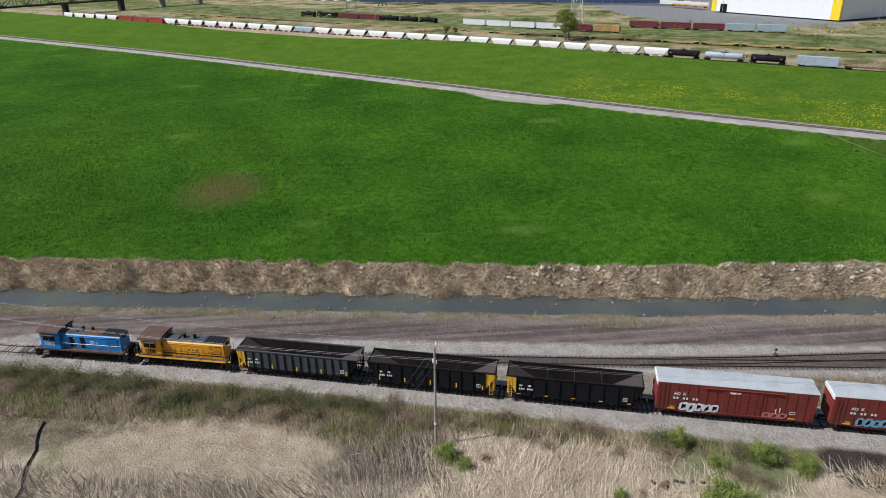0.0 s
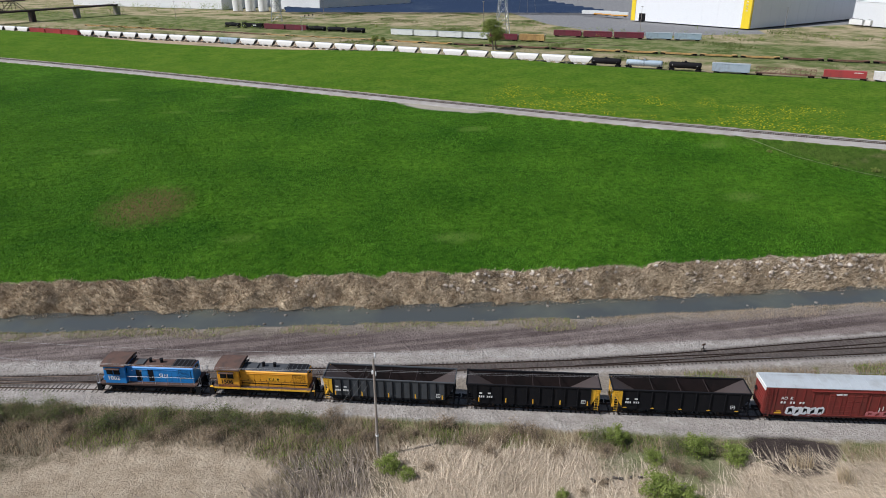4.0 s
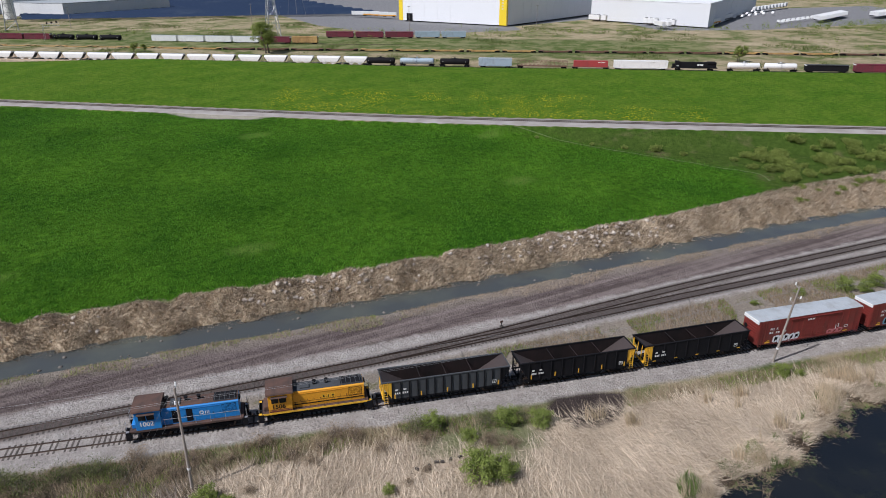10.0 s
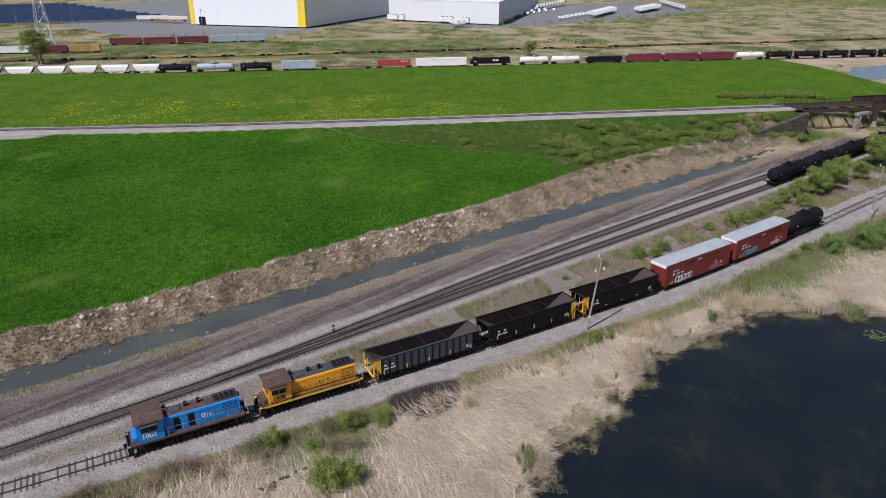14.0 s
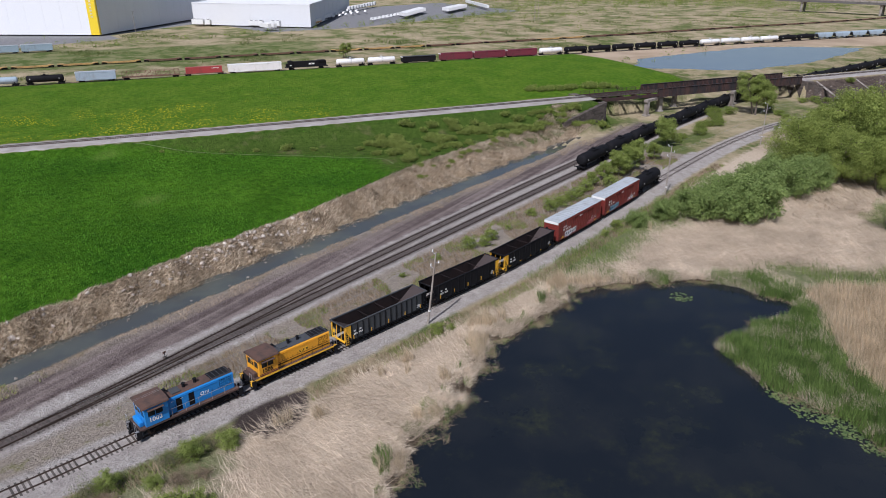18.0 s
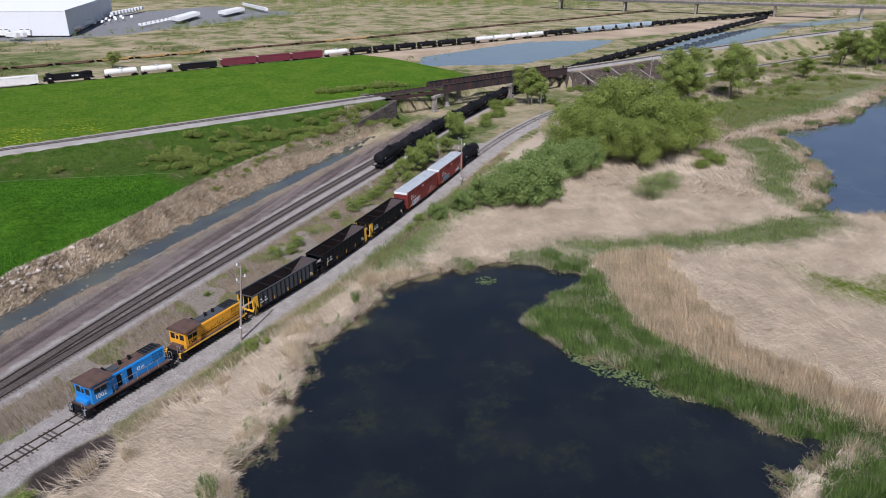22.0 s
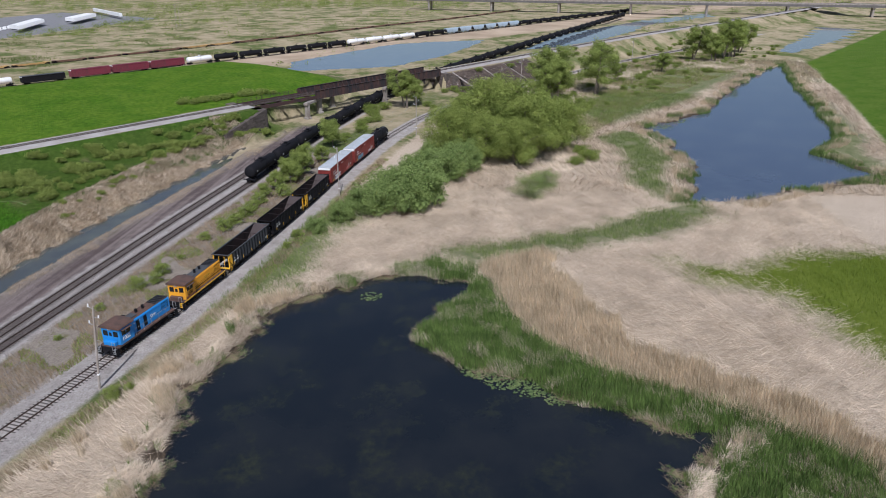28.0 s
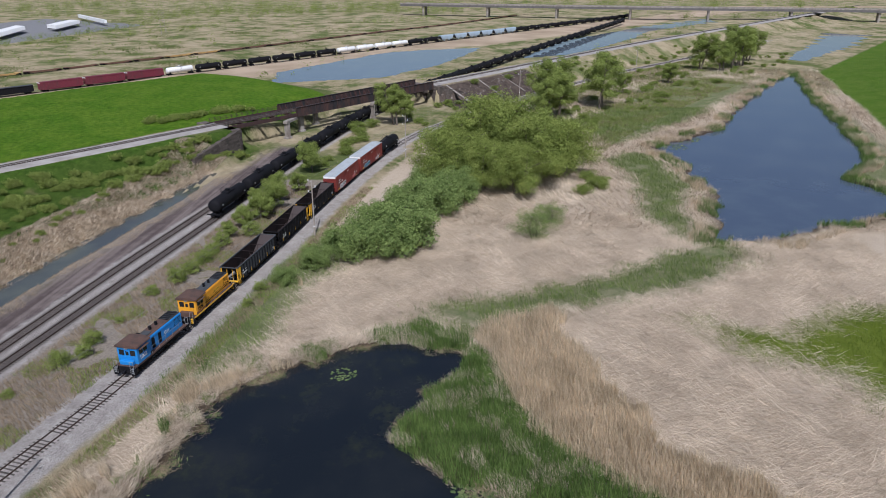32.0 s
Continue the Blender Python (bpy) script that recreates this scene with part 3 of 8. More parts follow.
def ground_material():
    m, nt, b = material("ground_cover", 0.95)
    b.inputs["Specular IOR Level"].default_value = 0.05
    fine = noise_tex(nt, 3.2, 6.0, 0.7)
    mid = noise_tex(nt, 0.45, 5.0, 0.65)
    broad = noise_tex(nt, 0.035, 4.0, 0.55)
    turned = node(nt, "Mapping", {"Vector": node(nt, "TexCoord").outputs["Object"], "Rotation": (0, 0, 0.13), "Scale": (0.035, 0.8, 1.0)}).outputs[0]
    tuft = noise_tex(nt, 0.75, 5.0, 0.72)
    patchy = noise_tex(nt, 0.11, 5.0, 0.6)
    streak = node(nt, "TexNoise", {"Vector": turned, "Scale": 1.0, "Detail": 4.0}).outputs["Fac"]
    edge = add_math(nt, "ADD", add_math(nt, "MULTIPLY", add_math(nt, "SUBTRACT", mid, 0.5), 4.0), add_math(nt, "MULTIPLY", add_math(nt, "SUBTRACT", fine, 0.5), 1.6))

    def over(base, attr, colour, soft=0.5, ragged=1.0):
        a = node(nt, "Attribute", attribute_name=attr).outputs["Fac"]
        v = add_math(nt, "ADD", a, add_math(nt, "MULTIPLY", edge, ragged))
        return mixed(nt, spread(nt, v, -soft, soft), base, colour)

    def tone(lo, hi, f, a=0.3, z=0.7):
        return mixed(nt, spread(nt, f, a, z), lo, hi)

    clump = noise_tex(nt, 0.055, 7.0, 0.72)
    brush = mixed(nt, spread(nt, clump, 0.46, 0.56), tone((0.075, 0.105, 0.03), (0.15, 0.17, 0.06), mid), tone((0.24, 0.205, 0.115), (0.37, 0.305, 0.19), mid))
    out = mixed(nt, spread(nt, broad, 0.42, 0.6), brush, mixed(nt, spread(nt, clump, 0.34, 0.5), (0.17, 0.175, 0.07), tone((0.29, 0.24, 0.145), (0.43, 0.355, 0.235), noise_tex(nt, 0.16, 6.0, 0.7), 0.36, 0.6)))
    out = over(out, "verge", mixed(nt, spread(nt, noise_tex(nt, 0.1, 5.0, 0.7), 0.42, 0.58), (0.085, 0.12, 0.032), (0.21, 0.21, 0.10)), 6.0, 8.0)
    out = over(out, "yard", tone((0.33, 0.255, 0.175), (0.47, 0.37, 0.265), broad, 0.35, 0.65), 2.0)
    out = over(out, "reed", mixed(nt, spread(nt, broad, 0.36, 0.66), tone((0.30, 0.235, 0.16), (0.56, 0.455, 0.345), fine, 0.25, 0.75), tone((0.42, 0.34, 0.25), (0.68, 0.57, 0.445), fine, 0.25, 0.75)), 0.8, 1.4)
    # Field ground is darker than its blades: shade deep in the grass, as colour.
    grass = mixed(nt, spread(nt, broad, 0.35, 0.65), tone((0.012, 0.048, 0.003), (0.044, 0.124, 0.008), tuft, 0.36, 0.64), tone((0.027, 0.084, 0.004), (0.090, 0.192, 0.015), tuft, 0.36, 0.64))
    grass = mixed(nt, add_math(nt, "MULTIPLY", spread(nt, patchy, 0.48, 0.7), 0.55), grass, tone((0.024, 0.074, 0.004), (0.066, 0.150, 0.010), fine))
    swell = node(nt, "TexNoise", {"Vector": node(nt, "Mapping", {"Vector": node(nt, "TexCoord").outputs["Object"], "Rotation": (0, 0, -0.3), "Scale": (0.16, 0.22, 1.0)}).outputs[0], "Scale": 1.0, "Detail": 5.0, "Roughness": 0.65}).outputs["Fac"]
    grass = mixed(nt, add_math(nt, "MULTIPLY", spread(nt, swell, 0.52, 0.36), 0.32), grass, (0.020, 0.064, 0.004))
    slope = mixed(nt, spread(nt, patchy, 0.57, 0.78), tone((0.030, 0.062, 0.009), (0.078, 0.120, 0.022), tuft), tone((0.09, 0.085, 0.035), (0.20, 0.16, 0.09), tuft))
    out = over(out, "green", mixed(nt, spread(nt, mid, 0.35, 0.65), tone((0.085, 0.11, 0.04), (0.15, 0.19, 0.07), fine), tone((0.16, 0.17, 0.085), (0.30, 0.27, 0.17), fine)), 2.2, 3.2)
    out = over(out, "lawn", mixed(nt, spread(nt, broad, 0.35, 0.65), tone((0.07, 0.105, 0.012), (0.15, 0.20, 0.028), fine), tone((0.10, 0.14, 0.016), (0.21, 0.25, 0.045), mid)), 3.0, 3.0)
    out = over(out, "thatch", mixed(nt, spread(nt, mid, 0.38, 0.64), tone((0.06, 0.055, 0.03), (0.17, 0.14, 0.09), fine), tone((0.16, 0.13, 0.09), (0.33, 0.27, 0.20), fine)), 1.2, 1.6)
    out = over(out, "soil", tone((0.30, 0.235, 0.165), (0.47, 0.385, 0.285), mid), 1.5, 1.5)
    out = over(out, "shore", tone((0.028, 0.021, 0.016), (0.12, 0.09, 0.06), fine), 0.8, 0.7)
    out = over(out, "levee", mixed(nt, spread(nt, patchy, 0.35, 0.68), tone((0.046, 0.100, 0.010), (0.095, 0.170, 0.020), tuft), tone((0.075, 0.125, 0.016), (0.135, 0.19, 0.036), tuft)), 1.0)
    spots = node(nt, "TexVoronoi", {"Vector": node(nt, "Mapping", {"Vector": node(nt, "TexCoord").outputs["Object"], "Scale": (0.030, 0.050, 0.0)}).outputs[0], "Scale": 1.0}).outputs["Distance"]
    grass = mixed(nt, add_math(nt, "MULTIPLY", spread(nt, add_math(nt, "ADD", spots, add_math(nt, "MULTIPLY", mid, 0.12)), 0.22, 0.13), 0.6), grass, (0.125, 0.20, 0.035))
    grass = over(grass, "dry_patch", tone((0.075, 0.075, 0.022), (0.15, 0.10, 0.045), fine), 3.0, 2.0)
    grass = over(grass, "hill", mixed(nt, spread(nt, patchy, 0.35, 0.68), tone((0.038, 0.092, 0.006), (0.084, 0.172, 0.013), tuft, 0.34, 0.66), tone((0.062, 0.122, 0.009), (0.130, 0.202, 0.022), tuft, 0.34, 0.66)), 2.0, 0.5)
    out = over(out, "field", grass, 0.5, 0.8)
    out = over(out, "rough", slope, 2.5, 2.0)
    out = over(out, "fill", mixed(nt, spread(nt, streak, 0.62, 0.74), tone((0.05, 0.038, 0.032), (0.125, 0.098, 0.08), mid), tone((0.24, 0.21, 0.18), (0.36, 0.32, 0.28), fine)), 1.0, 0.6)
    weeds = node(nt, "TexVoronoi", {"Vector": node(nt, "TexCoord").outputs["Object"], "Scale": 1.3}).outputs["Distance"]
    dots = add_math(nt, "MULTIPLY", spread(nt, weeds, 0.36, 0.2), spread(nt, noise_tex(nt, 0.075, 5.0), 0.44, 0.60))
    dan = add_math(nt, "MULTIPLY", dots, spread(nt, node(nt, "Attribute", attribute_name="dandelion").outputs["Fac"], -1.0, 6.0))
    out = mixed(nt, dan, out, (0.62, 0.52, 0.02))
    out = over(out, "bank", mixed(nt, spread(nt, mid, 0.35, 0.65), tone((0.10, 0.072, 0.045), (0.43, 0.335, 0.225), fine), tone((0.30, 0.23, 0.145), (0.76, 0.63, 0.46), fine)), 0.5, 0.6)
    out = over(out, "cess", mixed(nt, spread(nt, mid, 0.54, 0.68), tone((0.19, 0.162, 0.13), (0.36, 0.31, 0.255), fine), tone((0.11, 0.115, 0.045), (0.22, 0.20, 0.10), fine)), 0.6, 0.6)
    out = over(out, "road", mixed(nt, spread(nt, add_math(nt, "ADD", add_math(nt, "MULTIPLY", streak, 0.7), add_math(nt, "MULTIPLY", mid, 0.3)), 0.40, 0.62), (0.105, 0.082, 0.076), (0.235, 0.192, 0.175)), 1.6, 1.3)
    out = over(out, "gravel", mixed(nt, spread(nt, mid, 0.35, 0.7), tone((0.245, 0.218, 0.195), (0.39, 0.354, 0.322), fine), tone((0.34, 0.31, 0.282), (0.54, 0.50, 0.46), fine)), 0.5, 0.45)
    out = over(out, "bed", tone((0.07, 0.056, 0.05), (0.15, 0.125, 0.115), fine), 0.5, 0.3)
    out = over(out, "path", (0.36, 0.33, 0.27), 0.6, 0.35)
    out = over(out, "mud", tone((0.035, 0.028, 0.026), (0.085, 0.066, 0.058), mid), 0.4, 0.5)
    out = over(out, "lot", tone((0.17, 0.17, 0.175), (0.26, 0.26, 0.26), mid), 1.0, 0.3)
    nt.links.new(out, b.inputs["Base Color"])
    bumped(nt, b, add_math(nt, "ADD", add_math(nt, "ADD", fine, add_math(nt, "MULTIPLY", mid, 1.5)), add_math(nt, "MULTIPLY", tuft, 0.8)), 1.0, 0.36)
    return m


def build_ground():
    X, Y = np.meshgrid(GX, GY)
    z = zones(X, Y)
    Z = height(X, Y, z)
    nx, ny = len(GX), len(GY)
    me = bpy.data.meshes.new("ground")
    me.vertices.add(nx * ny)
    me.vertices.foreach_set("co", np.stack([X, Y, Z], -1).astype(np.float32).ravel())
    i = (np.arange(ny - 1)[:, None] * nx + np.arange(nx - 1)[None, :]).ravel()
    quads = np.stack([i, i + 1, i + nx + 1, i + nx], 1).astype(np.int32)
    me.loops.add(quads.size)
    me.loops.foreach_set("vertex_index", quads.ravel())
    me.polygons.add(len(quads))
    me.polygons.foreach_set("loop_start", np.arange(0, quads.size, 4, dtype=np.int32))
    me.polygons.foreach_set("use_smooth", np.ones(len(quads), dtype=bool))
    me.update()
    GRID.update(z, height=Z, green=greens_of(X, Y), lawn=lawn_of(X, Y), lot=lots(X, Y), green_1=inside(GREENS[0], X, Y))
    for k, v in cover_of(X, Y, z).items():
        a = me.attributes.new(k, "FLOAT", "POINT")
        a.data.foreach_set("value", np.clip(v, -30, 30).astype(np.float32).ravel())
    me.materials.append(ground_material())
    return tagged(new("ground", me), "wide grass, gravel, dirt and dry reed ground of a rail corridor", "ground", kind="structure")


GRID = {}
build_ground()


def sample(name, X, Y):
    """A plan value between the ground's grid points."""
    g = GRID[name]
    i = np.clip(np.searchsorted(GX, X) - 1, 0, len(GX) - 2)
    j = np.clip(np.searchsorted(GY, Y) - 1, 0, len(GY) - 2)
    u, v = (X - GX[i]) / (GX[i + 1] - GX[i]), (Y - GY[j]) / (GY[j + 1] - GY[j])
    return (g[j, i] * (1 - u) + g[j, i + 1] * u) * (1 - v) + (g[j + 1, i] * (1 - u) + g[j + 1, i + 1] * u) * v


def ground_z(x, y):
    return float(sample("height", np.array([x]), np.array([y]))[0])


def water_sheet(name, outline, mat, label):
    """Still water that reaches a little under its shore."""
    bm = bmesh.new()
    n = len(outline)
    pts = [Vector(p) for p in outline]
    area = sum(pts[i].x * pts[(i + 1) % n].y - pts[(i + 1) % n].x * pts[i].y for i in range(n))
    if area < 0:
        pts.reverse()
    out = []
    for i in range(n):
        e = (pts[(i + 1) % n] - pts[i - 1]).normalized()
        out.append(bm.verts.new((pts[i].x + e.y * 5.0, pts[i].y - e.x * 5.0, WATER)))
    f = bm.faces.new(out)
    bmesh.ops.triangulate(bm, faces=[f])
    tagged(link(name, bm, mat), label, "water", kind="structure")


water_sheet("pond_1", POND_1, "pond", "dark still pond water edged by dry reeds")
# Paler water from here on: reflected sky is part of the base colour.
water_sheet("pond_2", POND_2, "pond_blue", "calm pond beside a grass levee, reflected sky blue in its colour")
water_sheet("pond_3", POND_3, "pond_far", "shallow pond beside the rail yard, reflected pale sky in its colour")
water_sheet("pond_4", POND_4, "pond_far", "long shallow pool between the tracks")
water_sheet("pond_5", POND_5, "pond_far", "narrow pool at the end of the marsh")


def ribbon(name, line, half, z, mat, s0=0.0, s1=None, step=4.0):
    bm = bmesh.new()
    last = None
    for s in np.arange(s0, (s1 or line.length) + step, step):
        p, w = line.at(s), line.way(s)
        q = (p[0] - w[1] * half, p[1] + w[0] * half, z), (p[0] + w[1] * half, p[1] - w[0] * half, z)
        now = [bm.verts.new(v) for v in q]
        if last:
            bm.faces.new((last[0], last[1], now[1], now[0]))
        last = now
    return link(name, bm, mat)


tagged(ribbon("ditch_water", DITCH, 4.0, WATER, "ditch", 0, DITCH.of_x(205)), "murky grey-green water in a straight ditch", "water", kind="structure")


def footpath():
    line = Line(TRAIL)
    bm = bmesh.new()
    last = None
    for s in np.arange(0, line.length, 1.2):
        p, w = line.at(s), line.way(s)
        half = 0.16 + 0.06 * math.sin(s * 0.7) * math.sin(s * 0.23)
        q = [(p[0] - w[1] * o, p[1] + w[0] * o) for o in (half, -half)]
        now = [bm.verts.new((x, y, max(ground_z(x, y), ground_z(*p)) + 0.12)) for x, y in q]
        if last:
            bm.faces.new((last[0], last[1], now[1], now[0]))
        last = now
    tagged(link("footpath", bm, "path_dirt"), "narrow trodden dirt path across the grass", "path", kind="structure")


M["path_dirt"] = worn("path_dirt", (0.29, 0.29, 0.16), (0.09, 0.15, 0.03), 0.62, 0.95)
footpath()


# ---------------------------------------------------------------- tracks
def rails(line, z, parent, s0, s1, step):
    for side in (-0.75, 0.75):
        vs, fs = [], []
        prof = ((-0.065, -0.15), (-0.03, -0.12), (-0.035, 0.0), (0.035, 0.0), (0.03, -0.12), (0.065, -0.15))
        ss = np.arange(s0, s1, step)
        for s in ss:
            p, w = line.at(s), line.way(s)
            for o, h in prof:
                vs.append((p[0] - w[1] * (side + o), p[1] + w[0] * (side + o), z + h))
        n = len(prof)
        for i in range(len(ss) - 1):
            fs += [(i * n + j, i * n + j + 1, (i + 1) * n + j + 1, (i + 1) * n + j) for j in range(n - 1)]
        mesh_from("rail", vs, fs, "rail", parent)


def tie_mesh():
    bm = bmesh.new()
    box(bm, -0.12, 0.12, -1.3, 1.3, -0.19, 0.0, 0.015)
    me = bpy.data.meshes.new("tie")
    bm.to_mesh(me)
    bm.free()
    me.materials.append(M["tie"])
    return me


TIE = tie_mesh()


def lay_track(name, line, z, s0, s1, label, single=None, gauge_step=2.0, every=0.56):
    top = tagged(new(name), label, "railway track", kind="structure")
    rails(line, z, top, s0, s1, gauge_step)
    rnd = random.Random(len(name) + int(line.length))
    vs, fs = [], []
    s = s0
    while s < s1:
        p, w = line.at(s), line.way(s)
        turn = math.atan2(w[1], w[0]) + rnd.uniform(-0.02, 0.02)
        zz = z - 0.147 + rnd.uniform(-0.014, 0.014)
        if single and single[0] < s < single[1]:
            t = new("tie", TIE)
            t.matrix_basis = Matrix.Translation((p[0], p[1], zz)) @ Matrix.Rotation(turn, 4, "Z")
            t.parent = top
        else:
            c, k = math.cos(turn), math.sin(turn)
            o = len(vs)
            long = rnd.uniform(1.24, 1.34)
            for h in (-0.19, 0.0):
                for a, b in ((-0.12, -long), (0.12, -long), (0.12, long), (-0.12, long)):
                    vs.append((p[0] + c * a - k * b, p[1] + k * a + c * b, zz + h))
            fs += [(o + 4, o + 5, o + 6, o + 7), (o, o + 4, o + 7, o + 3), (o + 1, o + 2, o + 6, o + 5), (o, o + 1, o + 5, o + 4), (o + 2, o + 3, o + 7, o + 6)]
        s += every
    if vs:
        tagged(mesh_from("ties", vs, fs, "tie", top), kind="stuff")
    return top


lay_track("track_main", MAIN, 0.05, 30.0, MAIN.length - 20, "running track on wooden ties in grey ballast", (MAIN.of_x(-50), MAIN.of_x(110)))
lay_track("track_siding", SIDING, 0.05, 0.0, 420.0, "siding track on dark wooden ties")
lay_track("track_siding_2", SIDING_2, 0.05, 2.0, 330.0, "second siding branching off at a switch")
def ballast_top(s0, s1):
    """The pale gravel crown that carries the raised track."""
    rnd = random.Random(int(s0))
    bm = bmesh.new()
    last = None
    for s in np.arange(s0, s1, 3.0):
        p, w = EMB_LINE.at(s), EMB_LINE.way(s)
        a, b = 3.7 + rnd.uniform(-0.25, 0.25), 4.5 + rnd.uniform(-0.25, 0.25)
        now = [bm.verts.new((p[0] - w[1] * o, p[1] + w[0] * o, z)) for o, z in ((a + 0.5, 6.1), (a, 6.56), (1.7, 6.78), (-1.7, 6.78), (-b, 6.56), (-b - 0.5, 6.1))]
        if last:
            for i in range(5):
                bm.faces.new((last[i], last[i + 1], now[i + 1], now[i]))
        last = now
    tagged(link("ballast", bm, "ballast"), "pale grey gravel crown of the railway embankment", "ballast", kind="structure")


ballast_top(EMB_LINE.of_x(-330), EMB_0 - 0.8)
ballast_top(EMB_0 + SPAN + 0.8, EMB_LINE.length - 150)
lay_track("track_embankment", EMB_LINE, 6.95, 2.0, EMB_LINE.length - 2, "single track along a raised gravel embankment", every=0.6)


# ---------------------------------------------------------------- rolling stock: common parts
def lettering(text, size, mat, parent, m, name="number"):
    """Letters lying in their own x-z plane, facing -y, at m."""
    cu = bpy.data.curves.new("letters", "FONT")
    cu.body, cu.size, cu.extrude, cu.offset = text, size, 0.004, size * 0.022
    tmp = bpy.data.objects.new("letters", cu)
    scene.collection.objects.link(tmp)
    me = bpy.data.meshes.new_from_object(tmp)
    scene.collection.objects.unlink(tmp)
    me.materials.clear()
    me.materials.append(M[mat])
    ob = new(name, me)
    ob.parent = parent
    ob.matrix_basis = m @ pose(0, 0, 0, 90, 0, 0)
    return ob


def bars(name, parent, mat, y, rects):
    """Plain painted bars on a car's side at y: x0, x1, z0, z1 each."""
    bm = bmesh.new()
    for x0, x1, z0, z1 in rects:
        box(bm, x0, x1, y - 0.006, y + 0.006, z0, z1)
    return part(name, bm, mat, parent)


def wheelset_mesh():
    bm = bmesh.new()
    rod(bm, (0, -0.95, 0), (0, 0.95, 0), 0.08, 8)
    for s in (-0.75, 0.75):
        rod(bm, (0, s - 0.06, 0), (0, s + 0.06, 0), 0.44, 16)
        rod(bm, (0, s - 0.05 * (1 if s > 0 else -1) - 0.02, 0), (0, s - 0.05 * (1 if s > 0 else -1) + 0.02, 0), 0.48, 16)
        for k in range(4):
            a = k * math.pi / 2
            box(bm, 0.16 * math.cos(a) - 0.05, 0.16 * math.cos(a) + 0.05, s - 0.075, s + 0.075, 0.16 * math.sin(a) - 0.05, 0.16 * math.sin(a) + 0.05)
    me = bpy.data.meshes.new("wheelset")
    bm.to_mesh(me)
    bm.free()
    me.materials.append(M["rail"])
    return me


def side_frame_mesh(base):
    bm = bmesh.new()
    prism(bm, [(-base - 0.25, 0.55), (-base - 0.2, 0.72), (-0.6, 0.82), (0.6, 0.82), (base + 0.2, 0.72), (base + 0.25, 0.55), (base - 0.2, 0.48), (0.5, 0.25), (-0.5, 0.25), (-base + 0.2, 0.48)], "y", -0.09, 0.09)
    for x in (-0.22, 0.0, 0.22):
        rod(bm, (x, -0.13, 0.32), (x, -0.13, 0.62), 0.075, 8)
    for x in (-base, base):
        box(bm, x - 0.16, x + 0.16, -0.14, 0.10, 0.32, 0.62, 0.03)
    me = bpy.data.meshes.new("side_frame")
    bm.to_mesh(me)
    bm.free()
    me.materials.append(M["black"])
    return me


WHEELSET = wheelset_mesh()
SIDE_FRAMES = {b: side_frame_mesh(b) for b in (0.9, 1.2)}
WHEELS = []


def whole_truck_mesh():
    bm = bmesh.new()
    box(bm, -0.22, 0.22, -1.05, 1.05, 0.45, 0.78)
    for y in (-1.0, 1.0):
        prism(bm, [(-1.15, 0.55), (-0.6, 0.82), (0.6, 0.82), (1.15, 0.55), (0.5, 0.25), (-0.5, 0.25)], "y", y - 0.09, y + 0.09)
    for k in (-0.9, 0.9):
        rod(bm, (k, -0.9, 0.46), (k, 0.9, 0.46), 0.08, 6)
        for y in (-0.75, 0.75):
            rod(bm, (k, y - 0.07, 0.46), (k, y + 0.07, 0.46), 0.45, 12)
    me = bpy.data.meshes.new("truck")
    bm.to_mesh(me)
    bm.free()
    me.materials.append(M["black"])
    return me


WHOLE_TRUCK = whole_truck_mesh()


def add_truck(car, x, base=0.9, keyed=False):
    if not keyed:
        t = new("truck", WHOLE_TRUCK)
        t.parent, t.matrix_basis = car, Matrix.Translation((x, 0, 0))
        return t
    bm = bmesh.new()
    box(bm, -0.22, 0.22, -1.05, 1.05, 0.45, 0.78, 0.03)
    rod(bm, (0, 0, 0.7), (0, 0, 0.95), 0.28, 12)
    truck = part("truck", bm, "black", car)
    truck.matrix_basis = Matrix.Translation((x, 0, 0))
    for y in (-1.0, 1.0):
        f = new("side_frame", SIDE_FRAMES[base])
        f.parent, f.matrix_basis = truck, Matrix.Translation((0, y, 0)) @ (Matrix.Rotation(math.pi, 4, "Z") if y > 0 else Matrix.Identity(4))
    for k in (-base, base):
        w = new("wheelset", WHEELSET)
        w.parent, w.matrix_basis = truck, Matrix.Translation((k, 0, 0.46))
        if keyed:
            WHEELS.append((w, k))
    return truck


def coupler(car, x, way):
    bm = bmesh.new()
    box(bm, min(x, x + way * 0.55), max(x, x + way * 0.55), -0.11, 0.11, 0.72, 0.98, 0.02)
    box(bm, min(x + way * 0.5, x + way * 0.72), max(x + way * 0.5, x + way * 0.72), -0.2, 0.17, 0.68, 1.02, 0.04)
    part("coupler", bm, "black", car)
    bm = bmesh.new()
    for a, b in (((x, 0.35, 0.75), (x + way * 0.3, 0.36, 0.5)), ((x + way * 0.3, 0.36, 0.5), (x + way * 0.6, 0.2, 0.42))):
        rod(bm, a, b, 0.03, 6)
    part("air_hose", bm, "black", car)


def ladder(car, x, y, z0, z1, mat, wide=0.45, along="x", step=0.33):
    bm = bmesh.new()
    for s in (-wide / 2, wide / 2):
        a, b = ((x + s, y, z0), (x + s, y, z1)) if along == "x" else ((x, y + s, z0), (x, y + s, z1))
        rod(bm, a, b, 0.025, 6)
    z = z0 + 0.1
    while z < z1:
        a, b = ((x - wide / 2, y, z), (x + wide / 2, y, z)) if along == "x" else ((x, y - wide / 2, z), (x, y + wide / 2, z))
        rod(bm, a, b, 0.02, 6)
        z += step
    return part("ladder", bm, mat, car)


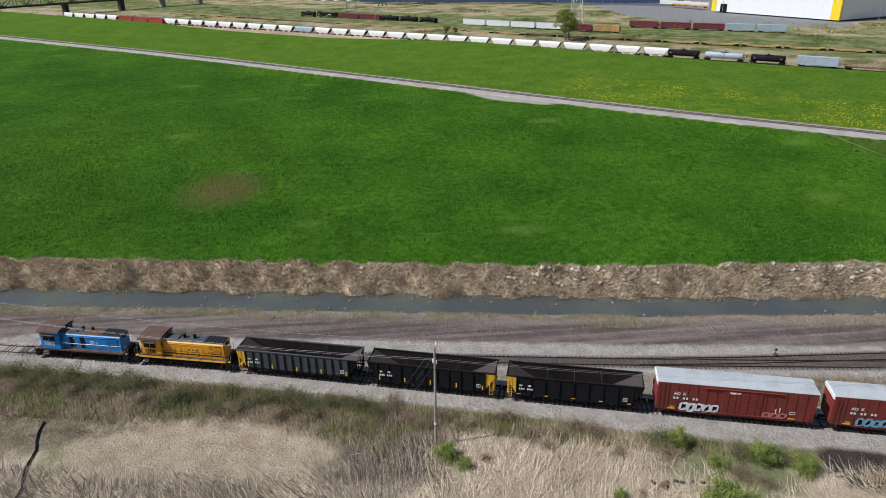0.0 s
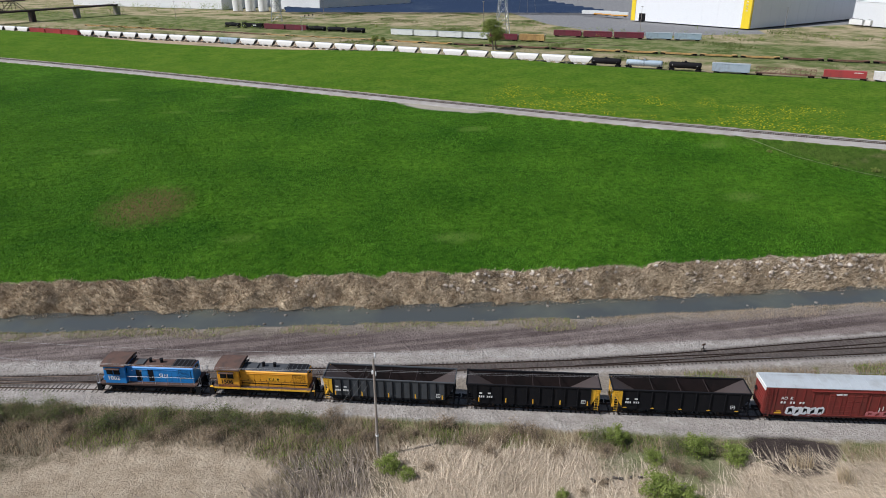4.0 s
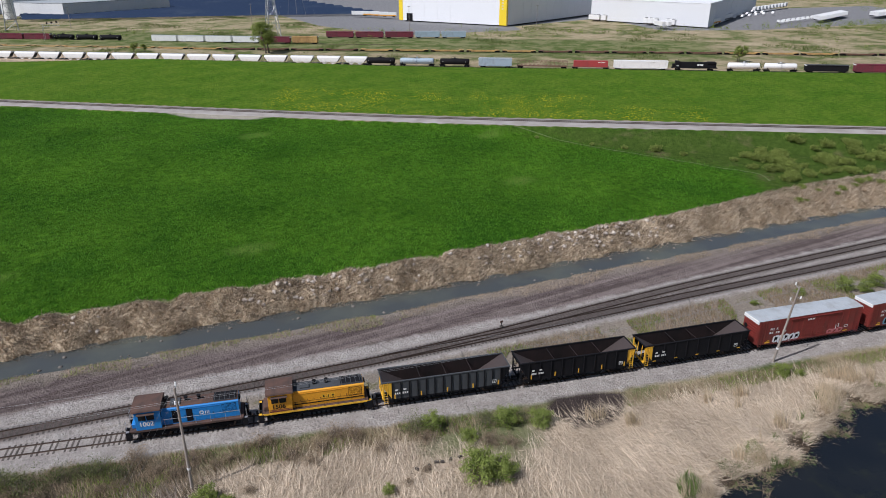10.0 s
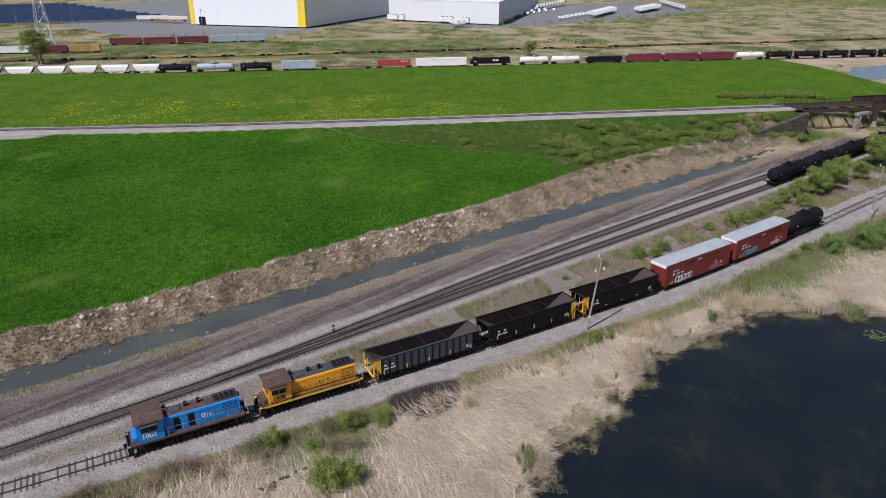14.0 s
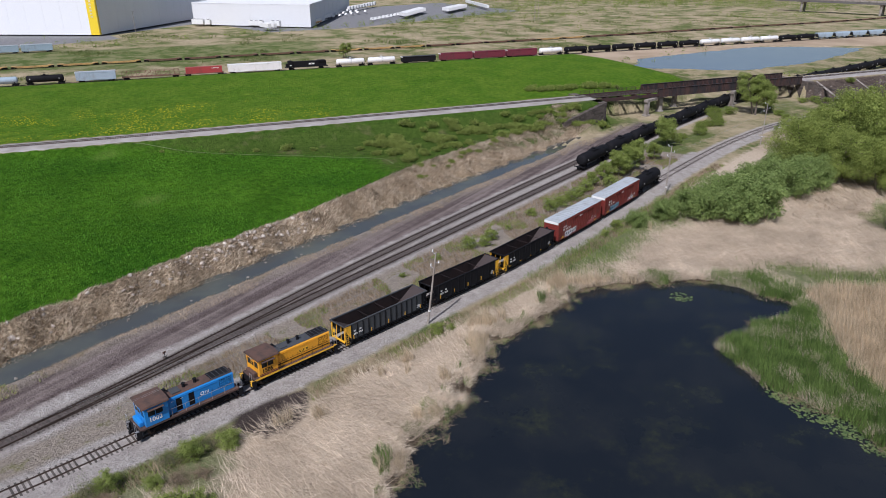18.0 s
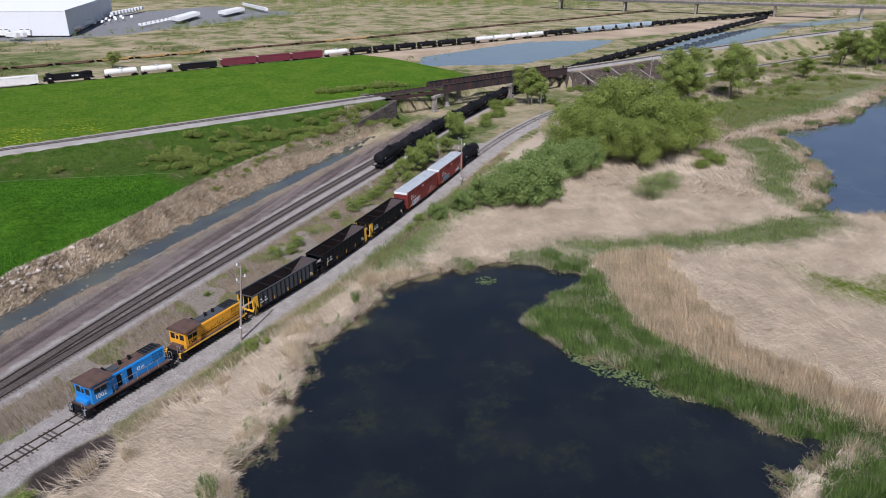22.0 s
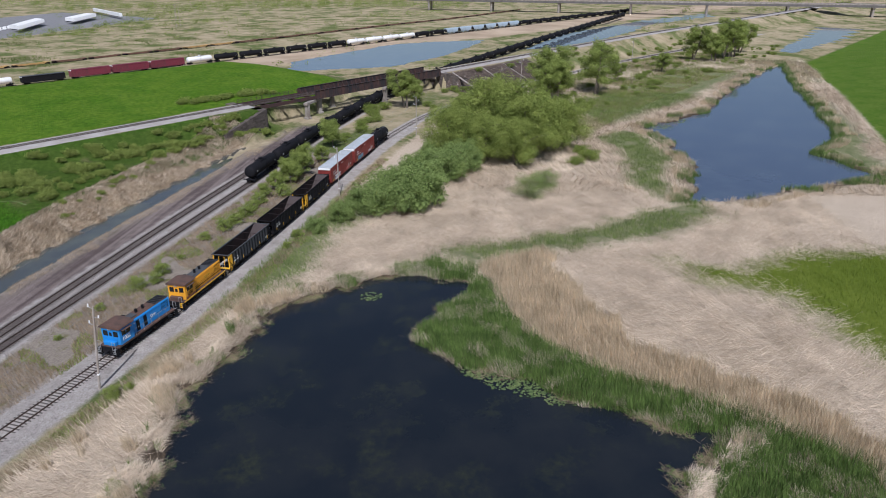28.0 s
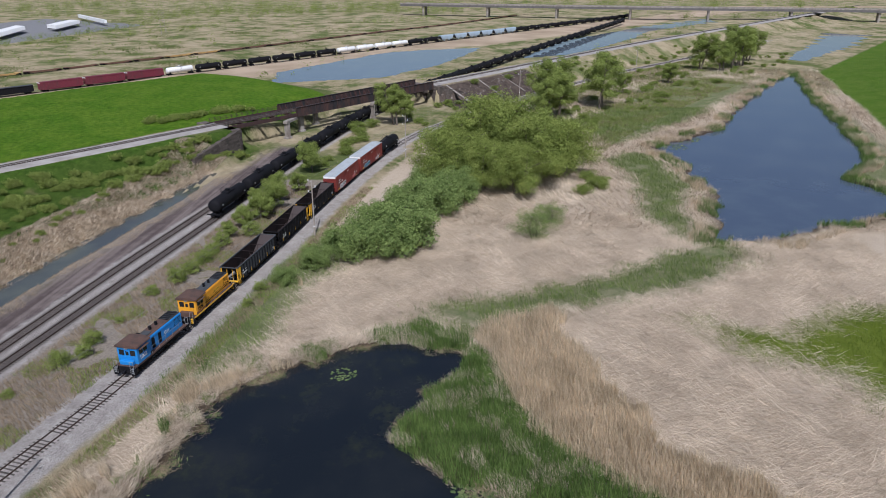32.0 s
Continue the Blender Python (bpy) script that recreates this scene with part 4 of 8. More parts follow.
# ---------------------------------------------------------------- switch engines
def switch_engine(paint, sill, roof, number, numeral, trim, label):
    car = tagged(new("locomotive"), label, "locomotive")
    L = 13.2
    bm = bmesh.new()
    box(bm, 0.55, L - 0.55, -1.42, 1.42, 1.12, 1.42, 0.02)
    part("underframe", bm, "black", car)
    bm = bmesh.new()
    box(bm, 0.5, L - 0.5, -1.5, 1.5, 1.424, 1.5)
    part("walkway", bm, "roof_rust", car)
    for y in (-1.515, 1.515):
        bm = bmesh.new()
        box(bm, 0.5, L - 0.5, y - 0.012, y + 0.012, 1.28, 1.5)
        part("sill_stripe", bm, sill, car)
    bm = bmesh.new()
    rod(bm, (4.6, 0, 0.85), (8.6, 0, 0.85), 0.55, 14)
    box(bm, 4.5, 8.7, -1.15, 1.15, 0.55, 1.1, 0.12)
    part("fuel_tank", bm, "black", car)
    for x, way in ((0.55, -1), (L - 0.55, 1)):
        bm = bmesh.new()
        box(bm, min(x, x + way * 0.14), max(x, x + way * 0.14), -1.4, 1.4, 0.45, 1.45, 0.03)
        part("pilot", bm, "black", car)
        coupler(car, x + way * 0.1, way)
        for y in (-1.28, 1.28):
            bm = bmesh.new()
            box(bm, x + way * 0.2 - 0.28, x + way * 0.2 + 0.28, y - 0.26, y + 0.26, 0.36, 0.4)
            for o in (-0.25, 0.25):
                box(bm, x + way * 0.2 - 0.3, x + way * 0.2 + 0.3, y + o - 0.015, y + o + 0.015, 0.35, 1.4)
            steps = part("steps", bm, "black", car)
            for k in range(1, 4):
                bm = bmesh.new()
                box(bm, x + way * 0.2 - 0.29, x + way * 0.2 + 0.29, y - 0.23, y + 0.23, 0.4 + k * 0.3, 0.435 + k * 0.3)
                part("tread", bm, trim, steps)
        for y in (-1.2, 1.2):
            bm = bmesh.new()
            for o in (-0.25, 0.25):
                rod(bm, (x + way * 0.45, y + o, 0.6), (x + way * 0.4, y + o, 2.45), 0.025, 6)
            rod(bm, (x + way * 0.4, y - 0.25, 2.42), (x + way * 0.4, y + 0.25, 2.42), 0.025, 6)
            part("end_rail", bm, "silver", car)
    # cab with its arched roof
    bm = bmesh.new()
    c0, c1, w = 1.25, 3.95, 1.5
    box(bm, c0, c1, -w, w, 1.504, 3.95, 0.03)
    cab = part("cab", bm, paint, car)
    bm = bmesh.new()
    arc = [(-1.68, 3.92)] + [(1.68 * math.sin(a), 3.97 + 0.38 * math.cos(a) ** 0.7) for a in np.linspace(-math.pi / 2, math.pi / 2, 11)] + [(1.68, 3.92)]
    prism(bm, arc, "x", c0 - 0.22, c1 + 0.16)
    part("cab_roof", bm, roof, car)
    for y, s in ((-w, -1), (w, 1)):
        for x0, x1 in ((1.62, 2.42), (2.5, 3.3)):
            bm = bmesh.new()
            box(bm, x0, x1, y - 0.02, y + 0.02, 2.75, 3.55)
            win = part("cab_window", bm, "glass_dark", cab)
            bm = bmesh.new()
            for a in ((x0 - 0.05, x0, 2.7, 3.6), (x1, x1 + 0.05, 2.7, 3.6), (x0, x1, 2.7, 2.75), (x0, x1, 3.55, 3.6)):
                box(bm, a[0], a[1], y - 0.035, y + 0.035, a[2], a[3])
            part("window_frame", bm, paint, cab)
        bm = bmesh.new()
        box(bm, 1.55, 3.4, min(y, y + s * 0.42), max(y, y + s * 0.42), 3.62, 3.66)
        part("sun_shade", bm, roof, car)
    for x, way in ((c0, -1), (c1, 1)):
        for y0, y1, z0, z1 in ((-1.2, -0.45, 2.7, 3.5), (0.45, 1.2, 2.7, 3.5)):
            bm = bmesh.new()
            box(bm, x - 0.02, x + 0.02, y0, y1, z0, z1)
            part("cab_window", bm, "glass_dark", cab)
        if way < 0:
            bm = bmesh.new()
            box(bm, x - 0.03, x + 0.02, -0.34, 0.34, 1.55, 3.45, 0.01)
            door = part("cab_door", bm, paint, cab)
            bm = bmesh.new()
            box(bm, x - 0.045, x - 0.02, -0.22, 0.22, 2.75, 3.3)
            part("door_window", bm, "glass_dark", cab)
            bm = bmesh.new()
            box(bm, x - 0.55, x - 0.02, -1.0, 1.0, 1.504, 2.1, 0.06)
            part("battery_box", bm, paint if paint == "blue" else "roof_rust", car)
            bm = bmesh.new()
            for k in (-0.13, 0.13):
                rod(bm, (x - 0.22, k, 3.78), (x - 0.02, k, 3.78), 0.1, 12)
            part("headlight", bm, "silver", car)
    # long hood
    h0, h1, hw, hz = 3.95, 12.3, 1.02, 3.62
    bm = bmesh.new()
    prism(bm, [(-hw, 1.504), (-hw, hz - 0.14), (-hw + 0.16, hz), (hw - 0.16, hz), (hw, hz - 0.14), (hw, 1.504)], "x", h0 + 0.003, h1)
    hood = part("hood", bm, paint, car)
    bm = bmesh.new()
    prism(bm, [(-hw + 0.12, hz + 0.004), (-hw + 0.18, hz + 0.07), (hw - 0.18, hz + 0.07), (hw - 0.12, hz + 0.004)], "x", h0 + 0.05, h1 - 0.05)
    part("hood_top", bm, "roof_rust" if paint == "blue" else "dark_grey", car)
    for y, s in ((-hw, -1), (hw, 1)):
        x = h0 + 0.35
        k = 0
        while x < 10.2:
            bm = bmesh.new()
            box(bm, x, x + 0.68, y - 0.018, y + 0.018, 1.62, 3.3, 0.006)
            dark = k in (1, 3)
            d = part("hood_door", bm, "black" if dark and paint == "blue" else paint, hood)
            bm = bmesh.new()
            box(bm, x + 0.58, x + 0.62, y + s * 0.03 - 0.015, y + s * 0.03 + 0.015, 2.3, 2.5)
            part("latch", bm, "black", hood)
            x += 0.76
            k += 1
        bm = bmesh.new()
        box(bm, 10.45, 12.0, y - 0.02, y + 0.02, 2.15, 3.3)
        shutter = part("shutter", bm, "black", hood)
        for z in np.arange(2.2, 3.25, 0.12):
            bm = bmesh.new()
            box(bm, 10.48, 11.97, y - 0.035, y + 0.035, z, z + 0.06)
            part("slat", bm, paint, shutter)
        bm = bmesh.new()
        for x in np.arange(4.3, 12.4, 1.62):
            rod(bm, (x, y + s * 0.44, 1.45), (x, y + s * 0.44, 2.5), 0.022, 6)
        rod(bm, (4.1, y + s * 0.44, 2.5), (12.5, y + s * 0.44, 2.5), 0.022, 6)
        part("handrail", bm, "silver" if paint == "blue" else "black", car)
        bm = bmesh.new()
        rod(bm, (4.2, y + s * 0.05, 3.3), (10.2, y + s * 0.05, 3.3), 0.018, 6)
        part("grab_rail", bm, paint, hood)
    for x in (6.6, 8.0):
        bm = bmesh.new()
        rod(bm, (x, 0.1, hz), (x, 0.1, hz + 0.55), 0.2, 12, 0.17)
        rod(bm, (x, 0.1, hz + 0.5), (x, 0.1, hz + 0.58), 0.23, 12)
        part("exhaust_stack", bm, "black", car)
    bm = bmesh.new()
    box(bm, 9.6, 12.1, -0.82, 0.82, hz + 0.074, hz + 0.16, 0.02)
    rad = part("radiator_top", bm, "black", car)
    bm = bmesh.new()
    for k in range(5):
        box(bm, 9.7 + k * 0.55, 9.76 + k * 0.55, -0.8, 0.8, hz + 0.164, hz + 0.19)
    box(bm, 9.6, 12.1, -0.86, -0.82, hz + 0.1, hz + 0.2)
    part("radiator_grille", bm, "dark_grey", rad)
    bm = bmesh.new()
    box(bm, 4.9, 6.0, -0.6, 0.6, hz + 0.074, hz + 0.22, 0.04)
    part("air_filter_box", bm, "dark_grey", car)
    bm = bmesh.new()
    for y in (-0.18, 0.0, 0.18):
        rod(bm, (4.15, y + 0.5, hz + 0.45), (4.6, y + 0.5, hz + 0.5), 0.05, 8, 0.11)
    rod(bm, (4.3, 0.5, hz), (4.3, 0.5, hz + 0.45), 0.03, 6)
    part("horn", bm, "black", car)
    bm = bmesh.new()
    prism(bm, [(-0.3, 3.2), (0.3, 3.2), (0.25, 3.58), (-0.25, 3.58)], "x", h1, h1 + 0.2)
    part("headlight", bm, "black", car)
    for x in (3.1, L - 3.1):
        add_truck(car, x, 1.2, True)
    # lettering
    for m in (pose(1.62, -1.53, 2.02), pose(3.6, 1.53, 2.02, 0, 0, 180)):
        lettering(number, 0.78, numeral, cab, m)
    for y, s in ((-hw - 0.03, 1), (hw + 0.03, -1)):
        if paint == "blue":
            mk = [(8.05, 8.4, 2.32, 2.42), (8.0, 8.1, 2.42, 2.68), (8.35, 8.45, 2.42, 2.68), (8.05, 8.4, 2.68, 2.78), (8.62, 8.69, 2.35, 2.7), (8.8, 8.87, 2.35, 2.7), (8.98, 9.05, 2.35, 2.7)]
            bars("emblem", car, "white", y, mk)
            for mark in ((4.5, 4.75, 3.05, 3.1), (5.6, 5.9, 3.05, 3.1)):
                bars("hood_stripe", car, "white", y - s * 0.004, [mark])
        else:
            mk = [(7.35, 7.8, 2.3, 2.85), (7.95, 8.25, 2.3, 2.85), (8.4, 8.85, 2.3, 2.85)]
            bars("emblem", car, "yellow", y, mk)
            bars("emblem_ink", car, "black", y - s * 0.01, [(7.48, 7.6, 2.42, 2.73), (7.6, 7.72, 2.42, 2.5), (7.6, 7.72, 2.65, 2.73), (8.05, 8.15, 2.42, 2.73), (8.5, 8.58, 2.42, 2.73), (8.58, 8.75, 2.55, 2.73)])
            bars("hood_stripe", car, "black", y - s * 0.004, [(h0 + 0.1, h1 - 0.1, 1.85, 1.97)])
            for z0, z1 in ((1.60, 1.74), (1.82, 1.9)):
                bars("cab_stripe", car, "maroon", -s * 1.512, [(1.3, 3.9, z0, z1)])
    return car


# ---------------------------------------------------------------- open hopper cars
def open_hopper(L, sheet, rib_mat, end_left, end_right, panels, label, plates, seed):
    car = tagged(new("hopper_car"), label, "hopper car")
    rnd = random.Random(seed)
    w, zt, zb = 1.55, 3.5, 1.15
    e = 1.25
    for y, s in ((-w, -1), (w, 1)):
        bm = bmesh.new()
        prism(bm, [(0.1, zt), (L - 0.1, zt), (L - 0.1, zt - 0.35), (L - e, zb), (e, zb), (0.1, zt - 0.35)], "y", y - 0.03, y + 0.03)
        side = part("side_sheet", bm, sheet, car)
        for k in range(panels + 1):
            x = e + (L - 2 * e) * k / panels
            bm = bmesh.new()
            box(bm, x - 0.055, x + 0.055, min(y + s * 0.03, y + s * 0.15), max(y + s * 0.03, y + s * 0.15), zb, zt - 0.06)
            part("rib", bm, rib_mat, side)
        bm = bmesh.new()
        box(bm, 0.0, L, y - 0.09, y + 0.11 if s > 0 else y + 0.09, zt - 0.04, zt + 0.12, 0.02)
        part("top_chord", bm, sheet, car)
        bm = bmesh.new()
        box(bm, 0.1, L - 0.1, y - 0.05, y + 0.05, 0.95, zb - 0.003)
        part("side_sill", bm, "black", car)
    for x in (0.02, L - 0.14):
        bm = bmesh.new()
        box(bm, x, x + 0.12, -w + 0.1, w - 0.1, zt - 0.04, zt + 0.115, 0.02)
        part("end_chord", bm, sheet, car)
    for x0, x1, mat in ((0.14, 4.0, "slope"), (L - 0.14, L - 4.0, "slope")):
        bm = bmesh.new()
        q = 1 if x1 > x0 else -1
        prism(bm, [(x0, zt), (x1, 1.05), (x1 + q * 0.05, 1.12), (x0 + q * 0.06, zt)], "y", -w + 0.032, w - 0.032)
        part("slope_sheet", bm, mat, car)
    bm = bmesh.new()
    n = 4
    for k in range(n):
        a = 4.05 + (L - 8.1) * k / n
        b = 4.05 + (L - 8.1) * (k + 1) / n
        c = (a + b) / 2
        prism(bm, [(a, 1.08), (c, 1.45), (b, 1.08), (c, 1.3)], "y", -w + 0.04, w - 0.04)
    part("hopper_floor", bm, "hopper_inside", car)
    for y, s in ((-w + 0.036, 1), (w - 0.036, -1)):
        bm = bmesh.new()
        prism(bm, [(0.3, zt - 0.05), (L - 0.3, zt - 0.05), (L - 3.9, 1.1), (3.9, 1.1)], "y", min(y, y + s * 0.02), max(y, y + s * 0.02))
        part("lining", bm, "hopper_inside", car)
    for k in (0.3, 0.5, 0.7):
        bm = bmesh.new()
        rod(bm, (L * k, -w, zt - 0.15), (L * k, w, zt - 0.15), 0.05, 8)
        rod(bm, (L * k, 0, zt - 0.15), (L * k, 0, 1.6), 0.03, 6)
        part("cross_tie", bm, "hopper_inside", car)
    for k in range(4):
        x = 3.9 + (L - 7.8) * (k + 0.5) / 4
        bm = bmesh.new()
        prism(bm, [(x - 0.95, 1.1), (x + 0.95, 1.1), (x + 0.4, 0.42), (x - 0.4, 0.42)], "y", -1.2, 1.2)
        part("chute", bm, "black", car)
    bm = bmesh.new()
    box(bm, 0.25, L - 0.25, -0.25, 0.25, 0.8, 1.08)
    part("centre_sill", bm, "black", car)
    for x, way, mat in ((0.0, 1, end_left), (L, -1, end_right)):
        bm = bmesh.new()
        box(bm, min(x + way * 0.15, x + way * 0.35), max(x + way * 0.15, x + way * 0.35), -1.5, 1.5, 0.9, 1.15, 0.02)
        part("end_sill", bm, mat, car)
        for y in (-1.42, 1.42):
            bm = bmesh.new()
            box(bm, min(x + way * 0.16, x + way * 0.3), max(x + way * 0.16, x + way * 0.3), y - 0.07, y + 0.07, 1.1, zt - 0.05)
            part("corner_post", bm, mat, car)
            bm = bmesh.new()
            q = [(x + way * 0.15, 1.0), (x + way * 1.2, 1.0), (x + way * 1.2, 3.3), (x + way * 0.95, 3.3), (x + way * 0.95, 1.7), (x + way * 0.15, 1.7)]
            s = -1 if y < 0 else 1
            prism(bm, [(x + way * 0.12, zt - 0.45), (x + way * 0.12, zt - 0.06), (x + way * 1.25, zt - 0.06), (x + way * 1.25, 1.2)], "y", s * 1.585, s * 1.60)
            part("end_panel", bm, mat, car)
            ladder(car, x + way * 0.5, s * 1.62, 0.6, zt, mat, 0.42)
        for y in (-0.5, 0.5):
            bm = bmesh.new()
            rod(bm, (x + way * 0.25, y, 1.1), (x + way * 0.35, y, 3.2), 0.05, 8)
            part("end_brace", bm, mat, car)
        bm = bmesh.new()
        rod(bm, (x + way * 0.2, 0.9, 1.2), (x + way * 0.2, 0.9, 2.3), 0.03, 6)
        rod(bm, (x + way * 0.12, 0.9, 2.1), (x + way * 0.18, 0.9, 2.1), 0.28, 14)
        part("brake_wheel", bm, mat, car)
        coupler(car, x + way * 0.2, -way)
        add_truck(car, x + way * 2.1, 0.9, True)
    for y, s in ((-w - 0.16, 1), (w + 0.16, -1)):
        for k in range(5):
            x = e + 0.3 + (L - 2 * e - 0.6) * k / 4
            bm = bmesh.new()
            if plates == "tall":
                box(bm, x - 0.07, x + 0.07, y - 0.008, y + 0.008, 1.25, 1.85)
            else:
                box(bm, x - 0.22, x + 0.22, y - 0.008, y + 0.008, 1.2, 1.3)
            part("reflector", bm, "yellow", car)
        bars("stencil", car, "white", y - s * 0.004, [(1.6, 1.95, 2.35, 2.55), (2.6, 2.95, 2.35, 2.55), (1.55, 1.72, 1.85, 2.1), (1.8, 1.97, 1.85, 2.1), (2.05, 2.2, 1.85, 2.1), (2.5, 2.68, 1.85, 2.1), (2.75, 2.92, 1.85, 2.1), (3.0, 3.15, 1.85, 2.1)])
        bars("data_plate", car, "white", y - s * 0.004, [(L - 2.3, L - 1.8, 1.95, 2.0), (L - 2.3, L - 1.8, 1.55, 1.6), (L - 2.3, L - 2.25, 1.6, 1.95), (L - 1.85, L - 1.8, 1.6, 1.95), (L - 2.15, L - 1.95, 1.72, 1.82)])
    return car


# ---------------------------------------------------------------- box cars
def box_car(L, mat, roof, label, mark, tag, second, seed, keyed=True, z1=4.55):
    car = tagged(new("box_car"), label, "box car")
    w, zb = 1.5, 1.0
    for y, s in ((-w, -1), (w, 1)):
        bm = bmesh.new()
        n = 16
        ribs = [x for x in (0.35 + (L - 0.7) * k / n for k in range(n + 1)) if not L * 0.42 < x < L * 0.66]
        if keyed:
            box(bm, 0.25, L - 0.25, y - 0.04, y + 0.04, zb, z1)
        else:
            out = [(0.25, y - s * 0.04)]
            for x in ribs:
                out += [(x - 0.05, y + s * 0.04), (x - 0.05, y + s * 0.10), (x + 0.05, y + s * 0.10), (x + 0.05, y + s * 0.04)]
            prism(bm, out + [(L - 0.25, y - s * 0.04)], "z", zb, z1)
        side = part("side", bm, mat, car)
        for x in ribs if keyed else ():
            bm = bmesh.new()
            box(bm, x - 0.05, x + 0.05, min(y + s * 0.04, y + s * 0.10), max(y + s * 0.04, y + s * 0.10), zb + 0.1, z1 - 0.08)
            part("rib", bm, mat, side)
        for k, (d0, d1) in enumerate(((0.42, 0.53), (0.535, 0.66))):
            bm = bmesh.new()
            box(bm, L * d0, L * d1, min(y + s * 0.04, y + s * 0.12), max(y + s * 0.04, y + s * 0.12), zb + 0.15, z1 - 0.35, 0.015)
            door = part("plug_door", bm, mat, car)
            if not keyed:
                continue
            for z in (1.6, 2.3, 3.0, 3.7):
                bm = bmesh.new()
                box(bm, L * d0 + 0.08, L * d1 - 0.08, min(y + s * 0.12, y + s * 0.15), max(y + s * 0.12, y + s * 0.15), z, z + 0.07)
                part("door_bar", bm, mat, door)
            for q in (0.3, 0.7):
                x = L * (d0 + (d1 - d0) * q)
                bm = bmesh.new()
                rod(bm, (x, y + s * 0.16, zb + 0.2), (x, y + s * 0.16, z1 - 0.4), 0.03, 6)
                part("lock_rod", bm, mat, door)
        bm = bmesh.new()
        for z in (zb + 0.08, z1 - 0.3):
            box(bm, L * 0.3, L * 0.78, min(y + s * 0.04, y + s * 0.2), max(y + s * 0.04, y + s * 0.2), z, z + 0.06)
        part("door_track", bm, mat, car)
        bm = bmesh.new()
        prism(bm, [(0.25, zb - 0.003), (L - 0.25, zb - 0.003), (L - 3.4, 0.75), (3.4, 0.75)], "y", y - 0.04, y + 0.04)
        part("side_sill", bm, mat, car)
        if not keyed:
            continue
        ladder(car, 0.65, y + s * 0.14, 0.7, z1, mat, 0.45)
        ladder(car, L - 0.65, y + s * 0.14, 0.7, 2.4, mat, 0.45)
    for x, s in ((0.25, -1), (L - 0.25, 1)):
        bm = bmesh.new()
        box(bm, min(x, x + s * 0.05), max(x, x + s * 0.05), -w + 0.04, w - 0.04, zb, z1)
        end = part("end_wall", bm, mat, car)
        for k in range(9 if keyed else 0):
            z = zb + 0.2 + k * 0.37
            bm = bmesh.new()
            prism(bm, [(-w + 0.15, z), (-w + 0.25, z + 0.16), (w - 0.25, z + 0.16), (w - 0.15, z)], "x", min(x + s * 0.05, x + s * 0.12), max(x + s * 0.05, x + s * 0.12))
            part("end_rib", bm, mat, end)
        bm = bmesh.new()
        box(bm, min(x + s * 0.05, x + s * 0.16), max(x + s * 0.05, x + s * 0.16), -w, w, z1 - 0.42, z1 + 0.02)
        part("end_cap", bm, "white", car)
        if not keyed:
            continue
        bm = bmesh.new()
        rod(bm, (x + s * 0.2, 0.8, 1.3), (x + s * 0.2, 0.8, 3.2), 0.025, 6)
        rod(bm, (x + s * 0.18, 0.8, 3.0), (x + s * 0.24, 0.8, 3.0), 0.3, 14)
        part("brake_wheel", bm, "black", car)
        coupler(car, x + s * 0.0, s)
    bm = bmesh.new()
    prism(bm, [(-w - 0.06, z1 + 0.004), (-w - 0.06, z1 + 0.05), (0, z1 + 0.2), (w + 0.06, z1 + 0.05), (w + 0.06, z1 + 0.004)], "x", 0.2, L - 0.2)
    n = 16
    if keyed:
        top = part("roof", bm, roof, car)
    for k in range(n + 1):
        x = 0.3 + (L - 0.6) * k / n
        if keyed:
            bm = bmesh.new()
        prism(bm, [(-w - 0.07, z1 + 0.055), (-w - 0.07, z1 + 0.09), (0, z1 + 0.24), (w + 0.07, z1 + 0.09), (w + 0.07, z1 + 0.055), (0, z1 + 0.2)], "x", x - 0.03, x + 0.03)
        if keyed:
            part("roof_seam", bm, roof, top)
    if not keyed:
        part("roof", bm, roof, car)
    bm = bmesh.new()
    box(bm, 0.4, L - 0.4, -w + 0.1, w - 0.1, 0.85, 0.997)
    box(bm, 0.4, L - 0.4, -0.25, 0.25, 0.62, 0.85)
    part("underframe", bm, "black", car)
    for x in (2.4, L - 2.4):
        add_truck(car, x, 0.9, keyed)
    if mark:
        for y, m in ((-w - 0.11, pose(2.0, -w - 0.11, 3.05)), (w + 0.11, pose(4.0, w + 0.11, 3.05, 0, 0, 180))):
            lettering("AO  K", 0.5, "white", car, m, "reporting_mark")
            s = 1 if y < 0 else -1
            bars("stencil", car, "white", y - s * 0.004, [(2.0 + 0.35 * k + (0.35 if k > 1 else 0) + (0.35 if k > 3 else 0), 2.22 + 0.35 * k + (0.35 if k > 1 else 0) + (0.35 if k > 3 else 0), 2.5, 2.78) for k in range(6)])
            bars("warning_plate", car, "yellow", y - s * 0.004, [(1.5, 2.3, 1.12, 1.3), (1.7, 2.2, 1.4, 1.5), (L - 3.0, L - 2.2, 1.12, 1.25)])
            bars("data_plate", car, "white", y - s * 0.004, [(L - 2.9, L - 2.3, 1.75, 1.8), (L - 2.9, L - 2.3, 2.05, 2.1), (L - 2.9, L - 2.85, 1.8, 2.05), (L - 2.35, L - 2.3, 1.8, 2.05), (L - 4.4, L - 4.3, 1.7, 2.3), (L - 4.0, L - 3.9, 1.9, 2.5)])
            bars("emblem", car, "white", y - s * 0.02, [(L * 0.455, L * 0.525, 3.85, 4.0), (L * 0.46, L * 0.52, 3.75, 3.82)])
            rnd = random.Random(seed)

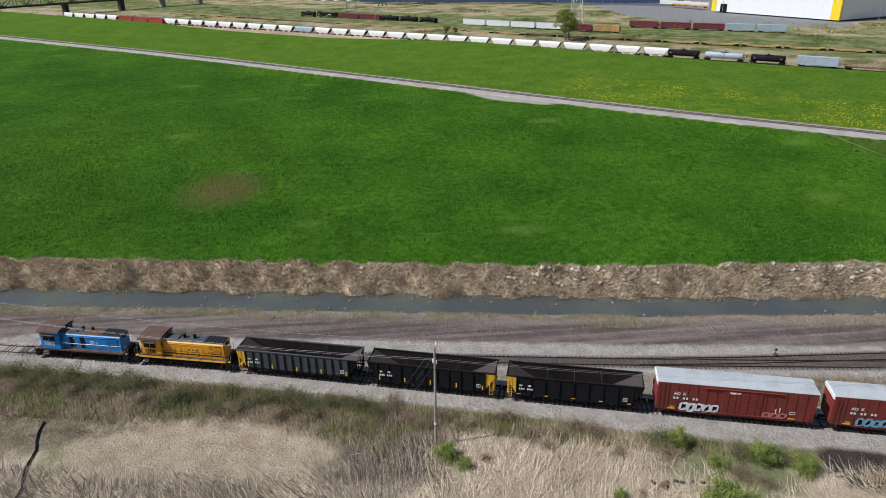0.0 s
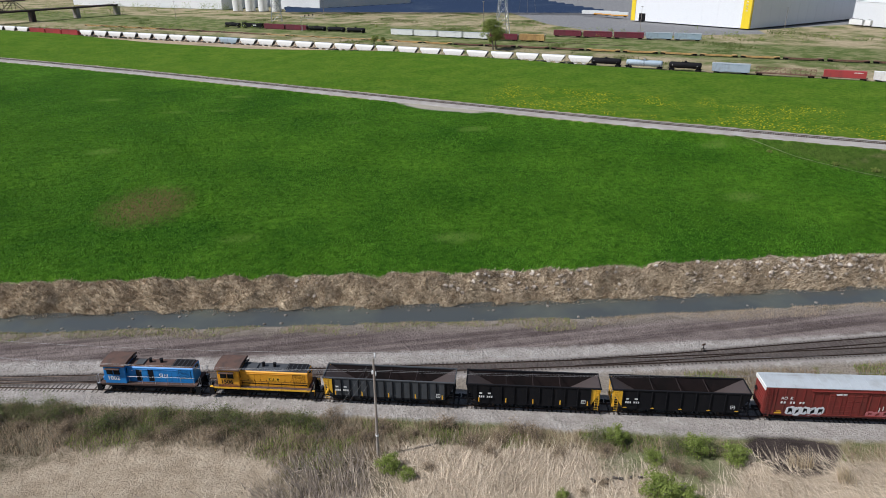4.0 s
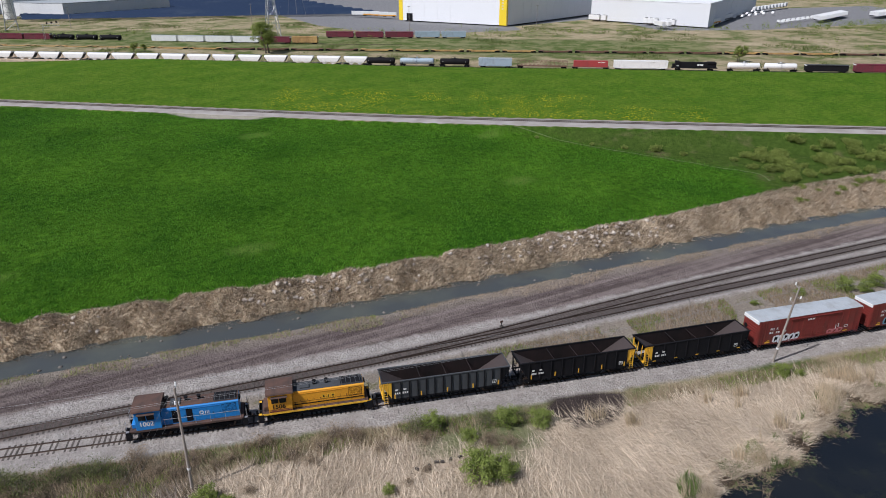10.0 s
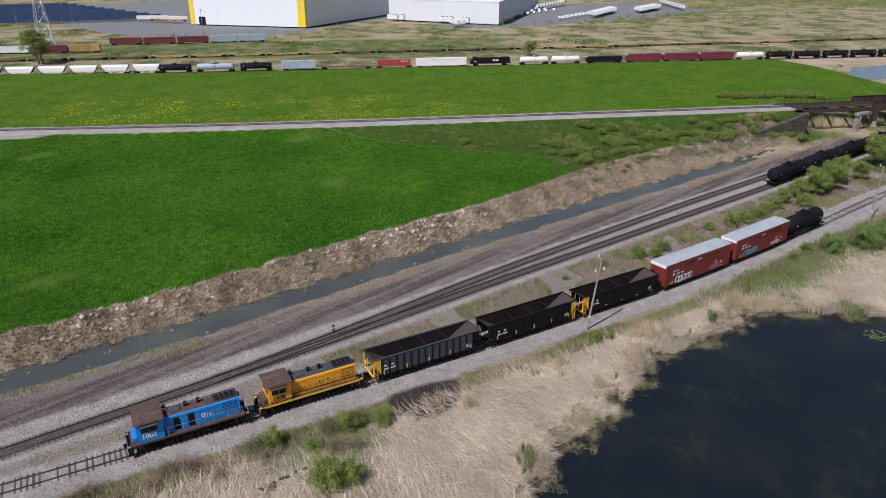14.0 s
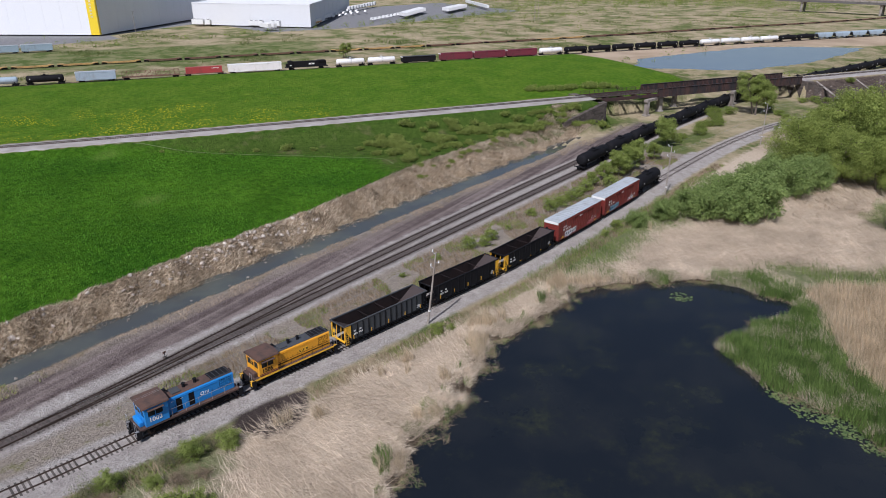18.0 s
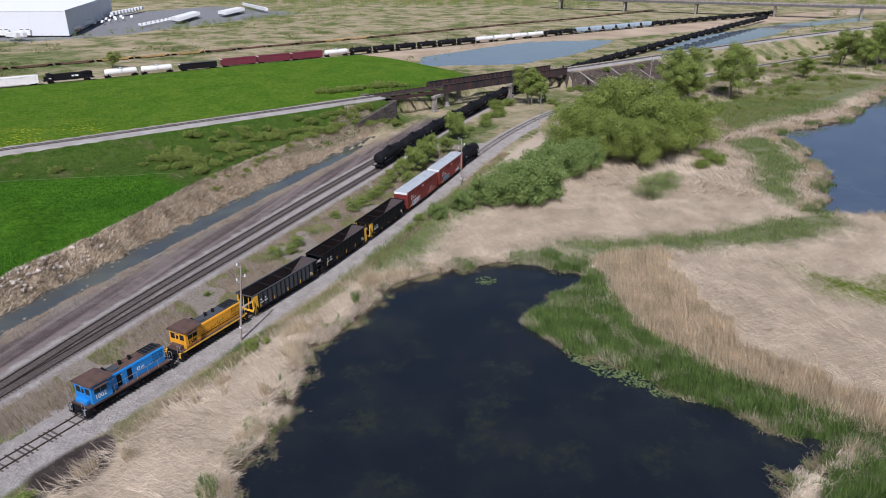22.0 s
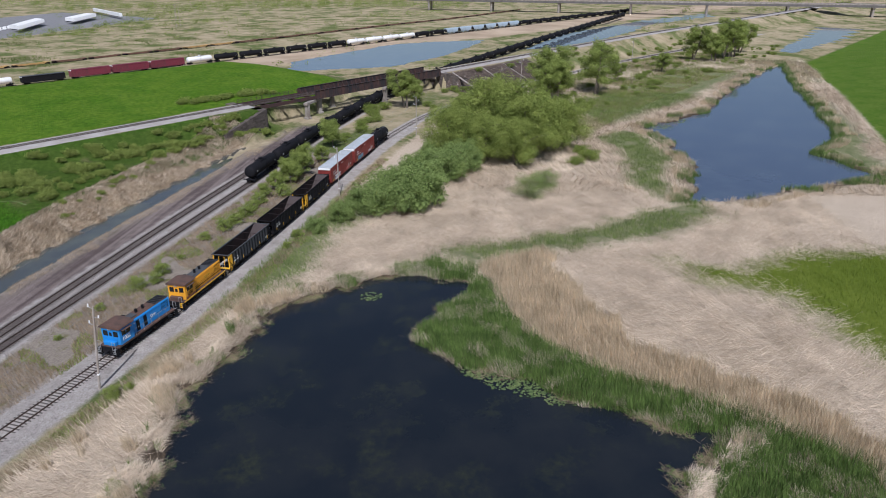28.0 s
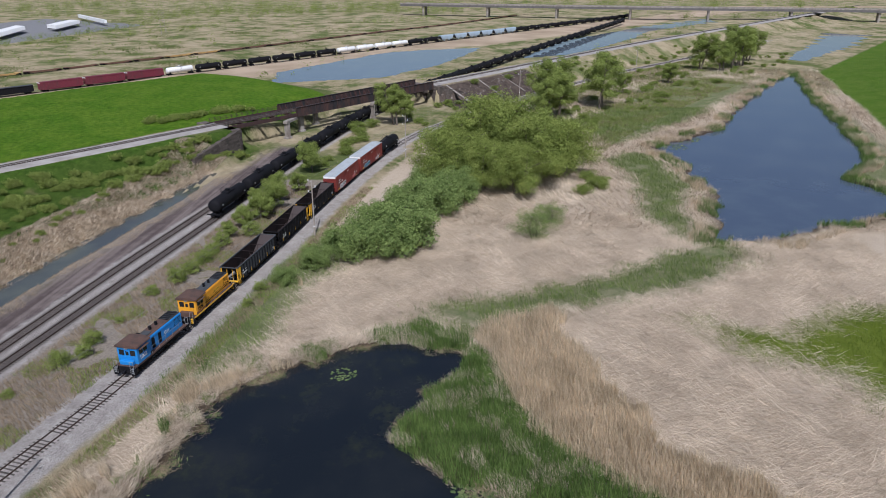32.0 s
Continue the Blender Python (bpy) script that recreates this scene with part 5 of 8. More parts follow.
            def spray(x0, x1, z0, z1, mat, inner):
                """Rounded painted shapes side by side, each with a dark inner stroke."""
                n = max(3, round((x1 - x0) / 0.85))
                g = (x1 - x0) / n
                for k in range(n):
                    cx, cz, hx, hz = x0 + g * (k + 0.5), (z0 + z1) / 2 + rnd.uniform(-0.06, 0.06), g * 0.56, (z1 - z0) * rnd.uniform(0.46, 0.56)
                    ring = []
                    for j in range(14):
                        a = j * math.tau / 14
                        c, t = math.cos(a), math.sin(a)
                        w = rnd.uniform(0.86, 1.08)
                        ring.append((cx + hx * w * math.copysign(abs(c) ** 0.6, c) + 0.12 * t, cz + hz * w * math.copysign(abs(t) ** 0.6, t)))
                    bm = bmesh.new()
                    prism(bm, ring, "y", y - s * (0.004 + 0.002 * (k % 2)), y + s * 0.02)
                    shape = part("graffiti", bm, mat, car)
                    path = [(-0.5, 0.55), (0.45, 0.62), (-0.35, 0.1), (0.4, -0.15), (-0.45, -0.6)] if k % 2 else [(-0.35, -0.65), (-0.3, 0.6), (0.15, -0.1), (0.45, 0.55), (0.42, -0.55)]
                    path = [(cx + hx * (px + rnd.uniform(-0.12, 0.12)), cz + hz * (pz + rnd.uniform(-0.1, 0.1))) for px, pz in path]
                    bm = bmesh.new()
                    prism(bm, [(px - 0.018, pz - 0.018) for px, pz in path] + [(px + 0.022, pz + 0.022) for px, pz in path[::-1]], "y", y - s * 0.014, y)
                    part("stroke", bm, inner, shape)

            spray(2.8, 7.0, 1.02, 2.1, tag, "black")
            spray(L * 0.67, L * 0.67 + 2.6, 1.05, 1.75, second, "boxcar_red")
    return car


# ---------------------------------------------------------------- tank cars
def tank_car(L, mat, label, keyed=False, rails_mat="black", r=1.48, near=True):
    car = tagged(new("tank_car"), label, "tank car")
    bm = bmesh.new()
    zc = 1.0 + r + 0.1
    n, seg = 24, []
    for x, k in ((0.55, 0.25), (0.6, 0.55), (0.75, 0.8), (0.95, 0.93), (1.2, 1.0), (L * 0.5, 1.0), (L - 1.2, 1.0), (L - 0.95, 0.93), (L - 0.75, 0.8), (L - 0.6, 0.55), (L - 0.55, 0.25)):
        seg.append([bm.verts.new((x, r * k * math.cos(2 * math.pi * i / n), zc + r * k * math.sin(2 * math.pi * i / n))) for i in range(n)])
    for a, b in zip(seg[:-1], seg[1:]):
        for i in range(n):
            bm.faces.new((a[i], a[(i + 1) % n], b[(i + 1) % n], b[i]))
    bm.faces.new(seg[0][::-1])
    bm.faces.new(seg[-1])
    bmesh.ops.recalc_face_normals(bm, faces=bm.faces)
    shell = part("tank_shell", bm, mat, car, smooth=True)
    for x in (L * 0.22, L * 0.4, L * 0.6, L * 0.78) if near else ():
        bm = bmesh.new()
        rod(bm, (x - 0.04, 0, zc), (x + 0.04, 0, zc), r + 0.012, 24)
        part("weld_band", bm, mat, shell)
    bm = bmesh.new()
    rod(bm, (L / 2, 0, zc + r - 0.1), (L / 2, 0, zc + r + 0.42), 0.5, 16)
    rod(bm, (L / 2, 0, zc + r + 0.4), (L / 2, 0, zc + r + 0.5), 0.54, 16)
    part("manway", bm, mat, car)
    bm = bmesh.new()
    box(bm, L / 2 - 1.6, L / 2 + 1.6, -0.85, 0.85, zc + r + 0.0, zc + r + 0.06)
    part("platform", bm, rails_mat, car)
    bm = bmesh.new()
    for x in (L / 2 - 1.55, L / 2, L / 2 + 1.55):
        for y in (-0.82, 0.82):
            rod(bm, (x, y, zc + r), (x, y, zc + r + 0.95), 0.022, 6)
    for y in (-0.82, 0.82):
        rod(bm, (L / 2 - 1.55, y, zc + r + 0.95), (L / 2 + 1.55, y, zc + r + 0.95), 0.022, 6)
    part("platform_rail", bm, rails_mat, car)
    for y in (-1.56, 1.56):
        ladder(car, L / 2, y, 0.8, zc + r, rails_mat, 0.5)
    for x, way in ((0.0, 1), (L, -1)):
        bm = bmesh.new()
        box(bm, min(x + way * 0.2, x + way * 2.9), max(x + way * 0.2, x + way * 2.9), -0.4, 0.4, 0.8, 1.12, 0.02)
        box(bm, min(x + way * 0.15, x + way * 0.35), max(x + way * 0.15, x + way * 0.35), -1.45, 1.45, 0.85, 1.1)
        part("stub_sill", bm, "black", car)
        bm = bmesh.new()
        prism(bm, [(-1.2, 1.1), (1.2, 1.1), (1.35, 2.0), (0.9, 1.5), (0, 1.22), (-0.9, 1.5), (-1.35, 2.0)], "x", x + way * 1.9 - 0.15, x + way * 1.9 + 0.15)
        part("saddle", bm, "black", car)
        bm = bmesh.new()
        for y in (-1.4, 1.4):
            rod(bm, (x + way * 0.2, y, 0.9), (x + way * 0.2, y, 1.9), 0.025, 6)
        rod(bm, (x + way * 0.2, -1.4, 1.9), (x + way * 0.2, 1.4, 1.9), 0.025, 6)
        part("end_rail", bm, rails_mat, car)
        if near:
            coupler(car, x + way * 0.2, -way)
        add_truck(car, x + way * 1.9, 0.9, keyed)
    bars("placard", car, "white", -r - 0.03, [(2.0, 2.3, zc - 0.1, zc + 0.2), (L - 2.6, L - 2.2, zc - 0.1, zc + 0.1)])
    return car


TRAIN = [
    (switch_engine("blue", "roof_rust", "roof_rust", "1002", "white", "silver", "faded blue diesel switcher with a rusty roof"), 0.0, 13.2),
    (switch_engine("orange", "yellow", "roof_rust", "1506", "black", "yellow", "orange diesel switcher with yellow sills and brown cab roof"), 14.3, 27.5),
    (open_hopper(16.0, "dark_grey", "black", "yellow", "black", 13, "grey ribbed open hopper car with one yellow end, empty", "tall", 1), 28.6, 44.6),
    (open_hopper(15.8, "black", "black", "black", "yellow", 9, "black open hopper car with yellow reflectors, empty", "tall", 2), 45.8, 61.6),
    (open_hopper(15.8, "black", "black", "yellow", "black", 8, "black open hopper car with a yellow ladder end, empty", "flat", 3), 62.8, 78.6),
    (box_car(17.4, "boxcar_red", "roof_grey", "dark red box car with white graffiti and pale roof", True, "graffiti", "graffiti_pink", 5), 79.8, 97.2),
    (box_car(17.4, "boxcar_red", "roof_grey", "dark red box car with blue graffiti and pale roof", True, "graffiti_blue", "graffiti", 9), 98.4, 115.8),
    (tank_car(13.2, "black", "black tank car coupled behind the red box cars", True), 117.0, 130.2),
]


# ---------------------------------------------------------------- bridge over the tracks
def along_bridge(u, d, z=0.0):
    p = EMB_A + EMB_WAY * u + EMB_LEFT * d
    return (p.x, p.y, z)


BRIDGE_TURN = math.atan2(EMB_WAY.y, EMB_WAY.x)


def build_bridge():
    top = tagged(new("railway_bridge"), "rusty black plate girder railway bridge on concrete piers", "bridge")
    top.matrix_basis = Matrix.Translation(along_bridge(0, 0)) @ Matrix.Rotation(BRIDGE_TURN, 4, "Z")
    for d in (-4.6, 4.8):
        for u0, u1, z0, z1 in ((24.5, 60.0, 5.5, 8.3), (60.3, 93.5, 5.5, 8.3)):
            bm = bmesh.new()
            box(bm, u0, u1, d - 0.05, d + 0.05, z0, z1)
            box(bm, u0, u1, d - 0.28, d + 0.28, z1, z1 + 0.08)
            box(bm, u0, u1, d - 0.28, d + 0.28, z0 - 0.08, z0)
            g = part("girder", bm, "girder", top)
            n = 18
            for k in range(n + 1):
                u = u0 + 0.1 + (u1 - u0 - 0.2) * k / n
                bm = bmesh.new()
                box(bm, u - 0.05, u + 0.05, d - 0.26, d + 0.26, z0 + 0.003, z1 - 0.003)
                part("stiffener", bm, "girder" if k % 3 else "girder_rust", g)
    # approach span with its pipe railing
    for d in (-4.8, 4.8):
        bm = bmesh.new()
        box(bm, -1.5, 24.4, d - 0.12, d + 0.12, 5.6, 6.7)
        part("approach_girder", bm, "girder_rust", top)
        for k in range(14):
            bm = bmesh.new()
            box(bm, -1.4 + k * 1.96, -1.3 + k * 1.96, d - 0.06, d + 0.06, 6.703, 7.9)
            part("railing_post", bm, "girder", top)
        for z in (7.2, 7.55, 7.9):
            bm = bmesh.new()
            box(bm, -1.5, 24.4, d - 0.04, d + 0.04, z - 0.04, z + 0.04)
            part("railing_bar", bm, "girder_rust", top)
    for k in range(16):
        u = -1.0 + k * 6.2
        bm = bmesh.new()
        box(bm, u - 0.2, u + 0.2, -4.5, 4.6, 5.62, 6.35)
        part("floor_beam", bm, "girder_rust", top)
    for d in (-0.8, 0.8, 3.4):
        bm = bmesh.new()
        box(bm, -1.5, SPAN - 0.5, d - 0.15, d + 0.15, 6.353, 6.6)
        part("stringer", bm, "girder", top)
    tie = bpy.data.meshes.new("deck_tie")
    bm = bmesh.new()
    box(bm, -0.13, 0.13, -2.0, 2.0, 6.603, 6.8)
    bm.to_mesh(tie)
    bm.free()
    tie.materials.append(M["tie"])
    for k in range(118):
        t = new("deck_tie", tie)
        t.parent, t.matrix_basis = top, Matrix.Translation((-1.0 + k * 0.79, 0, 0))
    # inner brackets along the far girder
    for k in range(30):
        bm = bmesh.new()
        prism(bm, [(4.5, 6.4), (4.5, 8.2), (3.3, 6.4)], "x", 25.0 + k * 2.3 - 0.08, 25.0 + k * 2.3 + 0.08)
        part("knee_bracket", bm, "girder_rust", top)
    # bents stand along the tracks that pass below
    for cols, cap in ((((18.6, -6.6), (28.0, -2.2), (38.5, 2.6)), 0), (((57.5, -6.2), (62.5, -2.2), (69.5, 2.8)), 1)):
        for u, d in cols:
            bm = bmesh.new()
            box(bm, u - 0.75, u + 0.75, d - 0.6, d + 0.6, -0.6, 4.55, 0.08)
            part("pier_column", bm, "concrete", top)
            bm = bmesh.new()
            box(bm, u - 1.1, u + 1.1, d - 0.95, d + 0.95, -0.9, 0.35, 0.08)
            part("pier_footing", bm, "concrete", top)
        (u0, d0), (u1, d1) = cols[0], cols[-1]
        ln = math.hypot(u1 - u0, d1 - d0)
        bm = bmesh.new()
        box(bm, -1.3, ln + 1.3, -0.7, 0.7, 4.553, 5.4, 0.06, 0, Matrix.Translation((u0, d0, 0)) @ Matrix.Rotation(math.atan2(d1 - d0, u1 - u0), 4, "Z"))
        part("pier_cap", bm, "concrete", top)
    return top


build_bridge()


def stone_wall(top, u0, d0, u1, d1, z0, z1, z1b=None, thick=1.4):
    """A masonry wall from (u0, d0) to (u1, d1), its top falling from z1 to z1b, with coursed stones on its face."""
    z1b = z1 if z1b is None else z1b
    ln = math.hypot(u1 - u0, d1 - d0)
    m = Matrix.Translation((u0, d0, 0)) @ Matrix.Rotation(math.atan2(d1 - d0, u1 - u0), 4, "Z")
    bm = bmesh.new()
    vs = prism(bm, [(0, z0), (ln, z0), (ln, z1b), (0, z1)], "y", 0, thick)
    bmesh.ops.transform(bm, matrix=m, verts=vs)
    core = part("wall_core", bm, "masonry", top)
    rnd = random.Random(int(u0 * 7 + d1))
    z = z0 + 0.3
    sizes = {}
    while z < max(z1, z1b) - 0.4:
        x = rnd.uniform(-0.4, 0.0)
        while x < ln - 0.4:
            w = rnd.choice((0.9, 1.2, 1.5))
            lim = z1 + (z1b - z1) * min(1, (x + w) / ln)
            if z + 0.58 < lim and x >= 0 and x + w < ln:
                if w not in sizes:
                    bm = bmesh.new()
                    box(bm, 0.02, w - 0.02, -0.09, 0.0, 0.02, 0.56, 0.03)
                    me = bpy.data.meshes.new("stone")
                    bm.to_mesh(me)
                    bm.free()
                    me.materials.append(M["masonry"])
                    sizes[w] = me
                s = new("stone", sizes[w])
                s.parent = top
                s.matrix_basis = m @ Matrix.Translation((x, rnd.uniform(-0.03, 0.0), z))
            x += w
        z += 0.6


def build_abutments():
    a = tagged(new("bridge_abutment"), "sooty stone bridge abutment with a sloping wing wall", "abutment", kind="structure")
    a.matrix_basis = Matrix.Translation(along_bridge(0, 0)) @ Matrix.Rotation(BRIDGE_TURN, 4, "Z")
    stone_wall(a, -0.5, -9.6, -0.499, 8.5, -1.0, 6.5, None, 3.0)
    stone_wall(a, -21.0, -16.5, -0.5, -9.6, -1.5, 3.0, 6.5)
    b = tagged(new("bridge_abutment"), "dark stone bridge abutment at the embankment's end", "abutment", kind="structure")
    b.matrix_basis = Matrix.Translation(along_bridge(0, 0)) @ Matrix.Rotation(BRIDGE_TURN, 4, "Z")
    stone_wall(b, SPAN, 8.5, SPAN + 0.001, -7.5, -1.0, 6.5, None, 3.0)
    stone_wall(b, SPAN, -7.5, SPAN + 16.0, -13.5, -1.0, 6.5, 2.0)
    c = tagged(new("drain_chute"), "pale concrete chute down the embankment slope", "chute")
    for k, (u, d, z) in enumerate(((SPAN + 6, -6.0, 6.2), (SPAN + 27, -6.0, 6.2), (SPAN + 44, -6.0, 6.2))):
        bm = bmesh.new()
        box(bm, -0.5 + 0.2 * k, 0.5 - 0.2 * k, -14.5, 0, -0.15, 0.15, 0.03, 0, Matrix.Translation(along_bridge(u, d, z)) @ Matrix.Rotation(BRIDGE_TURN, 4, "Z") @ Matrix.Rotation(radians(24), 4, "X"))
        part("slab", bm, "concrete", c)


build_abutments()


# ---------------------------------------------------------------- utility poles and wires
def utility_pole(h, arms):
    top = tagged(new("utility_pole"), "weathered wooden utility pole with white insulators", "utility pole", "poles along the track")
    bm = bmesh.new()
    rod(bm, (0, 0, -0.8), (0, 0, h), 0.17, 10, 0.11)
    part("shaft", bm, "pole", top)
    for k in range(3):
        z = h - 0.35 - k * 1.15
        s = -1 if k % 2 else 1
        bm = bmesh.new()
        rod(bm, (0, 0, z), (0, s * 0.75, z + 0.12), 0.04, 6)
        arm = part("arm", bm, "silver", top)
        bm = bmesh.new()
        for q in range(3):
            rod(bm, (0, s * 0.75, z + 0.14 + q * 0.14), (0, s * 0.75, z + 0.22 + q * 0.14), 0.1, 10, 0.07)
        part("insulator", bm, "white", arm)
    bm = bmesh.new()
    rod(bm, (0, 0, 2.6), (0, 0, 2.85), 0.185, 10)
    part("band", bm, "white", top)
    return top


POLES = [(4.5, 61.3, 12.6), (77.3, 48.6, 11.9), (157.0, 33.8, 11.6), (219.5, 22.0, 12.0), (394.0, -77.0, 13.0), (316.0, -14.5, 12.0), (-62.0, 82.0, 12.5)]
_p = utility_pole(12.4, 3)
_first = True
for x, y, h in POLES:
    zz = ground_z(x, y)
    m = Matrix.Translation((x, y, zz + h - 12.4)) @ Matrix.Rotation(radians(7.0 if x == 77.3 else 0.6), 4, "X") @ Matrix.Rotation(-0.28, 4, "Z")
    if _first:
        _p.matrix_basis, _first = m, False
    else:
        copy_thing(_p, m)


def wire(a, b, sag):
    vs, fs = [], []
    a, b = Vector(a), Vector(b)
    n = 24
    for i in range(n + 1):
        t = i / n
        p = a.lerp(b, t) - Vector((0, 0, sag * 4 * t * (1 - t)))
        for k in range(4):
            ang = k * math.pi / 2
            vs.append((p.x + 0.0, p.y + 0.011 * math.cos(ang), p.z + 0.011 * math.sin(ang)))
    for i in range(n):
        for k in range(4):
            fs.append((i * 4 + k, i * 4 + (k + 1) % 4, i * 4 + 4 + (k + 1) % 4, i * 4 + 4 + k))
    return tagged(mesh_from("power_line", vs, fs, "wire"), "thin pale overhead wire strung between wooden poles", "wire", "overhead wires")


for (p, q) in ((6, 0), (0, 1), (1, 2), (2, 3), (3, 5), (5, 4)):
    for k in range(3):
        s = -1 if k % 2 else 1
        a, b = POLES[p], POLES[q]
        wire((a[0] + s * 0.2, a[1] + s * 0.72, a[2] + ground_z(a[0], a[1]) + 0.15 - k * 1.15), (b[0] + s * 0.2, b[1] + s * 0.72, b[2] + ground_z(b[0], b[1]) + 0.15 - k * 1.15), 1.1)
for k in range(3):
    a = POLES[0]
    wire((a[0], a[1], a[2] - 0.4 - k * 1.15), (a[0] - 15.5, a[1] - 13.5 - k * 0.5, -0.7), 0.05)


def switch_stand():
    x, y = 50.4, 73.7
    top = tagged(new("switch_stand"), "small dark switch stand in pale gravel", "switch stand")
    top.matrix_basis = Matrix.Translation((x, y, -0.2))
    bm = bmesh.new()
    box(bm, -0.7, 0.7, -0.12, 0.12, 0, 0.16)
    box(bm, -0.2, 0.2, -0.25, 0.25, 0.16, 0.5, 0.04)
    part("base", bm, "tie", top)
    bm = bmesh.new()
    rod(bm, (0, 0, 0.5), (0, 0, 1.25), 0.05, 8)
    part("spindle", bm, "black", top)
    bm = bmesh.new()
    box(bm, -0.25, 0.25, -0.015, 0.015, 1.0, 1.3)
    part("target", bm, "rust_brown", top)
    bm = bmesh.new()
    rod(bm, (0.1, 0.2, 0.4), (0.75, 0.35, 0.3), 0.03, 6)
    part("lever", bm, "black", top)


switch_stand()


# ---------------------------------------------------------------- parked and yard cars
def on_line(line, s, length, z):
    p, q = line.at(s), line.at(s + length)
    return Matrix.Translation((p[0], p[1], z)) @ Matrix.Rotation(math.atan2(q[1] - p[1], q[0] - p[0]), 4, "Z")


PARKED = tank_car(15.4, "black", "black tank car parked on the siding under the bridge")
PARKED["group"] = "tank cars parked on the siding"
s = SIDING.of_x(164.6)
PARKED.matrix_basis = on_line(SIDING, s, 15.4, 0.05)
for k in range(1, 9):
    copy_thing(PARKED, on_line(SIDING, s + k * 16.6, 15.4, 0.05))

YARD_Z = -1.72
ROW_1 = Line([(-475, 790.7), (12, 434), (656, -36), (1000, -287)], 20.0)
ROW_1_0 = ROW_1.of_x(12.0)
ROW_2 = Line([(-260, 700), (-174, 643), (50, 472), (193, 374), (238, 344), (361, 260), (414, 224), (485, 179), (581, 121), (646, 83), (703, 45), (776, 5), (980, -100)], 20.0)
ROW_3 = Line([(-140, 660), (60, 509), (118, 465), (164, 434), (200, 408)], 20.0)
for nm, ln in (("track_yard", ROW_1), ("track_yard_2", ROW_2), ("track_yard_3", ROW_3)):
    lay_track(nm, ln, YARD_Z - 0.05, 0.0, ln.length, "yard track on worn ties", gauge_step=20.0, every=1.2)


def covered_hopper(L, mat, label):
    car = tagged(new("covered_hopper"), label, "hopper car")
    bm = bmesh.new()
    sec = [(-1.5, 1.5), (-1.55, 2.2), (-1.5, 3.6), (-1.25, 4.15), (-0.8, 4.4), (0.8, 4.4), (1.25, 4.15), (1.5, 3.6), (1.55, 2.2), (1.5, 1.5)]
    for v in prism(bm, sec, "x", 0.6, L - 0.6):
        v.co.x += (1 if v.co.x < L / 2 else -1) * max(0.0, 3.7 - v.co.z) * 0.72
    part("body", bm, mat, car)
    for x, way in ((0.0, 1), (L, -1)):
        bm = bmesh.new()
        prism(bm, [(x + way * 0.7, 3.55), (x + way * 0.85, 3.7), (x + way * 2.35, 1.55), (x + way * 2.2, 1.4)], "y", -1.25, 1.25)
        part("slope_end", bm, "dark_grey", car)
        bm = bmesh.new()
        for y in (-1.35, 1.35):
            rod(bm, (x + way * 0.2, y, 0.9), (x + way * 0.98, y, 3.9), 0.06, 6)
        box(bm, min(x, x + way * 1.1), max(x, x + way * 1.1), -1.4, 1.4, 0.85, 1.1)
        part("end_frame", bm, "dark_grey", car)
        add_truck(car, x + way * 1.8, 0.9)
    for k in (0.33, 0.67):
        bm = bmesh.new()
        prism(bm, [(L * k - 1.6, 1.5), (L * k + 1.6, 1.5), (L * k + 0.4, 0.5), (L * k - 0.4, 0.5)], "y", -1.2, 1.2)
        part("chute", bm, mat, car)
    bm = bmesh.new()
    box(bm, 1.0, L - 1.0, -0.35, 0.35, 4.404, 4.5)
    part("roof_walk", bm, "silver", car)
    return car


def flat_car(L, mat, label):
    car = tagged(new("well_car"), label, "flat car")
    for y in (-1.4, 1.4):
        bm = bmesh.new()
        prism(bm, [(0.6, 1.25), (2.9, 1.25), (3.6, 0.9), (L - 3.6, 0.9), (L - 2.9, 1.25), (L - 0.6, 1.25), (L - 2.9, 0.75), (L - 3.6, 0.35), (3.6, 0.35), (2.9, 0.75)], "y", y - 0.08, y + 0.08)
        part("side_beam", bm, mat, car)
    bm = bmesh.new()
    box(bm, 0.5, 3.2, -1.35, 1.35, 1.0, 1.2)
    box(bm, L - 3.2, L - 0.5, -1.35, 1.35, 1.0, 1.2)
    box(bm, 3.2, L - 3.2, -1.3, 1.3, 0.36, 0.5)
    part("deck", bm, mat, car)
    for x in (1.6, L - 1.6):
        add_truck(car, x, 0.9)
    return car


def gondola(L, mat, label):
    car = tagged(new("gondola"), label, "gondola car")
    for y in (-1.45, 1.45):
        bm = bmesh.new()
        box(bm, 0.3, L - 0.3, y - 0.04, y + 0.04, 1.0, 1.25)
        box(bm, 0.3, L - 0.3, y - 0.06, y + 0.06, 3.5, 3.65)
        part("side_rail", bm, mat, car)
        for k in range(13):
            x = 0.35 + (L - 0.7) * k / 12
            bm = bmesh.new()
            box(bm, x - 0.06, x + 0.06, y - 0.06, y + 0.06, 1.25, 3.5)
            if k < 12:
                rod(bm, (x, y, 1.3), (x + (L - 0.7) / 12, y, 3.45), 0.05, 6)
            part("stake", bm, mat, car)
    bm = bmesh.new()
    box(bm, 0.3, L - 0.3, -1.4, 1.4, 0.95, 1.1)
    box(bm, 0.3, 0.4, -1.4, 1.4, 1.1, 3.6)
    box(bm, L - 0.4, L - 0.3, -1.4, 1.4, 1.1, 3.6)
    part("deck", bm, mat, car)
    for x in (2.0, L - 2.0):
        add_truck(car, x, 0.9)
    return car


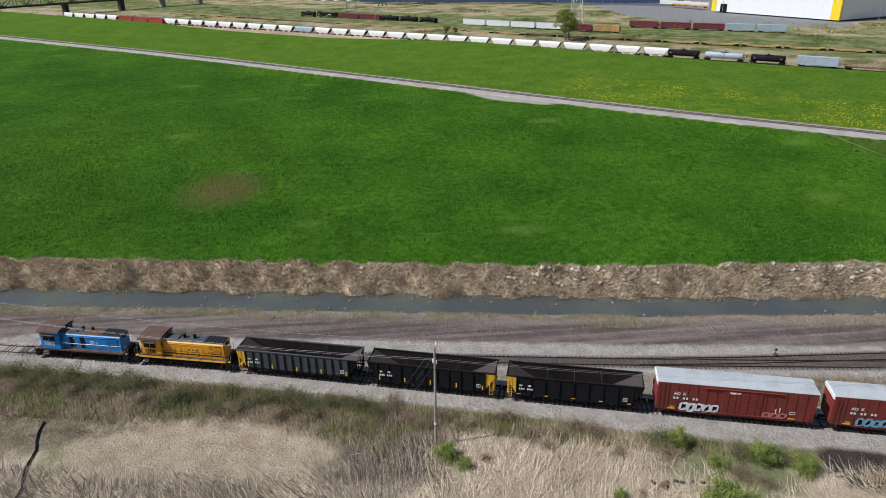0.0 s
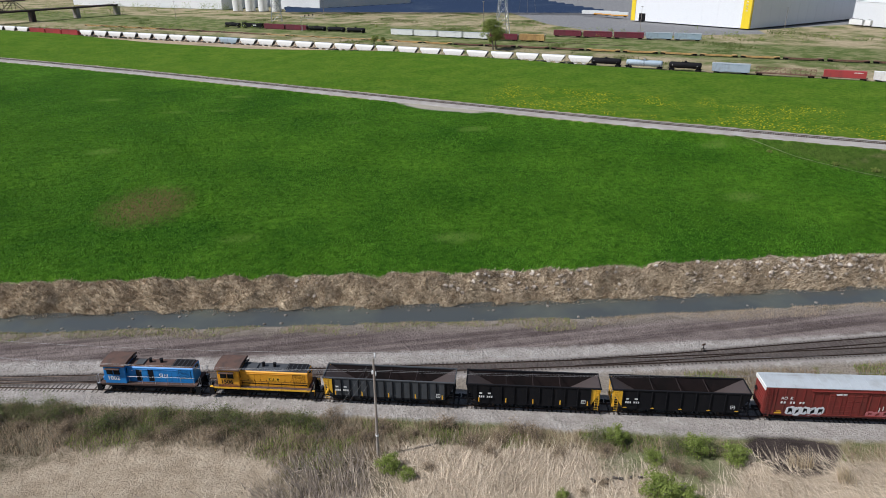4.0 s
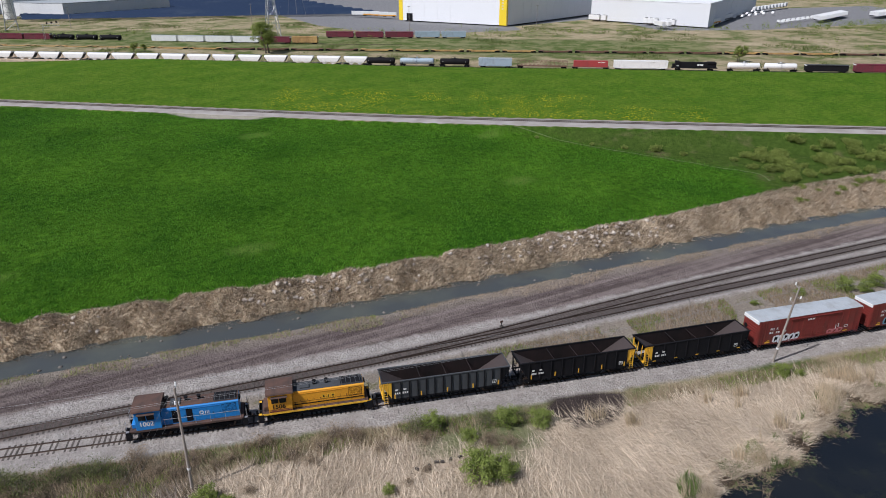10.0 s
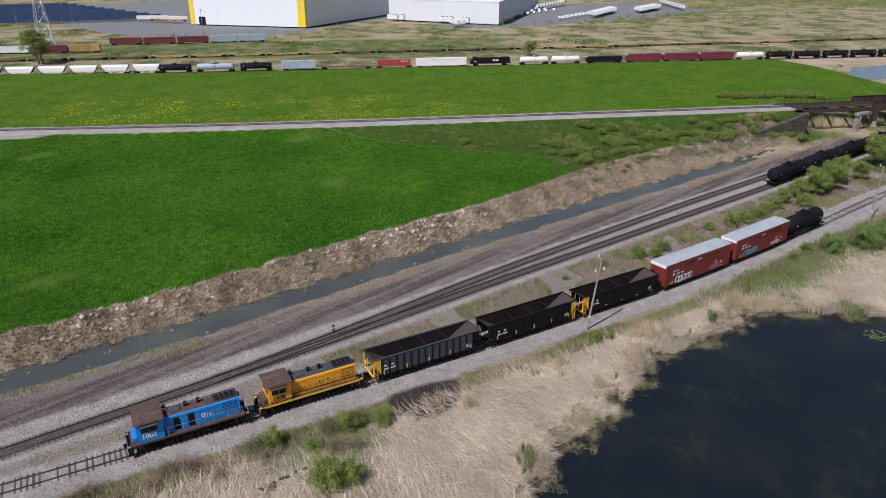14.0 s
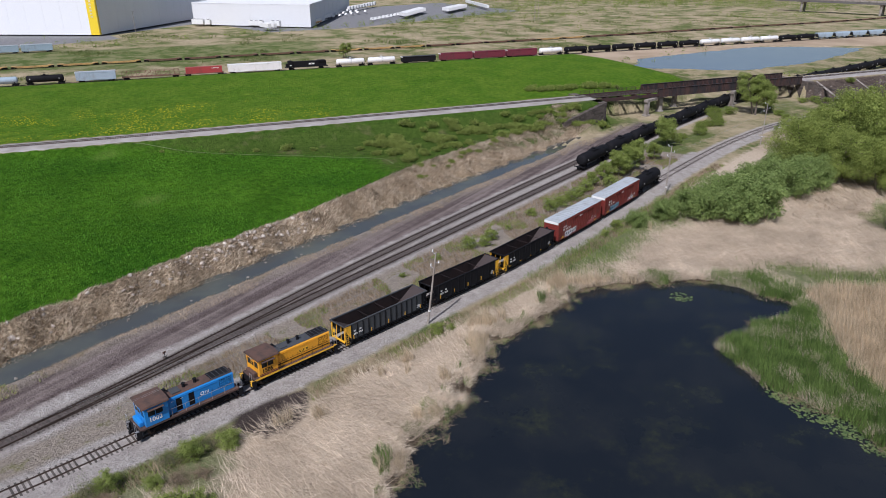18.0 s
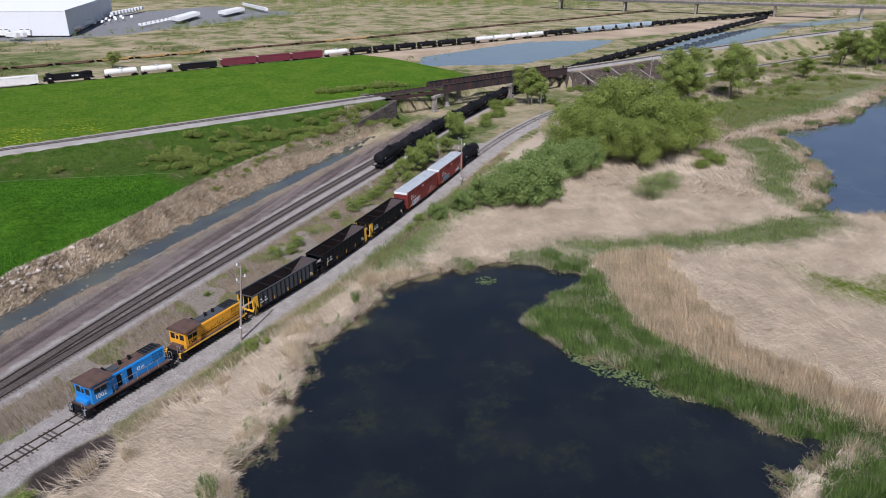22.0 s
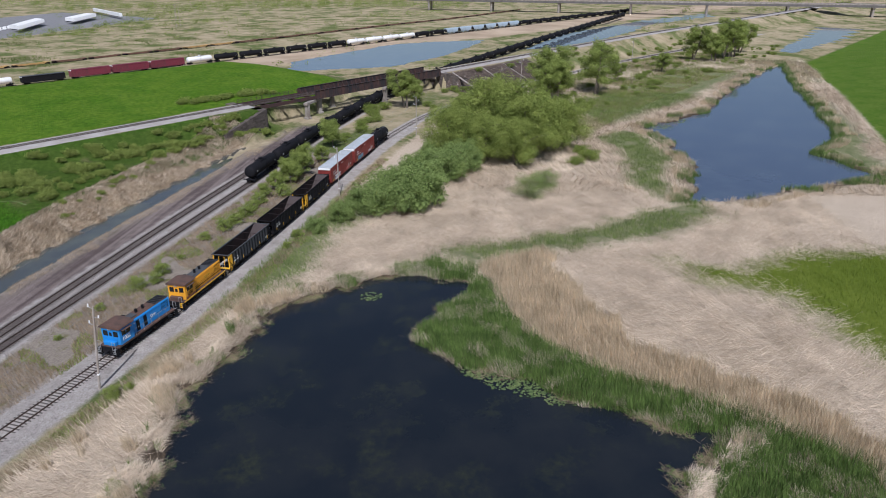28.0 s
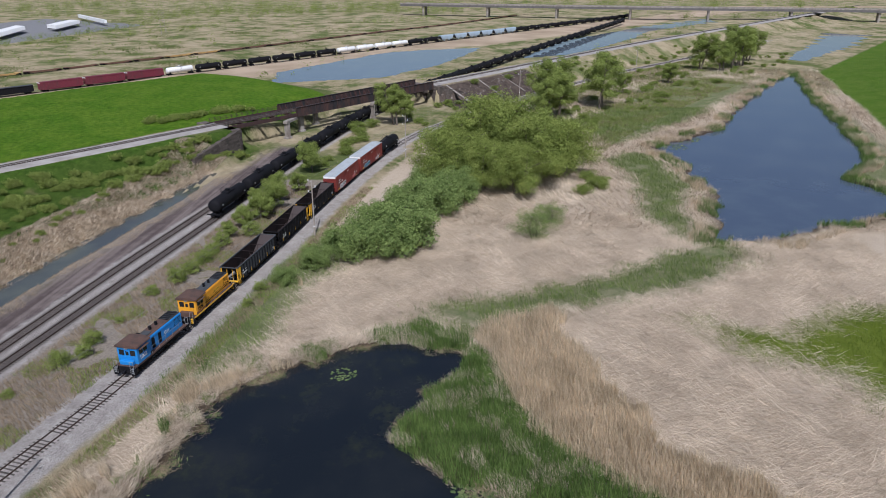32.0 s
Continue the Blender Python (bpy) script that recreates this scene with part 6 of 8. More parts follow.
def container_flat(L, mat, label):
    car = tagged(new("container_flat"), label, "flat car")
    bm = bmesh.new()
    box(bm, 0.3, L - 0.3, -1.35, 1.35, 0.9, 1.15, 0.02)
    part("deck", bm, "rust_brown", car)
    bm = bmesh.new()
    box(bm, 1.2, L - 1.2, -1.22, 1.22, 1.153, 4.0, 0.02)
    part("container", bm, mat, car)
    bars("stencil", car, "white", -1.27, [(L - 6 + 0.6 * k, L - 5.6 + 0.6 * k, 3.1, 3.5) for k in range(6)])
    for x in (2.0, L - 2.0):
        add_truck(car, x, 0.9)
    return car


def road_engine(L, label):
    car = tagged(new("road_locomotive"), label, "locomotive")
    bm = bmesh.new()
    box(bm, 0.3, L - 0.3, -1.5, 1.5, 1.2, 1.55, 0.03)
    part("underframe", bm, "black", car)
    bm = bmesh.new()
    box(bm, 3.9, L - 0.9, -0.95, 0.95, 1.553, 4.1, 0.12)
    part("hood", bm, "black", car)
    bm = bmesh.new()
    box(bm, 1.9, 3.88, -1.5, 1.5, 1.553, 4.5, 0.1)
    part("cab", bm, "black", car)
    bm = bmesh.new()
    box(bm, 0.7, 1.88, -0.8, 0.8, 1.553, 3.2, 0.12)
    part("nose", bm, "black", car)
    bm = bmesh.new()
    box(bm, L - 5.2, L - 1.4, -1.35, 1.35, 3.4, 4.3, 0.1)
    part("radiator", bm, "black", car)
    bars("emblem", car, "white", -0.97, [(L * 0.55, L * 0.6, 2.4, 3.1), (L * 0.62, L * 0.68, 2.4, 3.1), (L * 0.6, L * 0.62, 2.9, 3.1)])
    bars("number_plate", car, "white", -1.52, [(2.4, 3.4, 2.2, 2.5)])
    for x in (3.4, L - 3.4):
        add_truck(car, x, 1.2)
    return car


KINDS = {}


def yard_car(kind, s, line=ROW_1, zero=None):
    zero = ROW_1_0 if zero is None else zero
    ob, L = KINDS[kind]
    m = on_line(line, zero + s, L, YARD_Z)
    if ob.get("placed"):
        return copy_thing(ob, m)
    ob["placed"] = 1
    ob.matrix_basis = m
    return ob


def define(kind, ob, L):
    ob["group"] = "cars standing in the rail yard"
    KINDS[kind] = (ob, L)


define("white_hopper", covered_hopper(13.2, "white", "white covered hopper car standing in the yard"), 13.2)
define("grey_hopper", covered_hopper(16.0, "pale_blue", "grey covered hopper car standing in the yard"), 16.0)
define("black_tank", tank_car(16.0, "black", "black tank car standing in the yard", near=False), 16.0)
define("grey_tank", tank_car(18.5, "pale_blue", "blue-grey tank car standing in the yard", near=False), 18.5)
define("white_tank", tank_car(16.0, "white", "white tank car standing in the yard", False, "silver", near=False), 16.0)
define("blue_box", box_car(17.0, "pale_blue", "roof_grey", "pale blue-grey box car standing in the yard", False, "", "", 1, False), 17.0)
define("white_box", box_car(17.8, "white", "roof_grey", "white box car standing in the yard", False, "", "", 2, False, 4.3), 17.8)
define("maroon_box", box_car(19.5, "maroon", "maroon", "maroon box car standing in the yard", False, "", "", 3, False, 4.2), 19.5)
define("red_hopper", box_car(16.5, "red", "rust_brown", "faded red box car standing in the yard", False, "", "", 4, False, 4.3), 16.5)
define("black_car", box_car(19.5, "black", "dark_grey", "low black covered gondola standing in the yard", False, "", "", 9, False, 3.6), 19.5)
define("tan_box", box_car(17.0, "tan_paint", "tan_paint", "tan box car with open door in the yard", False, "", "", 6, False), 17.0)
define("gondola", gondola(25.5, "rust_brown", "rusty bulkhead gondola with slatted sides"), 25.5)
define("container", container_flat(19.0, "red", "flat car carrying a red shipping container"), 19.0)
define("white_reefer", box_car(26.0, "white", "white", "long white refrigerator car in the yard", False, "", "", 7, False, 4.3), 26.0)
define("engine", road_engine(22.0, "black road locomotive with white emblem"), 22.0)
define("well_yellow", flat_car(20.0, "tan_paint", "empty yellow well car in the yard"), 20.0)
define("well_rust", flat_car(20.0, "rust_brown", "empty rust-brown well car in the yard"), 20.0)


def fill_row(s, kinds, line=ROW_1, zero=None, gap=0.9):
    for k in kinds:
        yard_car(k, s, line, zero)
        s += KINDS[k][1] + gap
    return s


for k in range(9, 36):
    copy_thing(KINDS["black_tank"][0], on_line(SIDING, s + k * 16.6, 15.4, 0.05))
fill_row(-330, ["white_hopper"] * 5)
fill_row(-259, ["red_hopper"] * 3)
fill_row(-206, ["white_hopper"] * 9 + ["grey_hopper"] + ["white_hopper"] * 16)
fill_row(161, ["black_tank"])
fill_row(178.5, ["grey_tank"])
fill_row(199, ["black_tank"])
fill_row(219, ["blue_box"])
fill_row(238, ["gondola"])
fill_row(265, ["container"])
fill_row(285.5, ["white_reefer"])
fill_row(313, ["engine"])
fill_row(339, ["white_tank"] * 2)
fill_row(375, ["black_car"])
fill_row(397, ["maroon_box"] * 3)
fill_row(459, ["white_tank"])
fill_row(476, ["black_tank"] * 6 + ["white_tank"] * 4 + ["black_tank"] * 2 + ["grey_hopper"] * 6 + ["black_tank"] * 13)
Z2 = ROW_2.of_x(-174)
fill_row(0, (["well_yellow"] * 4 + ["well_rust"] * 5 + ["well_yellow"] * 7 + ["well_rust"] * 4 + ["well_yellow"] * 5 + ["well_rust"] * 5 + ["well_yellow"] * 3 + ["well_rust"] * 4 + ["well_yellow"] * 2 + ["well_rust"] * 20), ROW_2, Z2)
Z3 = ROW_3.of_x(-95) + 45.0
fill_row(0, ["black_tank", "engine", "maroon_box", "maroon_box"] + ["black_tank"] * 3, ROW_3, Z3)
fill_row(152, ["white_box"] * 4 + ["maroon_box", "tan_box"], ROW_3, Z3)
ROW_4 = Line([(170, 473), (196, 455), (240, 430), (330, 374)], 20.0)
fill_row(0, ["maroon_box"] * 3 + ["blue_box"] * 2, ROW_4, 0.0)


# ---------------------------------------------------------------- warehouses and distance
def warehouse(name, corners, h, wall, roof, label, stripe=None, panel=12.0):
    """Walls over four plan corners, each with wall panels, a roof with a parapet."""
    top = tagged(new(name), label, "warehouse")
    c = [Vector((x, y, -1.0)) for x, y in corners]
    mid = sum(c, Vector()) / 4
    for i in range(4):
        a, b = c[i], c[(i + 1) % 4]
        d = b - a
        ln = d.length
        m = Matrix.Translation(a) @ Matrix.Rotation(math.atan2(d.y, d.x), 4, "Z")
        n = max(1, int(ln / panel))
        bm = bmesh.new()
        box(bm, 0, ln, 0, 0.6, 0, h, 0, 0, m)
        w = part("wall", bm, wall, top)
        for k in range(n + 1):
            bm = bmesh.new()
            x = min(max(ln * k / n, 0.2), ln - 0.2)
            box(bm, x - 0.12, x + 0.12, -0.08, -0.004, 0, h - 0.6, 0, 0, m)
            part("panel_joint", bm, wall, w)
        bm = bmesh.new()
        box(bm, -0.1, ln + 0.1, -0.12, 0.5, h + 0.003, h + 0.5, 0, 0, m)
        part("parapet", bm, roof, top)
    bm = bmesh.new()
    f = bm.faces.new([bm.verts.new((p.x, p.y, h - 1.35)) for p in c])
    bmesh.ops.recalc_face_normals(bm, faces=[f])
    g = bmesh.ops.extrude_face_region(bm, geom=[f])
    bmesh.ops.translate(bm, vec=(0, 0, 0.3), verts=[v for v in g["geom"] if isinstance(v, bmesh.types.BMVert)])
    part("roof", bm, roof, top)
    return top


def stripe_on(top, a, b, x0, x1, z0, z1, mat, name="yellow_corner"):
    a, b = Vector((*a, -1.0)), Vector((*b, -1.0))
    d = b - a
    bm = bmesh.new()
    box(bm, x0, x1, -0.25, -0.1, z0, z1, 0, 0, Matrix.Translation(a) @ Matrix.Rotation(math.atan2(d.y, d.x), 4, "Z"))
    part(name, bm, mat, top)


W1 = [(272, 570), (322, 479), (640, 612), (590, 700)]
wh = warehouse("warehouse", W1, 30.0, "wall_white", "roof_white", "huge white warehouse with yellow painted corners")
stripe_on(wh, W1[0], W1[1], 97.5, 103.8, 0, 29.5, "sign_yellow")
stripe_on(wh, W1[0], W1[1], 0.0, 4.0, 0, 29.5, "sign_yellow")
stripe_on(wh, W1[1], W1[2], 0.0, 1.6, 0, 29.5, "sign_yellow")
stripe_on(wh, W1[0], W1[1], 8.0, 14.0, 0, 6.0, "black", "dock_door")
for k in range(8):
    stripe_on(wh, W1[0], W1[1], 99.5, 101.0, 12 + k * 2.1, 13 + k * 2.1, "wall_white", "emblem")
W2 = [(416, 489), (446, 388), (640, 500), (600, 600)]
wh2 = warehouse("warehouse", W2, 17.0, "wall_beige", "roof_white", "long beige warehouse with a flat white roof", panel=22.0)
W3 = [(-260, 930), (-80, 800), (60, 900), (-60, 1080)]
warehouse("warehouse", W3, 14.0, "wall_white", "roof_white", "broad pale factory hall beyond the yard", panel=30.0)
W4 = [(-30, 800), (20, 745), (120, 800), (90, 850)]
warehouse("warehouse", W4, 12.0, "wall_beige", "roof_grey", "low grey plant building beyond the yard", panel=20.0)


def silos():
    for k in range(4):
        top = tagged(new("silo"), "white cylindrical storage silo by the plant", "silo", "plant silos")
        x, y = -62 + k * 13, 775 - k * 6
        bm = bmesh.new()
        rod(bm, (x, y, -1), (x, y, 26), 5.0, 24)
        part("drum", bm, "white", top)
        bm = bmesh.new()
        rod(bm, (x, y, 26.003), (x, y, 28.5), 5.0, 24, 0.8)
        part("cone_roof", bm, "roof_grey", top)


silos()


def solar_field():
    """Rows of tilted dark panels beyond the yard."""
    vs, fs = [], []
    e = Vector((0.95, -0.3, 0)).normalized()
    n = Vector((0.3, 0.95, 0)).normalized()
    for r in range(34):
        for c in range(46):
            p = Vector((-60, 735, 0)) + e * (c * 8.0) + n * (r * 7.5)
            if c + r * 0.35 < 6 or p.x > 275:
                continue
            o = len(vs)
            a, b = p, p + e * 7.6
            q = n * 3.4 + Vector((0, 0, 1.6))
            for v in (a, b, b + q, a + q):
                vs.append((v.x, v.y, v.z + 0.6))
            for v in (a, b, b + q, a + q):
                vs.append((v.x, v.y, v.z + 0.52))
            fs += [(o, o + 1, o + 2, o + 3), (o + 7, o + 6, o + 5, o + 4), (o, o + 4, o + 5, o + 1), (o + 2, o + 6, o + 7, o + 3)]
    tagged(mesh_from("solar_panels", vs, fs, "solar"), "rows of dark blue solar panels on open ground", "solar panel", kind="stuff")


solar_field()


def trailer(mat, label):
    top = tagged(new("trailer"), label, "trailer", "trailers in the lot")
    bm = bmesh.new()
    box(bm, 0, 14.5, -1.3, 1.3, 1.2, 4.1, 0.05)
    part("box", bm, "white", top)
    bm = bmesh.new()
    box(bm, 0.1, 14.4, -1.33, 1.33, 1.1, 2.0 if mat != "white" else 1.2)
    part("skirt", bm, mat, top)
    for x in (11.2, 12.5):
        for y in (-1.1, 1.1):
            bm = bmesh.new()
            rod(bm, (x, y - 0.15, 0.5), (x, y + 0.15, 0.5), 0.5, 12)
            part("wheel", bm, "black", top)
    bm = bmesh.new()
    rod(bm, (2.5, -0.8, 0), (2.5, -0.8, 1.2), 0.08, 6)
    rod(bm, (2.5, 0.8, 0), (2.5, 0.8, 1.2), 0.08, 6)
    part("landing_leg", bm, "dark_grey", top)
    return top


def car_small(mat):
    top = tagged(new("parked_van"), "white delivery van parked in the lot", "van", "vans in the lot")
    bm = bmesh.new()
    prism(bm, [(0, 0.4), (0, 1.1), (1.1, 1.25), (1.8, 2.1), (5.6, 2.15), (5.7, 0.4)], "y", -1.0, 1.0)
    part("body", bm, mat, top)
    bm = bmesh.new()
    prism(bm, [(1.15, 1.3), (1.8, 2.0), (2.6, 2.0), (2.6, 1.3)], "y", -1.01, 1.01)
    part("window", bm, "glass_dark", top)
    for x in (1.0, 4.6):
        for y in (-0.9, 0.9):
            bm = bmesh.new()
            rod(bm, (x, y - 0.12, 0.36), (x, y + 0.12, 0.36), 0.36, 10)
            part("wheel", bm, "black", top)
    return top


T_ORANGE, T_WHITE, VAN = trailer("orange", "white trailer with an orange skirt in the lot"), trailer("white", "plain white trailer in the lot"), car_small("white")
rnd = random.Random(4)


def lot(ob, rows):
    first = not ob.get("placed")
    ob["placed"] = 1
    for x, y, a in rows:
        m = pose(x, y, -0.3 + 0.05, 0, 0, a)
        if first:
            ob.matrix_basis, first = m, False
        else:
            copy_thing(ob, m)


lot(T_ORANGE, [(266, 596, -35), (262, 606, -35), (462, 398, 20), (466, 404, 20), (258, 616, -35)])
lot(T_WHITE, [(472 + k * 5.2, 409 + k * 2.4, 20) for k in range(9)] + [(560 + k * 4.5, 372 + k * 1.5, 55) for k in range(16)] + [(640 + k * 4.4, 372 + k * 1.0, 60) for k in range(14)] + [(600 + k * 9, 470 + k * 3, 30) for k in range(10)] + [(250, 624, -35), (410, 398, 70), (414, 396, 70)] + [(700 + k * 8, 360 + k * 7, 40) for k in range(10)])
lot(VAN, [(480 + 14 * (k % 9) + rnd.uniform(-2, 2), 420 + 11 * (k // 9) + 3 * (k % 9), 25 + rnd.uniform(-8, 8)) for k in range(45)] + [(520 + 9 * k, 378 + 2.0 * k, 80) for k in range(9)])


def dock_boxes():
    """Pale rooftop-like cooling units standing along the beige warehouse."""
    first = None
    for k, q in enumerate((0.03, 0.06, 0.09, 0.15, 0.52, 0.56, 0.6, 0.7, 0.74)):
        a, b = Vector(W2[0]), Vector(W2[1])
        p = a.lerp(b, q) + Vector((-6, -4))
        m = pose(p.x, p.y, -0.3, 0, 0, -70)
        if first is None:
            first = tagged(new("cooling_unit"), "pale square cooling unit by the warehouse wall", "cooling unit", "cooling units")
            bm = bmesh.new()
            box(bm, -2, 2, -1.6, 1.6, 0.4, 4.2, 0.1)
            part("casing", bm, "white", first)
            bm = bmesh.new()
            box(bm, -1.8, 1.8, -1.4, 1.4, 0, 0.397)
            part("plinth", bm, "concrete", first)
            bm = bmesh.new()
            rod(bm, (0, 0, 4.203), (0, 0, 4.5), 1.2, 14)
            part("fan", bm, "dark_grey", first)
            first.matrix_basis = m
        else:
            copy_thing(first, m)


dock_boxes()


def lattice_tower(x, y, h, w):
    top = tagged(new("lattice_tower"), "grey steel lattice power pylon beside the yard", "pylon")
    z0 = -1.5
    lv = [0, 0.16, 0.32, 0.48, 0.64, 0.8, 1.0]

    def q(k, i):
        r = w * (1 - k * 0.88) / 2
        return Vector((x + (r, -r, -r, r)[i % 4], y + (r, r, -r, -r)[i % 4], z0 + h * k))

    for i in range(4):
        bm = bmesh.new()
        rod(bm, q(0, i), q(1, i), 0.22, 6)
        part("leg", bm, "silver", top)
    for a, b in zip(lv[:-1], lv[1:]):
        for i in range(4):
            bm = bmesh.new()
            rod(bm, q(a, i), q(b, i + 1), 0.1, 5)
            rod(bm, q(b, i), q(a, i + 1), 0.1, 5)
            rod(bm, q(b, i), q(b, i + 1), 0.1, 5)
            part("bracing", bm, "silver", top)
    for k in (0.7, 0.84, 0.98):
        bm = bmesh.new()
        rod(bm, (x - 7, y + 4, z0 + h * k), (x + 7, y - 4, z0 + h * k), 0.16, 5)
        part("crossarm", bm, "silver", top)
    return top


lattice_tower(139, 494, 42, 9)
lattice_tower(-20, 640, 40, 9)


def mast(x, y, h, label="slim grey lamp mast", z0=-1.5):
    top = tagged(new("lamp_mast"), label, "lamp mast", "lamp masts")
    bm = bmesh.new()
    rod(bm, (x, y, z0), (x, y, h), 0.22, 8, 0.12)
    part("shaft", bm, "pole", top)
    bm = bmesh.new()
    box(bm, x - 1.0, x + 1.0, y - 0.1, y + 0.1, h - 0.3, h)
    part("crossbar", bm, "pole", top)


for x, y, h in ((128, 505, 20), (232, 470, 17), (612, 267, 17), (627, 270, 15), (345, 470, 14), (455, 405, 14), (690, 300, 13), (-110, 690, 14), (20, 640, 14)):
    mast(x, y, h)


def signal_gantry():
    top = tagged(new("signal_gantry"), "grey railway signal gantry with round signal heads", "signal gantry")
    x, y = 0.0, 545.0
    e = Vector((0.8, -0.6, 0))
    for k in (0, 1):
        bm = bmesh.new()
        p = Vector((x, y, -1.8)) + e * 13 * k * 0
        rod(bm, p + Vector((k * 0.8, 0, 0)), p + Vector((k * 0.8, 0, 9.5)), 0.14, 6)
        part("post", bm, "silver", top)
    for z in (7.6, 9.2):
        bm = bmesh.new()
        a = Vector((x, y, z))
        rod(bm, a, a + e * 13 + Vector((0, 0, 1.0)), 0.12, 6)
        part("chord", bm, "silver", top)
    for k in range(7):
        bm = bmesh.new()
        a = Vector((x, y, 7.6 + k * 0.15)) + e * (13 * k / 7)
        rod(bm, a, a + Vector((0, 0, 1.6)) + e * 1.5, 0.08, 5)
        part("web", bm, "silver", top)
    for k in range(3):
        bm = bmesh.new()
        a = Vector((x, y, 10.0 + k * 0.4)) + e * (4 + k * 3.5)
        rod(bm, a, a + Vector((0.05, -0.4, 0)), 0.6, 12)
        part("signal_head", bm, "black", top)


signal_gantry()


M["overpass_side"] = worn("weathered_girders", (0.13, 0.12, 0.115), (0.07, 0.06, 0.055), 0.3, 0.8, 0, 0.2)


def overpass():
    """The road bridge that closes the view beyond the yard."""
    line = Line([(868, 95), (850, 45), (831, -15), (800, -125), (772, -240), (742, -368), (728, -405)], 10.0)
    top = tagged(new("highway_overpass"), "long grey concrete highway overpass on round piers", "overpass")
    for nm, half, z0, z1, mat in (("deck", 6.0, 8.3, 10.4, "overpass_side"), ("road_surface", 5.2, 10.404, 10.5, "dark_grey")):
        vs, fs = [], []
        ss = np.arange(0, line.length, 12.0)
        for s in ss:
            p, w = line.at(s), line.way(s)
            for a, z in ((-half, z0), (half, z0), (half, z1), (-half, z1)):
                vs.append((p[0] - w[1] * a, p[1] + w[0] * a, z))
        for i in range(len(ss) - 1):
            fs += [(i * 4 + j, i * 4 + (j + 1) % 4, i * 4 + 4 + (j + 1) % 4, i * 4 + 4 + j) for j in range(4)]
        mesh_from(nm, vs, fs, mat, top)
    for a in (-5.9, 5.9):
        vs, fs = [], []
        for s in ss:
            p, w = line.at(s), line.way(s)
            for o, z in ((-0.2, 10.4), (0.2, 10.4), (0.2, 11.5), (-0.2, 11.5)):
                vs.append((p[0] - w[1] * (a + o), p[1] + w[0] * (a + o), z))
        for i in range(len(ss) - 1):
            fs += [(i * 4 + j, i * 4 + (j + 1) % 4, i * 4 + 4 + (j + 1) % 4, i * 4 + 4 + j) for j in range(4)]
        mesh_from("barrier", vs, fs, "concrete", top)
    for s in np.arange(28, line.length - 10, 76.0):
        p, w = line.at(s), line.way(s)
        for a in (-3.6, 3.6):
            bm = bmesh.new()
            x, y = p[0] - w[1] * a, p[1] + w[0] * a
            rod(bm, (x, y, -3), (x, y, 7.5), 1.2, 12)
            part("pier", bm, "concrete", top)
        bm = bmesh.new()
        box(bm, -1.2, 1.2, -5.4, 5.4, 7.2, 8.3, 0, 0, Matrix.Translation((p[0], p[1], 0)) @ Matrix.Rotation(math.atan2(w[1], w[0]), 4, "Z"))
        part("pier_cap", bm, "concrete", top)


overpass()


def truss_bridge():
    """A dark through truss on tall piers beyond the far end of the yard."""
    top = tagged(new("truss_bridge"), "dark steel truss railway bridge over the yard", "bridge")
    a, b = Vector((-330, 585, 8.0)), Vector((-175, 760, 8.0))
    e = (b - a).normalized()
    n = Vector((-e.y, e.x, 0))
    L = (b - a).length
    for side in (-3, 3):
        o = a + n * side
        for z in (0, 8.5):
            bm = bmesh.new()
            rod(bm, o + Vector((0, 0, z)), o + e * (L * 0.62 if z else L) + Vector((0, 0, z)), 0.5, 6)
            part("chord", bm, "girder", top)
        for k in range(15):
            p, q = o + e * (L * 0.62 * k / 15), o + e * (L * 0.62 * (k + 1) / 15)
            bm = bmesh.new()
            rod(bm, p, p + Vector((0, 0, 8.5)), 0.25, 5)
            rod(bm, p if k % 2 else p + Vector((0, 0, 8.5)), q + Vector((0, 0, 8.5)) if k % 2 else q, 0.3, 5)
            part("web", bm, "girder", top)
    bm = bmesh.new()
    box(bm, 0, L, -3, 3, -1.0, 0.2, 0, 0, Matrix.Translation(a) @ Matrix.Rotation(math.atan2(e.y, e.x), 4, "Z"))
    part("deck", bm, "girder", top)
    for k in (0.1, 0.42, 0.64, 0.82, 1.0):
        p = a + e * (L * k)
        bm = bmesh.new()
        box(bm, -1.6, 1.6, -3.2, 3.2, -11, -1.003, 0.1, 0, Matrix.Translation(p) @ Matrix.Rotation(math.atan2(e.y, e.x), 4, "Z"))
        part("pier", bm, "girder" if k < 0.7 else "concrete", top)


truss_bridge()


def levee_fence():
    pts = Line([(395, -164), (330, -147), (266, -127), (203, -110), (184, -112)])
    top = tagged(new("levee_fence"), "low fence of thin posts along the grass levee", "fence")
    me = None
    for s in np.arange(2, pts.length, 7.0):
        p = pts.at(s)
        if me is None:
            bm = bmesh.new()
            rod(bm, (0, 0, -0.4), (0, 0, 1.2), 0.07, 6)
            me = bpy.data.meshes.new("post")
            bm.to_mesh(me)
            bm.free()
            me.materials.append(M["pole"])
        o = new("post", me)
        o.parent, o.matrix_basis = top, Matrix.Translation((p[0], p[1], ground_z(p[0], p[1])))
    vs, fs = [], []
    ss = np.arange(2, pts.length, 7.0)
    for i, s in enumerate(ss):
        p = pts.at(s)
        z = ground_z(p[0], p[1])
        vs += [(p[0], p[1], z + 1.05), (p[0], p[1], z + 1.1), (p[0] + 0.04, p[1], z + 1.1)]
        if i:
            o = i * 3
            fs += [(o - 3, o, o + 1, o - 2), (o - 2, o + 1, o + 2, o - 1)]
    mesh_from("rail", vs, fs, "wire", top)


levee_fence()


